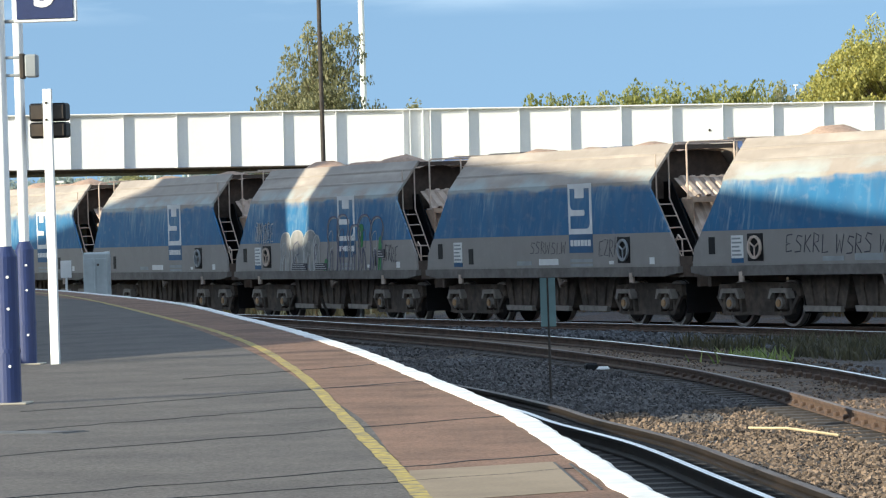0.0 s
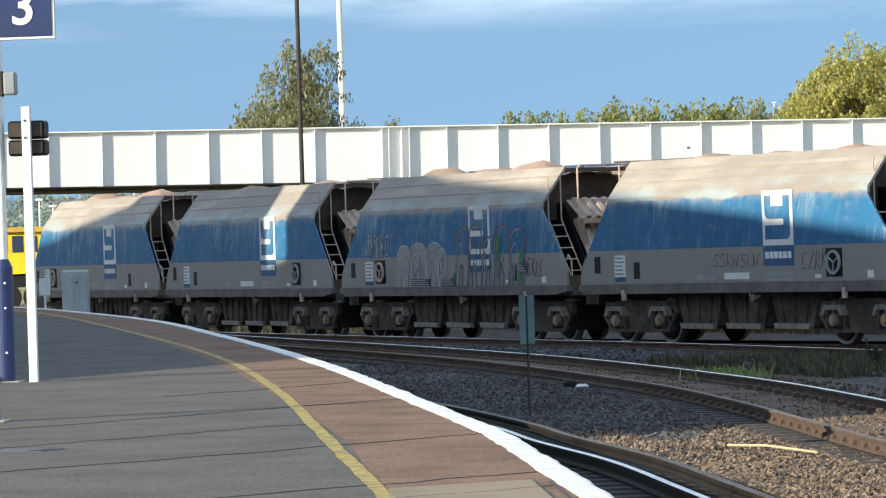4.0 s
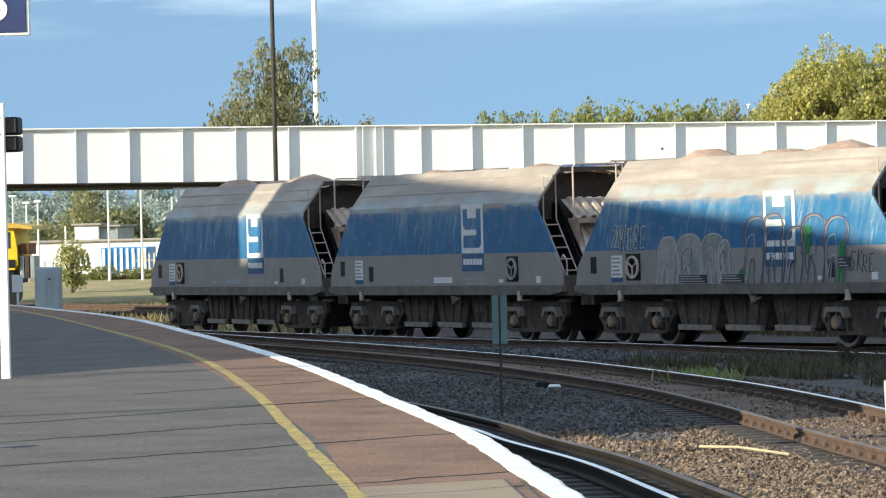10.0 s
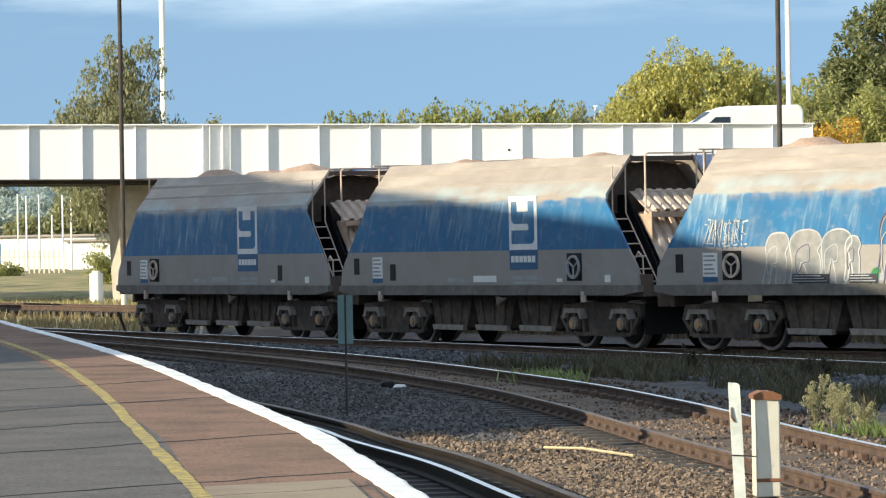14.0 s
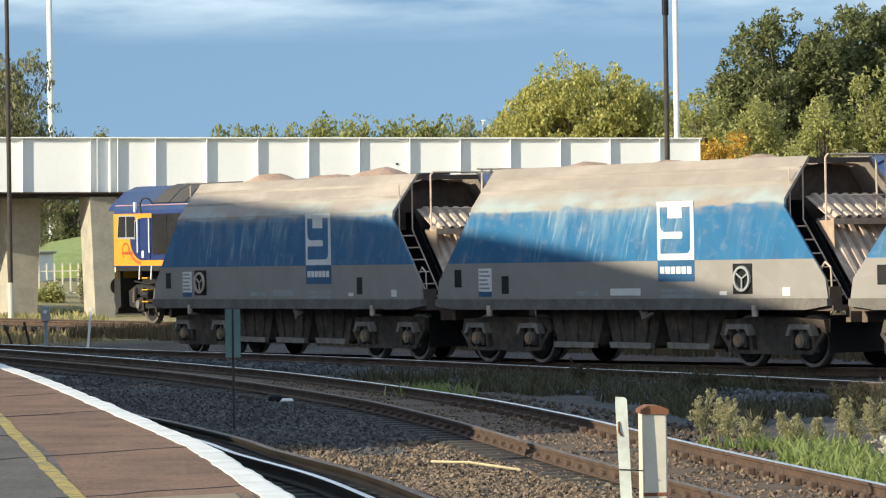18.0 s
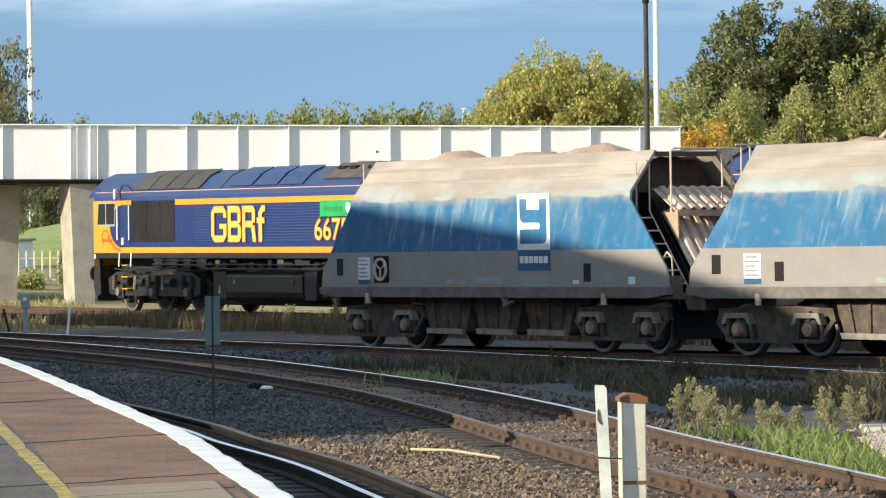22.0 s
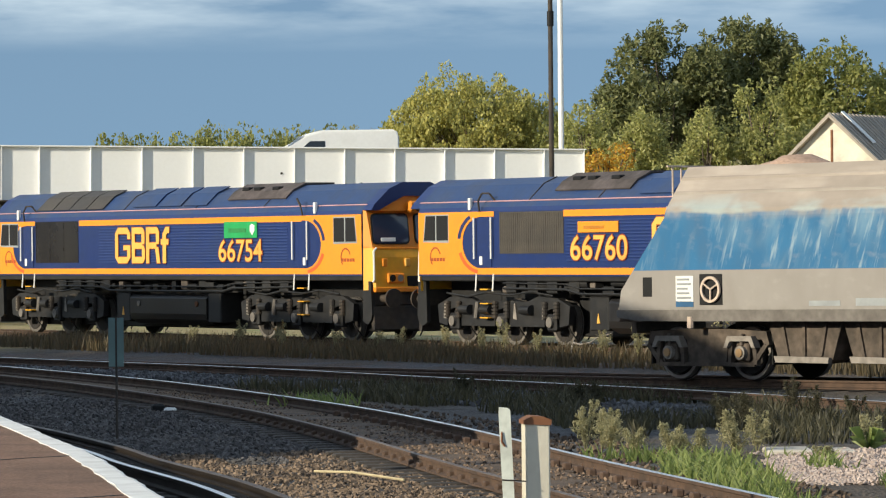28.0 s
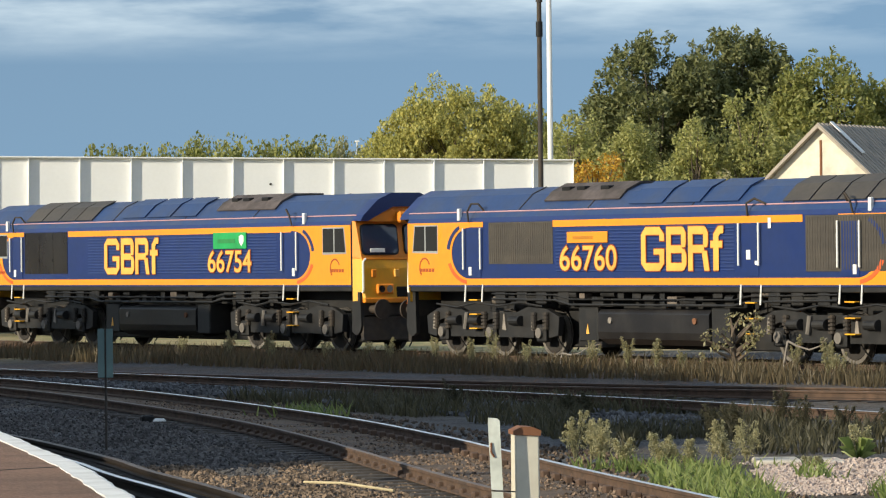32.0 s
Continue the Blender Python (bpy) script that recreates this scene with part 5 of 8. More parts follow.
        prism(bm, [(x0 + sx * 0.6 * 0.1, 0.9), (x0 + sx * 0.6 * 0.45, 0.85), (x0 + sx * 0.6 * 0.5, 0.3), (x0 + sx * 0.6 * 0.3, 0.28)], "y", -1.15, 1.15)
        part("snow_plough", bm, dark_steel, lo)
    # side grilles
    g = [(2.42, 5.0, 1.95)] if kind == 0 else [(3.54, 6.2, 2.12), (15.6, 18.6, 1.92)]
    for a, b, z in g:
        bm = bmesh.new()
        decal(bm, rect(a, z, b, 3.08), Y - 0.006)
        gr = part("side_grille", bm, grille_gloss if kind == 0 else grille, lo, "dark slatted side grille")
        n = int((b - a) / (0.65 if kind == 0 else 0.09))
        bm = bmesh.new()
        soft_box(bm, -0.016, Y - 0.018, z + 0.03, 0.016, Y - 0.006, 3.05, 0.003)
        slat = mesh("slat", bm, grille_gloss if kind == 0 else grille)
        for k in range(n):
            s = new("slat", slat)
            s.parent = gr
            s.matrix_basis = Matrix.Translation((a + 0.05 + k * (b - a - 0.08) / n, 0, 0))
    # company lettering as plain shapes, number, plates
    gx, gz0, gz1 = (7.2, 1.93, 2.88) if kind == 0 else (9.7, 1.95, 2.9)
    for k, (dx, wd) in enumerate(((0.0, 0.86), (0.95, 0.74), (1.76, 0.74), (2.58, 0.46))):
        x, t, mz = gx + dx, 0.165, (gz0 + gz1) / 2
        left, right = x, x + wd
        pieces = []
        if k < 3:
            cut = 0 if k else 0.16
            pieces = [[(left, gz0 + cut), (left + t, gz0), (left + t, gz1), (left, gz1 - cut)], rect(left + t, gz1 - t, right - t, gz1)]
            if k == 0:
                pieces += [[(right - t, gz1 - 0.3), (right, gz1 - 0.3), (right, gz1 - 0.16), (right - t, gz1)], [(right - t, gz0), (right, gz0 + 0.16), (right, mz), (right - t, mz)]]
            else:
                pieces.append([(right - t - 0.02, mz + 0.02), (right - 0.04, mz + 0.04), (right - 0.02, mz + 0.14), (right - 0.02, gz1 - 0.14), (right - 0.1, gz1 - 0.02), (right - t - 0.02, gz1)])
                if k == 1:
                    pieces.append([(right - t, gz0), (right - 0.08, gz0 + 0.02), (right, gz0 + 0.14), (right, mz - 0.14), (right - 0.06, mz - 0.02), (right - t, mz)])
                else:
                    pieces.append([(right - t + 0.02, gz0), (right + 0.03, gz0), (right - 0.06, mz - 0.06), (right - t - 0.08, mz - 0.04)])
            if k < 2:
                pieces.append(rect(left + t, gz0, right - t, gz0 + t))
            if k:
                pieces.append(rect(left + t, mz - 0.09, right - t, mz + 0.07))
            else:
                pieces.append(rect(left + wd * 0.55, mz - 0.12, right - t, mz))
        else:
            pieces = [[(left + 0.1, gz0), (left + 0.29, gz0), (left + 0.29, gz1 - 0.22), (left + 0.36, gz1 - 0.16), (right, gz1 - 0.16), (right, gz1), (left + 0.28, gz1), (left + 0.1, gz1 - 0.18)]]
            pieces.append(rect(left, gz1 - 0.46, left + 0.1, gz1 - 0.32))
            pieces.append(rect(left + 0.29, gz1 - 0.46, right - 0.04, gz1 - 0.32))
        bm = bmesh.new()
        for p in pieces:
            decal(bm, p, Y - 0.026)
        ls = part("letter_shape", bm, pale_yellow, lo, "pale yellow block shape")
        bm = bmesh.new()
        for p in pieces:
            c = (sum(q[0] for q in p) / len(p), sum(q[1] for q in p) / len(p))
            decal(bm, [(q[0] + (0.02 if q[0] > c[0] else -0.02), q[1] + (0.02 if q[1] > c[1] else -0.02)) for q in p], Y - 0.019)
        part("letter_edge", bm, outline_red, ls)
    nx = 14.02 if kind == 0 else 7.62
    words("number_edge", number, 0.78, outline_red, lo, Matrix.Translation((nx, Y - 0.02, 2.21)) @ NEAR_SIDE, 1.18, 0.003, 0.03)
    words("number", number, 0.78, pale_yellow, lo, Matrix.Translation((nx, Y - 0.026, 2.21)) @ NEAR_SIDE, 1.18, 0.003, 0.006)
    px, pz, pw, ph, pm = (13.2, 2.56, 1.7, 0.42, green_plate) if kind == 0 else (6.8, 2.58, 1.6, 0.25, loco_orange)
    bm = bmesh.new()
    soft_box(bm, px, Y - 0.035, pz, px + pw, Y, pz + ph, 0.008)
    plate = part("name_board", bm, pm, lo, "green name board with a small crest" if kind == 0 else "orange name plate")
    bm = bmesh.new()
    if kind == 0:
        decal(bm, [(px + 1.36, pz + 0.32), (px + 1.36, pz + 0.18), (px + 1.48, pz + 0.07), (px + 1.6, pz + 0.18), (px + 1.6, pz + 0.32), (px + 1.48, pz + 0.36)], Y - 0.04)
        part("crest", bm, white_paint, plate)
        bm = bmesh.new()
    decal(bm, rect(px + 0.25, pz + ph * 0.35, px + pw - 0.55, pz + ph * 0.6), Y - 0.039)
    part("name_bar", bm, material("plate_bar", (0.03, 0.25, 0.07) if kind == 0 else (0.5, 0.2, 0.02), 0.5), plate)
    if kind == 1:
        for x in (13.33, 14.04):
            bm = bmesh.new()
            rod(bm, (x, Y - 0.07, 2.95), (x, Y - 0.07, 2.05), 0.022, 8)
            part("handrail", bm, white_paint, lo, "white handrail")
            bm = bmesh.new()
            pipe(bm, [(x, Y, 1.65), (x, Y - 0.03, 1.22)], 0.02)
            part("step_rail", bm, white_paint, lo)
        bm = bmesh.new()
        decal(bm, rect(13.4, 1.82, 13.97, 2.95), Y - 0.01)
        part("engine_door", bm, loco_blue, lo)
        for x, z, a, b in ((13.55, 2.18, 0.14, 0.2), (13.85, 2.06, 0.14, 0.09), (14.32, 2.83, 0.1, 0.22)):
            bm = bmesh.new()
            decal(bm, rect(x, z, x + a, z + b), Y - 0.02)
            part("notice", bm, white_paint, lo)
        bm = bmesh.new()
        pipe(bm, [(13.6, Y - 0.02, 3.1), (13.62, Y - 0.06, 3.36), (13.85, Y - 0.02, 3.46), (14.1, Y + 0.1, 3.34)], 0.025)
        part("rain_pipe", bm, dark_steel, lo)
        for z in (1.25, 0.92, 0.6):
            bm = bmesh.new()
            soft_box(bm, 13.52, Y - 0.05, z, 13.86, Y + 0.12, z + 0.028, 0.006)
            part("step", bm, loco_yellow, lo)
    # fuel tank, pipes
    bm = bmesh.new()
    # added black filler the length of the body, standing in for the shade beneath
    soft_box(bm, 0.3, -0.62, 0.22, LL - 0.3, 0.62, 1.5, 0.03)
    part("underframe", bm, loco_under, lo, "added black box filling the shaded space under the body")
    bm = bmesh.new()
    prism(bm, [(-1.25, 0.45), (-1.28, 0.6), (-1.28, 1.0), (-1.2, 1.1), (1.2, 1.1), (1.28, 1.0), (1.28, 0.6), (1.25, 0.45), (1.0, 0.32), (-1.0, 0.32)], "x", 7.9, 12.1)
    part("fuel_tank", bm, loco_tank, lo, "glossy black fuel tank")
    for u in (8.4, 11.6):
        bm = bmesh.new()
        disc(bm, (u, -1.29, 0.86), "y", 0.07, 0.05, 12)
        part("filler_cap", bm, pale_dust if u < 9 else rust, lo, "fuel filler cap")
    bm = bmesh.new()
    prism(bm, [(7.42, 0.55), (7.54, 0.55), (7.48, 0.78)], "y", -1.275, -1.262)
    part("warning_mark", bm, pale_yellow, lo, "small pale warning triangle")
    bm = bmesh.new()
    soft_box(bm, 7.1, -1.26, 0.38, 7.85, 1.2, 1.15, 0.03)
    part("battery_box", bm, loco_under, lo)
    bm = bmesh.new()
    soft_box(bm, 12.15, -1.26, 0.38, 12.8, 1.2, 1.15, 0.03)
    part("battery_box", bm, loco_under, lo)
    for z, r in ((1.2, 0.03), (1.32, 0.02)):
        bm = bmesh.new()
        pipe(bm, [(3.6, -1.28, z + 0.12), (6.2, -1.28, z + 0.1), (6.8, -1.28, z), (13.0, -1.28, z), (13.5, -1.28, z + 0.08), (16.6, -1.28, z + 0.12)], r)
        part("pipe", bm, loco_under, lo)
    for u in (3.9, 4.8, 5.6, 6.5, 14.4, 15.2, 16.1):
        bm = bmesh.new()
        soft_box(bm, u - 0.2, -1.28, 1.2, u + 0.2, -1.1, 1.5, 0.03)
        part("air_tank" if int(u * 10) % 2 else "equipment_box", bm, loco_under, lo)
    rng = np.random.default_rng(40 + kind)
    for k in range(26):
        u, wd = 3.7 + 0.5 * k + rng.uniform(-0.1, 0.1), rng.uniform(0.08, 0.22)
        z = 1.16 + 0.2 * rng.uniform()
        bm = bmesh.new()
        if k % 3:
            soft_box(bm, u - wd, -1.2, z, u + wd, -0.95, z + rng.uniform(0.1, 0.28), 0.015)
        else:
            rod(bm, (u - wd * 1.5, -1.15, z + 0.1), (u + wd * 1.5, -1.15, z + 0.1), rng.uniform(0.05, 0.1), 10)
        part("equipment_box" if k % 3 else "air_reservoir", bm, loco_under if k % 7 else bogie_grime, lo)
    # bogies
    for cx in (3.42, 16.58):
        bm = bmesh.new()
        box(bm, cx - 2.4, -0.9, 0.5, cx + 2.4, 0.9, 1.0)
        bog = part("bogie", bm, loco_under, lo, "black three-axle bogie")
        for s in (-1, 1):
            bm = bmesh.new()
            yy = s * 1.12
            out = [(cx - 2.75, 0.5)]
            for d in (-2.07, 0, 2.07):
                out += [(cx + d - 0.31, 0.44)] + arc(cx + d, 0.55, 0.31, 180, 0, 8) + [(cx + d + 0.31, 0.44)]
            out += [(cx + 2.75, 0.5), (cx + 2.8, 0.92), (cx + 2.3, 1.1), (cx + 1.5, 1.14), (cx + 1.1, 1.02), (cx - 1.1, 1.02), (cx - 1.5, 1.14), (cx - 2.3, 1.1), (cx - 2.8, 0.92)]
            prism(bm, out, "y", yy - 0.07, yy + 0.07)
            fr = part("side_frame", bm, loco_under, bog, "black cast side frame")
            for d in (-2.07, 0, 2.07):
                bm = bmesh.new()
                soft_box(bm, cx + d - 0.19, yy - 0.1, 0.34, cx + d + 0.19, yy + 0.1, 0.74, 0.04)
                part("axle_box", bm, loco_under, bog)
                bm = bmesh.new()
                disc(bm, (cx + d, yy + s * 0.13, 0.55), "y", 0.12, 0.07, 16)
                part("axle_cover", bm, sole_grey, bog, "greasy grey axle cover")
                for q in (-0.25, 0.25):
                    bm = bmesh.new()
                    for z in (0.66, 0.74, 0.82, 0.9, 0.98):
                        disc(bm, (cx + d + q, yy + s * 0.1, z), "z", 0.09, 0.045, 10)
                    rod(bm, (cx + d + q, yy + s * 0.1, 0.62), (cx + d + q, yy + s * 0.1, 1.02), 0.05, 8)
                    part("coil_spring", bm, dark_steel, bog)
                bm = bmesh.new()
                pipe(bm, [(cx + d + 0.42, yy, 0.62), (cx + d + 0.5, yy - s * 0.1, 0.35), (cx + d + 0.55, s * 0.82, 0.1)], 0.018, 6)
                part("sand_pipe", bm, loco_under, bog)
            for d in (-1.5, -0.6, 1.1):
                bm = bmesh.new()
                rod(bm, (cx + d - 0.2, yy + s * 0.13, 0.82), (cx + d + 0.2, yy + s * 0.13, 0.82), 0.1, 12)
                disc(bm, (cx + d + 0.21, yy + s * 0.13, 0.82), "x", 0.12, 0.03, 12)
                part("brake_cylinder", bm, loco_under, bog)
            # sandbox plates, glints put into their pale colour
            for d in (-2.45, 0.55, 1.75):
                bm = bmesh.new()
                prism(bm, [(cx + d - 0.06, 0.62), (cx + d + 0.1, 0.6), (cx + d + 0.03, 0.98), (cx + d - 0.01, 0.98)], "y", yy + s * 0.075, yy + s * 0.1)
                part("worn_plate", bm, pale_dust, fr, "pale tapered sandbox plate")
            bm = bmesh.new()
            rod(bm, (cx - 1.0, yy + s * 0.1, 1.0), (cx - 1.05, yy + s * 0.12, 0.62), 0.06, 8)
            part("damper", bm, sole_grey, bog, "oily damper")
            bm = bmesh.new()
            pipe(bm, [(cx - 2.3, yy + s * 0.12, 1.2), (cx - 1.4, yy + s * 0.13, 1.12), (cx - 0.6, yy + s * 0.13, 1.22), (cx + 0.4, yy + s * 0.13, 1.16), (cx + 1.3, yy + s * 0.13, 1.24), (cx + 2.2, yy + s * 0.12, 1.15)], 0.025, 6)
            part("brake_hose", bm, loco_under, bog)
        for d in (-2.07, 0, 2.07):
            bm = bmesh.new()
            for s in (-1, 1):
                disc(bm, (cx + d, s * 0.77, 0.53), "y", 0.53, 0.12, 28, 0.45)
                disc(bm, (cx + d, s * 0.70, 0.53), "y", 0.56, 0.03, 28)
                disc(bm, (cx + d, s * 0.82, 0.53), "y", 0.44, 0.03, 24)
            rod(bm, (cx + d, -0.9, 0.53), (cx + d, 0.9, 0.53), 0.09, 10)
            for f in bm.faces:
                c = f.calc_center_median()
                if math.hypot(c.x - cx - d, c.z - 0.53) > 0.44:
                    f.material_index = 1
            part("wheelset", bm, [wheel_dark, sole_grey], bog)
    return lo


loco_m = Matrix((LOCO_DIR, LOCO_SIDE, Vector((0, 0, 1)))).transposed().to_4x4()
for number, edge_at, kind, text in (("66754", -19.96, 0, "dark blue and orange diesel locomotive with a green name board"), ("66760", 2.68, 1, "dark blue and orange diesel locomotive with a small orange name plate")):
    lo = make_loco(number, text, kind)
    m = loco_m.copy()
    m.translation = LOCO_EDGE + LOCO_SIDE * 1.32 + LOCO_DIR * edge_at
    lo.matrix_basis = m

# ---- trees ----
def leaf_cloud(rng, clumps, per, size, droop, tall=1.0):
    """Small leaf faces scattered through round clumps."""
    vs, fs = [], []
    for c, r in clumps:
        n = max(8, int(per * r * r))
        d = rng.normal(size=(n, 3))
        d /= np.linalg.norm(d, axis=1)[:, None]
        p = np.array(c) + d * (r * rng.uniform(0.35, 1.08, size=n) ** 0.55)[:, None] * np.array((1, 1, 0.9 * tall))
        u = rng.normal(size=(n, 3))
        u /= np.linalg.norm(u, axis=1)[:, None]
        w = np.cross(u, rng.normal(size=(n, 3)))
        w /= np.linalg.norm(w, axis=1)[:, None]
        if droop:
            u = u * 0.35 + np.array((0, 0, -droop))
        s = (size * rng.uniform(0.55, 1.45, size=n))[:, None]
        quad = np.stack((p - u * s, p + w * s * 0.45, p + u * s, p - w * s * 0.45), axis=1)
        i = len(vs) * 4
        vs.append(quad.reshape(-1, 3))
        fs.append(n)
    v = np.concatenate(vs)
    total = len(v) // 4
    return v.tolist(), [(4 * k, 4 * k + 1, 4 * k + 2, 4 * k + 3) for k in range(total)]


def tree(label, x, y, lobes, mat, seed, clump=0.7, n=90, per=90, leaf=0.12, droop=0.0, ground_z=-0.4, group="", spiky=0.0, tall=1.0):
    """A tapered trunk with limbs and a crown. lobes: dx, dz of the middle, half width, half height."""
    rng = np.random.default_rng(seed)
    root = tagged(new("tree"), label, "tree", group)
    root.matrix_basis = Matrix.Translation((x, y, ground_z))
    height = max(l[1] + l[3] for l in lobes)
    bm = bmesh.new()
    r0 = 0.014 * height + 0.06
    pts = [Vector((0.12 * rng.normal() * k / 4, 0.12 * rng.normal() * k / 4, height * 0.8 * k / 4)) for k in range(5)]
    for k in range(4):
        rod(bm, pts[k], pts[k + 1], r0 * (1 - k / 4.6), 8, r0 * (1 - (k + 1) / 4.6))
    clumps = []
    area = sum(l[2] * l[3] for l in lobes)
    for dx, dz, rx, rz in lobes:
        m = max(6, int(n * rx * rz / area))
        for k in range(m):
            a, b = rng.uniform(0, 2 * math.pi), math.asin(rng.uniform(-0.85, 1))
            f = rng.uniform(0.25, 1.0) ** 0.5
            q = clump * rng.uniform(0.55, 1.25)
            c = (dx + (rx - q * 0.6) * f * math.cos(a) * math.cos(b), (rx - q * 0.5) * f * math.sin(a) * math.cos(b), dz + (rz - q * 0.6) * f * math.sin(b))
            clumps.append((c, q))
            if spiky and b > 0.5 and f > 0.7:
                clumps.append(((c[0] + 0.15 * rng.normal(), c[1], c[2] + q * 1.1), q * 0.4 * spiky))
            if k % 4 == 0:
                z0 = max(height * 0.12, c[2] * 0.6)
                rod(bm, (0, 0, z0), c, 0.05 + 0.03 * clump, 5, 0.015)
    part("trunk", bm, bark, root)
    vs, fs = leaf_cloud(rng, clumps, per, leaf, droop, tall)
    me = bpy.data.meshes.new("crown")
    me.from_pydata(vs, [], fs)
    me.materials.append(mat)
    cr = new("crown", me)
    cr.parent = root
    return root


tree("tall drooping birch with olive green autumn leaves", -23.7, 178, [(0.0, 5.4, 2.7, 4.3), (0.9, 7.6, 1.7, 3.3), (-0.5, 8.3, 1.2, 2.7), (-1.8, 6.3, 1.1, 2.8), (-2.5, 5.8, 0.9, 2.2), (0.5, 8.5, 0.9, 1.9), (2.2, 5.6, 0.9, 2.2)], leaf_willow, 5, 0.42, 380, 520, 0.1, 0.55, spiky=0.8)
tree("large round poplar with yellow green leaves", 1.3, 285, [(-0.4, 8.5, 5.6, 6.7), (-4.6, 6.9, 3.2, 5.1), (3.8, 7.8, 3.4, 5.7), (2.0, 8.3, 3.8, 6.4), (-2.8, 8.0, 3.6, 6.1)], leaf_yellow, 11, 0.6, 1150, 300, 0.19, 0.3, tall=1.3)
tree("smaller poplar with olive leaves behind the bridge", 7.5, 282, [(0.0, 6.2, 3.4, 5.6)], leaf_light, 12, 0.7, 320, 220, 0.15, 0.3, tall=1.4)
tree("tall dark green broadleaf tree", 10.6, 208, [(0.0, 8.6, 3.7, 5.3), (-2.0, 6.4, 2.8, 4.8), (1.9, 7.9, 2.4, 5.0)], leaf_green, 21, 0.6, 520, 380, 0.125, spiky=0.9)
tree("tall dark green broadleaf tree", 14.4, 210, [(0.0, 8.7, 2.8, 5.8), (1.9, 8.0, 2.3, 5.5)], leaf_green, 22, 0.6, 400, 380, 0.125, spiky=1.0)
tree("bushy green broadleaf tree beside the barn", 19.2, 208, [(0.0, 7.7, 3.4, 5.0), (-1.6, 7.2, 2.4, 4.9), (2.6, 6.7, 2.8, 4.4)], leaf_light, 25, 0.6, 440, 360, 0.125, spiky=0.9)
tree("broadleaf tree with mixed green leaves", 25.2, 208, [(0.0, 6.5, 3.2, 4.2)], leaf_light, 26, 0.6, 300, 360, 0.1)
for x, y, top, rx, sd, mt in ((6.2, 198, 9.8, 1.9, 31, leaf_pale), (8.6, 196, 9.4, 1.8, 32, leaf_pale), (11.6, 195, 9.4, 1.9, 33, leaf_pale), (14.2, 196, 10.2, 2.1, 34, leaf_pale), (17.0, 198, 9.0, 1.8, 35, leaf_pale), (10.0, 192, 6.6, 1.5, 36, leaf_pale), (12.8, 190, 6.4, 1.5, 37, weed_leaf), (7.4, 191, 7.2, 1.2, 38, leaf_yellow)):
    tree("light green shrubby tree in low sun", x, y, [(0, top * 0.55, rx, top * 0.46), (rx * 0.4, top * 0.42, rx * 0.8, top * 0.4)], mt, sd, 0.42, 230, 420, 0.095, spiky=0.8, group="trees behind the locomotives")
for k in range(32):
    f = k / 31
    rng = np.random.default_rng(60 + k)
    tree("slim poplar in a far row with pale green leaves", -24.2 + 21.5 * f + rng.uniform(-0.4, 0.4), 300 + rng.uniform(-3, 3),
         [(0.0, 6.3, 1.3 + rng.uniform(0, 0.3), 4.75 + rng.uniform(-0.12, 0.2) + (0.35 if 8 < k else -0.1))], leaf_willow if k in (25, 26, 27) else leaf_light, 60 + k, 0.5, 130, 130, 0.2, 0.4, group="far row of poplars", tall=1.6)
# ivy-like autumn shrub at the bridge end
tree("dense autumn shrub with orange and yellow leaves", 6.0, 166, [(-0.15, 4.9, 0.95, 2.25), (0.75, 4.8, 0.8, 2.2)], leaf_autumn, 90, 0.3, 90, 500, 0.07)
tree("round bush with dull green leaves in dry grass", -30.6, 168, [(0.0, 1.6, 0.8, 1.2)], leaf_pale, 91, 0.35, 50, 260, 0.09)
tree("dark tree on the bank behind the bridge", -27.6, 236, [(-1.4, 4.4, 1.2, 3.0), (0.0, 4.4, 1.3, 3.0), (1.8, 5.2, 1.4, 3.0), (3.4, 5.0, 1.2, 2.6)], leaf_green, 92, 0.5, 200, 300, 0.12)
tree("green bush beside the concrete pier", -23.9, 172, [(0.0, 1.0, 0.8, 1.2), (0.6, 0.9, 0.6, 1.0)], leaf_pale, 93, 0.35, 60, 260, 0.09)
tree("dark green tree behind the bridge", -18.2, 190, [(0.0, 3.4, 1.3, 2.6)], leaf_light, 94, 0.5, 80, 160, 0.11)
tree("dark green tree behind the bridge", -27.2, 240, [(0.0, 5.6, 2.2, 4.0)], leaf_willow, 95, 0.5, 80, 160, 0.11)

tree("leafy green bush behind the bridge", -19.05, 168, [(0.0, 0.9, 0.55, 1.2), (0.5, 1.3, 0.6, 1.3)], leaf_willow, 96, 0.35, 90, 420, 0.08)
tree("low green bush beside the paling fence", -20.6, 168, [(0.0, 0.5, 0.5, 0.75), (-0.5, 0.4, 0.45, 0.6)], leaf_pale, 98, 0.3, 80, 420, 0.07)

# far wooded hill, distance haze mixed into its leaf colour
rng = np.random.default_rng(7)
clumps = []
for k in range(420):
    x = -175 + 130 * rng.uniform()
    row = rng.integers(0, 4)
    top = 4.2 + 1.6 * row + 0.9 * math.sin(x * 0.07) + rng.uniform(-0.8, 0.8)
    clumps.append(((x, 520 + 22 * row, top - 1.4), 2.1))
    clumps.append(((x + 1, 520 + 22 * row, top - 4.0), 2.3))
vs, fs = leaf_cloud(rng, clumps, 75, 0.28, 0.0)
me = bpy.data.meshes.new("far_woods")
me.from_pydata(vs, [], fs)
me.materials.append(leaf_material("leaf_far_hazed", (0.3, 0.38, 0.38), (0.44, 0.48, 0.4)))
tagged(new("far_woods", me), "wooded hill far behind the yard, haze put into its leaf colour", "woods", kind="stuff")
clumps = []
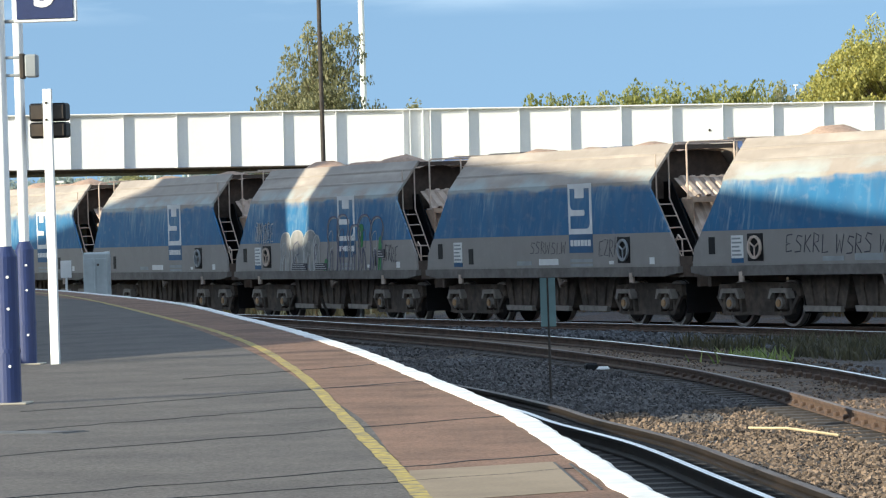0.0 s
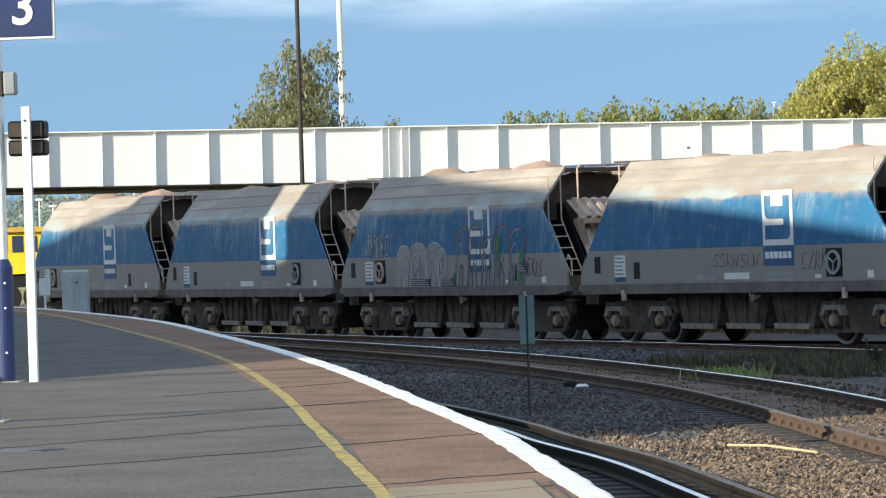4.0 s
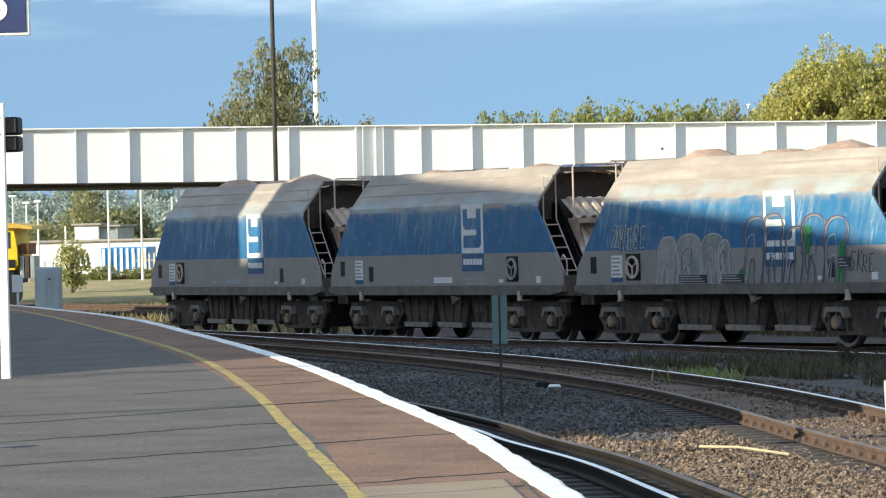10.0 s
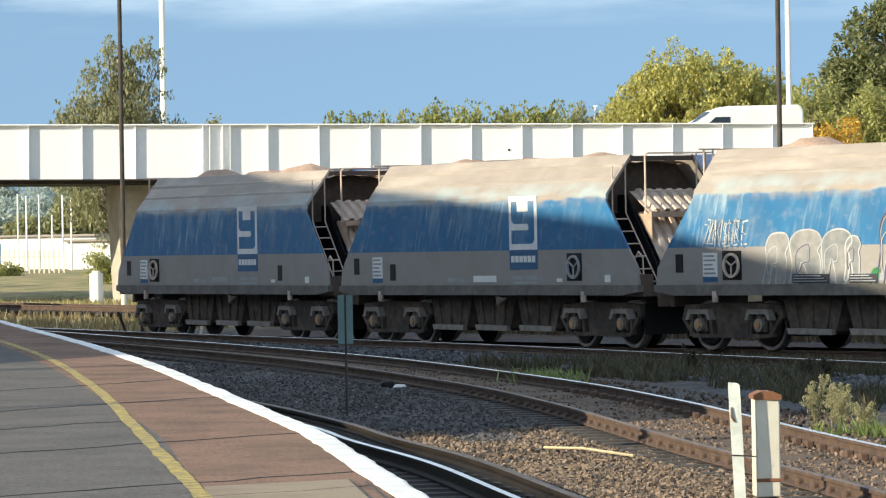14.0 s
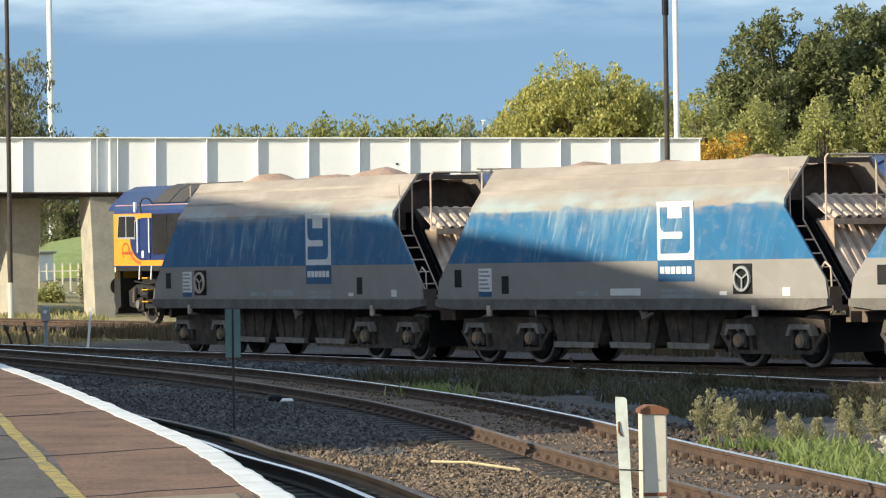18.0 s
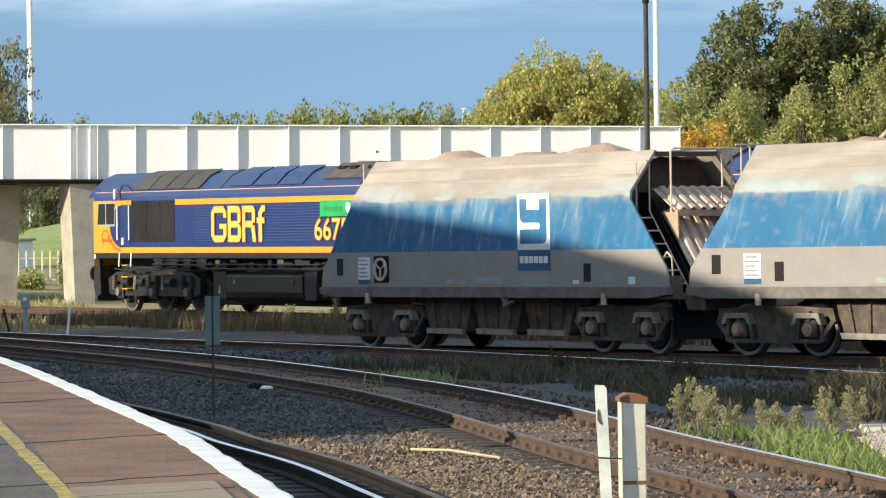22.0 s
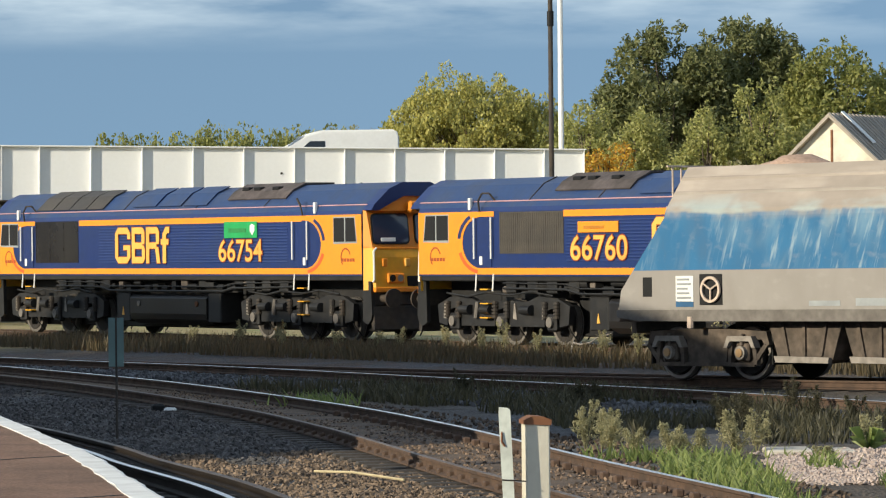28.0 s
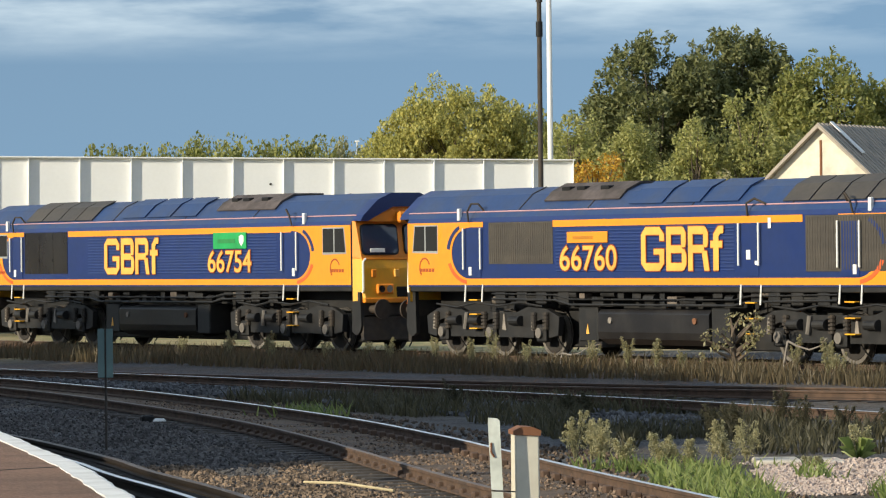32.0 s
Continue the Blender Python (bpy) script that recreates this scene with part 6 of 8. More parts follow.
for k in range(150):
    x = -74 + 36 * rng.uniform()
    top = 3.0 + 1.3 * math.sin(x * 0.55) + 0.7 * math.sin(x * 1.7) + rng.uniform(-0.5, 0.5)
    clumps += [((x, 300 + 8 * rng.uniform(), top - 0.9 * q), 0.95) for q in range(4)]
vs, fs = leaf_cloud(rng, clumps, 110, 0.2, 0.0)
me = bpy.data.meshes.new("far_woods")
me.from_pydata(vs, [], fs)
me.materials.append(leaf_material("leaf_olive", (0.17, 0.18, 0.08), (0.34, 0.33, 0.15)))
tagged(new("far_woods", me), "olive green trees behind the yard buildings", "woods", kind="stuff")

# ---- painted scrawls on two wagons ----
def ribbon(bm, pts, width, y):
    """A painted stroke through pairs x, z on the near side, one joined strip."""
    rings = []
    for k, (x, z) in enumerate(pts):
        (a, b), (c, d) = pts[max(0, k - 1)], pts[min(len(pts) - 1, k + 1)]
        n = math.hypot(c - a, d - b) or 1.0
        ox, oz = -(d - b) / n * width / 2, (c - a) / n * width / 2
        rings.append([bm.verts.new(p) for p in ((x + ox, y, z + oz), (x - ox, y, z - oz), (x - ox, y + 0.004, z - oz), (x + ox, y + 0.004, z + oz))])
    for p, q in zip(rings, rings[1:]):
        for k in range(4):
            bm.faces.new((p[k], p[(k + 1) % 4], q[(k + 1) % 4], q[k]))
    bm.faces.new(rings[0][::-1])
    bm.faces.new(rings[-1])


silver = material("silver_spray", (0.29, 0.28, 0.265), 0.5, metal=0.15, vary=0.2, spot=0.7, spot_size=2.5, second=(0.12, 0.15, 0.17))
spray_white = material("spray_white", (0.42, 0.43, 0.43), 0.6, vary=0.1)
spray_dark = material("spray_dark", (0.035, 0.035, 0.05), 0.6, vary=0.2)
spray_green = material("spray_green", (0.02, 0.2, 0.05), 0.6, vary=0.2)
rng = np.random.default_rng(3)
YS = -WID - 0.006


def loop_shape(x, z, w, h, lean=0.0):
    """An upright bulging block with a rounded top and an uneven foot, as of a spray-painted piece."""
    k = 0.16 * math.sin(x * 9.1)
    o = [(0.0, 0.0), (0.28, 0.02 + 0.1 * k), (0.36, 0.32 + k), (0.55, 0.34 - k), (0.62, 0.0), (0.95, 0.03), (1.0, 0.45), (0.9, 0.6 + 0.3 * k), (1.02, 0.8), (0.86, 0.97), (0.5, 1.0 + 0.2 * k), (0.14, 0.95), (-0.02, 0.75), (0.08, 0.45 - k)]
    o = [(x + w * u + lean * v, z + h * v) for u, v in o]
    return o + o[:1]


host = WAGONS[2]
shapes = [(-2.75, 1.2, 0.55, 0.95), (-2.0, 1.2, 0.75, 0.98), (-1.2, 1.22, 0.7, 0.95), (-0.5, 1.3, 0.35, 0.75), (0.35, 1.2, 0.6, 1.3), (1.05, 1.2, 0.6, 1.35), (1.75, 1.2, 0.55, 1.1), (2.35, 1.2, 0.7, 1.3), (3.05, 1.2, 0.65, 1.25)]
def rounded(o, n=4):
    """A closed outline of pairs, smoothed."""
    c = o[:-1]
    m, out = len(c), []
    for i in range(m):
        p0, p1, p2, p3 = (Vector(c[(i + j - 1) % m]) for j in range(4))
        for q in range(n):
            t = q / n
            v = 0.5 * (2 * p1 + (p2 - p0) * t + (2 * p0 - 5 * p1 + 4 * p2 - p3) * t * t + (3 * p1 - p0 - 3 * p2 + p3) * t ** 3)
            out.append((v.x, v.y))
    return out + out[:1]


spray_purple = material("spray_purple", (0.09, 0.085, 0.15), 0.6, vary=0.2)
spray_blue = material("spray_blue", (0.05, 0.13, 0.24), 0.6, vary=0.25)
for k, (x, z, w, h) in enumerate(shapes):
    o = rounded(loop_shape(x, z, w * 1.12, h, 0.06 if k % 2 else 0.16))
    d = 0.0012 * k
    bm = bmesh.new()
    if k < 4:
        decal(bm, o[:-1], YS - d)
    else:
        ribbon(bm, [(p[0] + 0.035, p[1] - 0.03) for p in o], 0.035, YS - d)
    fill = part("scrawl", bm, silver, host, "silver spray-painted shape")
    bm = bmesh.new()
    ribbon(bm, o, 0.03, YS - 0.006 - d)
    part("scrawl_edge", bm, spray_white if k < 4 else spray_purple, fill)
    bm = bmesh.new()
    ribbon(bm, rounded([(x + w * 0.3, z + 0.18), (x + w * 0.28, z + h * 0.6), (x + w * 0.72, z + h * 0.74), (x + w * 0.74, z + h * 0.45), (x + w * 0.5, z + h * 0.4), (x + w * 0.3, z + 0.18)]), 0.018, YS - 0.008 - d)
    part("scrawl_mark", bm, spray_purple if k % 2 else spray_white, fill)
for x, z, a2, b2 in ((-1.9, 1.24, 1.0, 0.16), (-0.35, 1.24, 0.75, 0.16), (3.6, 1.5, 0.4, 0.2)):
    bm = bmesh.new()
    decal(bm, rect(x, z, x + a2, z + b2), YS - 0.016)
    pnl = part("data_panel", bm, spray_dark, host)
    for q in range(3):
        bm = bmesh.new()
        decal(bm, rect(x + 0.03, z + 0.025 + q * b2 * 0.3, x + a2 - 0.06 - 0.08 * q, z + 0.025 + q * b2 * 0.3 + b2 * 0.1), YS - 0.021)
        part("text_bar", bm, spray_white, pnl)
for x, z, w, h in ((0.15, 1.2, 0.22, 0.3), (2.35, 1.75, 0.3, 0.55), (3.55, 1.2, 0.2, 0.8)):
    bm = bmesh.new()
    decal(bm, loop_shape(x, z, w, h, 0.1)[:-1], YS - 0.003)
    part("scrawl_patch", bm, spray_green, host, "green spray patch")
STROKES = (((0, 1), (0.1, 0), (0.4, 0.7), (0.65, 0), (0.85, 1)), ((0.8, 0.95), (0.15, 0.9), (0.1, 0.5), (0.6, 0.45), (0.1, 0.4), (0.15, 0.02), (0.85, 0.06)), ((0.1, 1), (0.12, 0.03), (0.8, 0.08)),
           ((0.85, 0.9), (0.3, 0.98), (0.12, 0.7), (0.75, 0.4), (0.7, 0.08), (0.05, 0.05)), ((0.1, 0), (0.12, 1), (0.7, 0.85), (0.65, 0.55), (0.15, 0.48), (0.85, 0)), ((0.05, 0.95), (0.8, 0.9), (0.1, 0.08), (0.9, 0.1)), ((0.1, 0), (0.15, 1), (0.12, 0.45), (0.8, 1), (0.2, 0.5), (0.85, 0)))


def scribble(host, x, z, n, step, tall, width, mat, label=""):
    """A row of angular sprayed strokes, as of a hurried tag that says nothing."""
    bm = bmesh.new()
    for k in range(n):
        o = STROKES[int(rng.integers(len(STROKES)))]
        a, b, c = rng.uniform(-0.08, 0.08, 3)
        ribbon(bm, [(x + step * (k + 0.92 * u + a) + 0.15 * tall * v, z + tall * (v * (1 + b) + c)) for u, v in o], width, YS)
    part("scrawl_tag", bm, mat, host, label)


scribble(host, -4.35, 1.92, 5, 0.24, 0.5, 0.035, spray_white, "tangled white spray tag")
scribble(host, -4.45, 1.98, 6, 0.18, 0.42, 0.022, spray_white)
scribble(host, -4.1, 1.86, 3, 0.3, 0.5, 0.03, spray_blue)
scribble(host, -4.2, 2.0, 4, 0.22, 0.4, 0.02, spray_dark)
scribble(host, 3.75, 1.42, 5, 0.2, 0.36, 0.022, spray_dark)
scribble(WAGONS[4], -2.6, 1.44, 5, 0.3, 0.36, 0.026, spray_dark, "thin dark spray scribble")
scribble(WAGONS[4], -0.9, 1.42, 4, 0.3, 0.36, 0.026, spray_dark, "thin dark spray scribble")
scribble(WAGONS[4], 0.5, 1.44, 4, 0.28, 0.34, 0.026, spray_dark, "thin dark spray scribble")
scribble(WAGONS[3], -0.7, 1.52, 7, 0.24, 0.26, 0.014, spray_dark, "thin dark spray scribble")
scribble(WAGONS[3], 2.4, 1.45, 5, 0.24, 0.36, 0.014, spray_dark, "thin dark spray scribble")

# ---- platform furniture ----
def lamp_post(x, y, label):
    p = tagged(new("lamp_post"), label, "lamp post", "platform posts")
    p.matrix_basis = Matrix.Translation((x, y, 0.9))
    bm = bmesh.new()
    rod(bm, (0, 0, 0), (0, 0, 1.16), 0.095, 20)
    rod(bm, (0, 0, 1.16), (0, 0, 1.24), 0.095, 20, 0.055)
    base = part("base_sleeve", bm, navy_paint, p, "navy blue lower sleeve", smooth=False)
    bm = bmesh.new()
    rod(bm, (0, 0, 1.2), (0, 0, 4.9), 0.052, 16)
    part("shaft", bm, white_paint, p, "white tube")
    for z in (0.3, 0.75, 1.0):
        bm = bmesh.new()
        disc(bm, (0.03, -0.095, z), "y", 0.012, 0.02, 8)
        part("bolt", bm, white_paint, base)
    bm = bmesh.new()
    soft_box(bm, -0.16, -0.16, 0.0, 0.16, 0.16, 0.015, 0.004)
    part("foot_plate", bm, concrete, p)
    bm = bmesh.new()
    disc(bm, (0, 0, 0.42), "z", 0.1, 0.03, 18)
    part("collar", bm, navy_paint, base)
    return p


lamp_post(-6.88, 32.74, "white lamp post with a navy sleeve and platform sign")
lamp_post(-8.62, 41.96, "white lamp post with a navy sleeve on the platform")
sgn = tagged(new("platform_sign"), "navy platform number sign with a white border", "sign")
sgn.matrix_basis = Matrix.Translation((-6.5, 32.74, 4.14))
bm = bmesh.new()
soft_box(bm, -0.25, -0.02, -0.25, 0.25, 0.03, 0.25, 0.006)
part("frame", bm, white_paint, sgn, "white border")
bm = bmesh.new()
soft_box(bm, -0.225, -0.03, -0.225, 0.225, -0.02, 0.225, 0.003)
part("panel", bm, navy_paint, sgn, "navy panel")
words("number", "3", 0.42, white_paint, sgn, Matrix.Translation((0.0, -0.034, 0.0)) @ NEAR_SIDE, 1.0, 0.002, 0.006)
bm = bmesh.new()
rod(bm, (-0.38, 0.01, -0.235), (-0.25, 0.01, -0.235), 0.015)
rod(bm, (-0.38, 0.01, 0.2), (-0.25, 0.01, 0.2), 0.015)
part("bracket", bm, grey_paint, sgn)
spk = tagged(new("loudspeaker"), "small grey loudspeaker box clamped to the post", "loudspeaker")
spk.matrix_basis = Matrix.Translation((-6.63, 32.74, 3.55))
bm = bmesh.new()
soft_box(bm, -0.04, -0.05, -0.09, 0.055, 0.06, 0.09, 0.012)
part("housing", bm, grey_paint, spk)
bm = bmesh.new()
soft_box(bm, -0.085, -0.04, -0.1, -0.045, 0.04, 0.1, 0.01)
part("back_plate", bm, dark_steel, spk)
bm = bmesh.new()
rod(bm, (-0.2, 0, 0.07), (-0.06, 0, 0.07), 0.012)
rod(bm, (-0.2, 0, -0.07), (-0.06, 0, -0.07), 0.012)
part("clamp", bm, grey_paint, spk)
mon = tagged(new("monitor_post"), "white square post with two black monitors behind it", "post")
mon.matrix_basis = Matrix.Translation((-8.3, 41.77, 0.9))
bm = bmesh.new()
soft_box(bm, -0.045, -0.03, 0, 0.045, 0.03, 2.76, 0.006)
part("post", bm, white_paint, mon)
for z in (2.62, 2.45):
    bm = bmesh.new()
    disc(bm, (-0.01, -0.035, z), "y", 0.012, 0.01, 8)
    part("bolt", bm, dark_steel, mon)
for z0, z1, x0, x1 in ((2.44, 2.62, -0.2, 0.17), (2.27, 2.43, -0.2, 0.17)):
    bm = bmesh.new()
    soft_box(bm, x0, 0.04, z0, x1, 0.3, z1, 0.02)
    mo = part("monitor", bm, black, mon, "black monitor housing")
    bm = bmesh.new()
    soft_box(bm, x0 + 0.02, 0.032, z0 + 0.02, x1 - 0.02, 0.042, z1 - 0.02, 0.004)
    part("back_panel", bm, dark_steel, mo)
drain = tagged(new("drain_cover"), "dull steel drain cover let into the platform", "drain cover")
drain.matrix_basis = pose(-5.75, 28.15, 0.9, 0, 0, -24)
bm = bmesh.new()
soft_box(bm, -0.42, -0.16, -0.02, 0.34, 0.16, 0.004, 0.003)
part("plate", bm, material("drain_steel", (0.1, 0.1, 0.1), 0.7, vary=0.3), drain)
bm = bmesh.new()
soft_box(bm, 0.2, -0.14, -0.02, 0.32, 0.14, 0.007, 0.003)
part("grating", bm, black, drain)
platform = bpy.data.objects["platform"]
bm = bmesh.new()
prism(bm, [(-2.28, 20.39), (-1.51, 20.94), (-1.87, 23.4), (-2.62, 22.91)], "z", 0.88, 0.9035)
part("repair_patch", bm, pale_slab, platform, "pale tan repair patch")
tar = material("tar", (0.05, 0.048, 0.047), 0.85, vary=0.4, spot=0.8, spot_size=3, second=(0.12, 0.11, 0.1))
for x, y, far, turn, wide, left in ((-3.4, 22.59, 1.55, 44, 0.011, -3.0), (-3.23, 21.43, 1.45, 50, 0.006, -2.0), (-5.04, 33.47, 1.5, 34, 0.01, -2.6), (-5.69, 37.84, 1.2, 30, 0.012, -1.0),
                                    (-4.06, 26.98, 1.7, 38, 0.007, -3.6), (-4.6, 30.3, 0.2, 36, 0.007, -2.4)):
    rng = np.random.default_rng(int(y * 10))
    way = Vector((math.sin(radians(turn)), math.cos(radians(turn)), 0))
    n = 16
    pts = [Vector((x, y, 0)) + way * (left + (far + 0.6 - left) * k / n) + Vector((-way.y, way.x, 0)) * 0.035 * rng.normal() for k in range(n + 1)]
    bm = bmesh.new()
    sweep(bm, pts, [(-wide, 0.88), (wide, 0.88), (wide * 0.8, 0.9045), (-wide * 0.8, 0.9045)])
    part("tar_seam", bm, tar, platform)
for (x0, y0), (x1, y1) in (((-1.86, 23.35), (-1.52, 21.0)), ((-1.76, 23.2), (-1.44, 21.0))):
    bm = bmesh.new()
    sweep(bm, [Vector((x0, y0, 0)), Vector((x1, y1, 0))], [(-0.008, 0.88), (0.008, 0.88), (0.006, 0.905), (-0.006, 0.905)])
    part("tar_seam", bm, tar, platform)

# ---- lineside things ----
cab = tagged(new("lineside_box"), "cream steel lineside box with a rusty lid", "equipment box")
cab.matrix_basis = pose(0.66, 35.8, -0.2, 0, 0, 8)
bm = bmesh.new()
soft_box(bm, -0.085, -0.12, 0.17, 0.12, 0.14, 1.0, 0.012)
part("body", bm, box_cream, cab)
bm = bmesh.new()
prism(bm, [(-0.1, 0.995), (0.13, 0.985), (0.135, 1.03), (0.06, 1.06), (-0.03, 1.065), (-0.1, 1.03)], "y", -0.135, 0.16)
part("lid", bm, rust, cab, "rusty lid")
bm = bmesh.new()
soft_box(bm, -0.086, -0.128, 0.3, 0.121, -0.118, 0.33, 0.003)
part("seam", bm, rust, cab)
bm = bmesh.new()
soft_box(bm, -0.06, -0.05, -0.05, 0.1, 0.1, 0.18, 0.01)
part("stand", bm, black, cab)
bm = bmesh.new()
soft_box(bm, -0.1, -0.15, 0.0, 0.75, 0.2, 0.07, 0.01)
part("base", bm, black, cab, "black base plate")
bm = bmesh.new()
pipe(bm, [(0.0, -0.05, 0.17), (-0.08, -0.12, 0.05), (-0.3, -0.2, 0.02), (-0.7, -0.3, 0.02)], 0.014)
part("cable", bm, black, cab)
stk = tagged(new("marker_stake"), "weathered white wooden stake wired to a box", "stake")
stk.matrix_basis = pose(0.457, 35.55, -0.16, 0, -2.5, 0)
bm = bmesh.new()
prism(bm, [(-0.05, -0.1), (0.045, -0.1), (0.05, 1.08), (0.03, 1.1), (-0.045, 1.11), (-0.05, 1.05)], "y", -0.015, 0.015)
part("board", bm, material("weathered_white", (0.6, 0.63, 0.58), 0.8, vary=0.2, grain=9, spot=0.7, spot_size=5, second=(0.38, 0.4, 0.36)), stk)
bm = bmesh.new()
pipe(bm, [(-0.05, -0.02, 0.5), (0.05, -0.02, 0.49), (0.15, 0.12, 0.47)], 0.006)
part("wire", bm, dark_steel, stk)
bm = bmesh.new()
pipe(bm, [(-0.03, -0.02, 0.9), (-0.035, -0.03, 0.82), (-0.01, -0.02, 0.78)], 0.009)
part("bracket", bm, rust, stk)

tsg = tagged(new("track_sign"), "small grey-green metal sign on a thin post", "sign")
tsg.matrix_basis = Matrix.Translation((-4.42, 55.3, -0.2))
bm = bmesh.new()
rod(bm, (0, 0, 0), (0, 0, 1.6), 0.016, 8)
part("post", bm, dark_steel, tsg)
for x0, x1, a in ((-0.1, -0.012, 25), (0.012, 0.1, -25)):
    bm = bmesh.new()
    soft_box(bm, x0, -0.03, 0.97, x1, -0.018, 1.61, 0.004)
    part("plate", bm, sign_green, tsg)
dwf = tagged(new("dwarf_signal"), "low grey dwarf signal on a short post", "signal")
dwf.matrix_basis = Matrix.Translation((-12.43, 100, -0.3))
bm = bmesh.new()
rod(bm, (0, 0, 0), (0, 0, 0.8), 0.05, 8)
part("post", bm, grey_paint, dwf)
bm = bmesh.new()
soft_box(bm, -0.1, -0.08, 0.75, 0.1, 0.1, 1.12, 0.02)
part("head", bm, grey_paint, dwf)
bm = bmesh.new()
disc(bm, (0, -0.09, 0.98), "y", 0.05, 0.04, 12)
part("lens", bm, white_paint, dwf)
for x, y, h, t in ((-11.9, 104, 1.0, 6), (-12.9, 101, 0.75, -14), (-13.3, 101, 0.7, -20)):
    bm = bmesh.new()
    soft_box(bm, -0.03, -0.03, 0, 0.03, 0.03, h, 0.008)
    thing("wooden_stake", bm, white_paint if t > 0 else timber, "short leaning wooden stake beside the track", "stake", "lineside stakes", m=pose(x, y, -0.3, 0, t, 0))
bm = bmesh.new()
pipe(bm, [(-1.53, 45.85, -0.12), (-1.1, 45.2, -0.1), (-0.54, 44.15, -0.13)], 0.014)
thing("dry_stick", bm, material("straw", (0.5, 0.42, 0.26), 0.8), "pale dry stick lying on the ballast", "stick")
bm = bmesh.new()
soft_box(bm, -0.1, -0.08, 0, 0.1, 0.08, 0.13, 0.03)
thing("litter", bm, black, "dark crumpled litter on the ballast", "litter", "litter", m=pose(-4.55, 64.8, -0.2, 0, 0, 20))
bm = bmesh.new()
soft_box(bm, -0.1, -0.06, 0, 0.09, 0.06, 0.09, 0.03)
thing("litter", bm, white_paint, "white crumpled litter on the ballast", "litter", "litter", m=pose(-4.33, 64.4, -0.2, 0, 0, -15))
bm = bmesh.new()
soft_box(bm, -0.09, -0.05, 0, 0.07, 0.05, 0.06, 0.02)
thing("litter", bm, white_paint, "pale crumpled litter between the rails", "litter", "litter", m=pose(-2.55, 44.9, -0.18, 0, 0, 10))

# ---- tall masts ----
def mast(x, y, z0, top, r, mat, label, wraps=0, head=False):
    p = tagged(new("lamp_mast"), label, "mast", "tall masts")
    p.matrix_basis = Matrix.Translation((x, y, z0))
    bm = bmesh.new()
    rod(bm, (0, 0, 0), (0, 0, top), r, 12, r * 0.75)
    shaft = part("shaft", bm, mat, p)
    bm = bmesh.new()
    rod(bm, (0, 0, 0), (0, 0, 1.4), r * 1.25, 12)
    part("base", bm, box_cream if mat is dark_steel else mat, p)
    for k in range(wraps):
        bm = bmesh.new()
        z = top * 0.45 + k * 1.15
        rod(bm, (0, 0, z), (0, 0, z + 0.5), r * 1.25, 10)
        part("band", bm, dark_steel if k % 2 else black, shaft)
    if head:
        bm = bmesh.new()
        soft_box(bm, -0.16, -0.1, top, 0.16, 0.1, top + 0.1, 0.02)
        part("lamp_head", bm, white_paint, p)
    return p


mast(-17.36, 131, -0.3, 22, 0.075, dark_steel, "tall dark steel lamp mast beside the line")
mast(3.28, 141, -0.3, 22, 0.09, dark_steel, "tall dark steel mast with wrapped bands", 5)
mast(-31.82, 260, 0.0, 36, 0.2, white_paint, "tall slim white mast behind the bridge")
mast(4.3, 168, 0.0, 24, 0.12, white_paint, "tall slim white mast behind the bridge")
mast(-6.0, 300, -0.3, 10.8, 0.08, white_paint, "distant white street lamp with a flat head", 0, True)
for k, (x, y, h) in enumerate(((-37.2, 182, 4.6), (-35.7, 182, 4.4), (-35.1, 182, 4.1), (-34.6, 182, 4.15), (-33.4, 182, 3.1), (-31.5, 182, 5.6), (-30.05, 182, 5.4), (-39.2, 184, 4.2),
                               (-30.9, 196, 4.4), (-30.5, 196, 4.3), (-29.9, 196, 4.35), (-29.3, 196, 3.4), (-28.8, 196, 4.3), (-28.4, 196, 4.2))):
    mast(x, y, -0.3, h, 0.05, white_paint, "white yard lamp mast", 0, k in (1, 2, 3, 7))
tree("low green bush in the yard grass", -31.9, 184, [(0.0, 0.4, 1.0, 0.55), (1.2, 0.35, 0.8, 0.5), (2.4, 0.35, 0.8, 0.5), (-0.6, 0.3, 0.5, 0.4)], leaf_light, 99, 0.3, 90, 420, 0.08, ground_z=0.15)
drum = tagged(new("white_drum"), "white plastic drum standing in the grass", "drum")
drum.matrix_basis = Matrix.Translation((-20.87, 150, -0.35))
bm = bmesh.new()
rod(bm, (0, 0, 0), (0, 0, 1.15), 0.25, 16, 0.24)
part("body", bm, white_paint, drum, smooth=False)
bm = bmesh.new()
rod(bm, (0, 0, 1.15), (0, 0, 1.24), 0.17, 14, 0.13)
part("cap", bm, white_paint, drum)

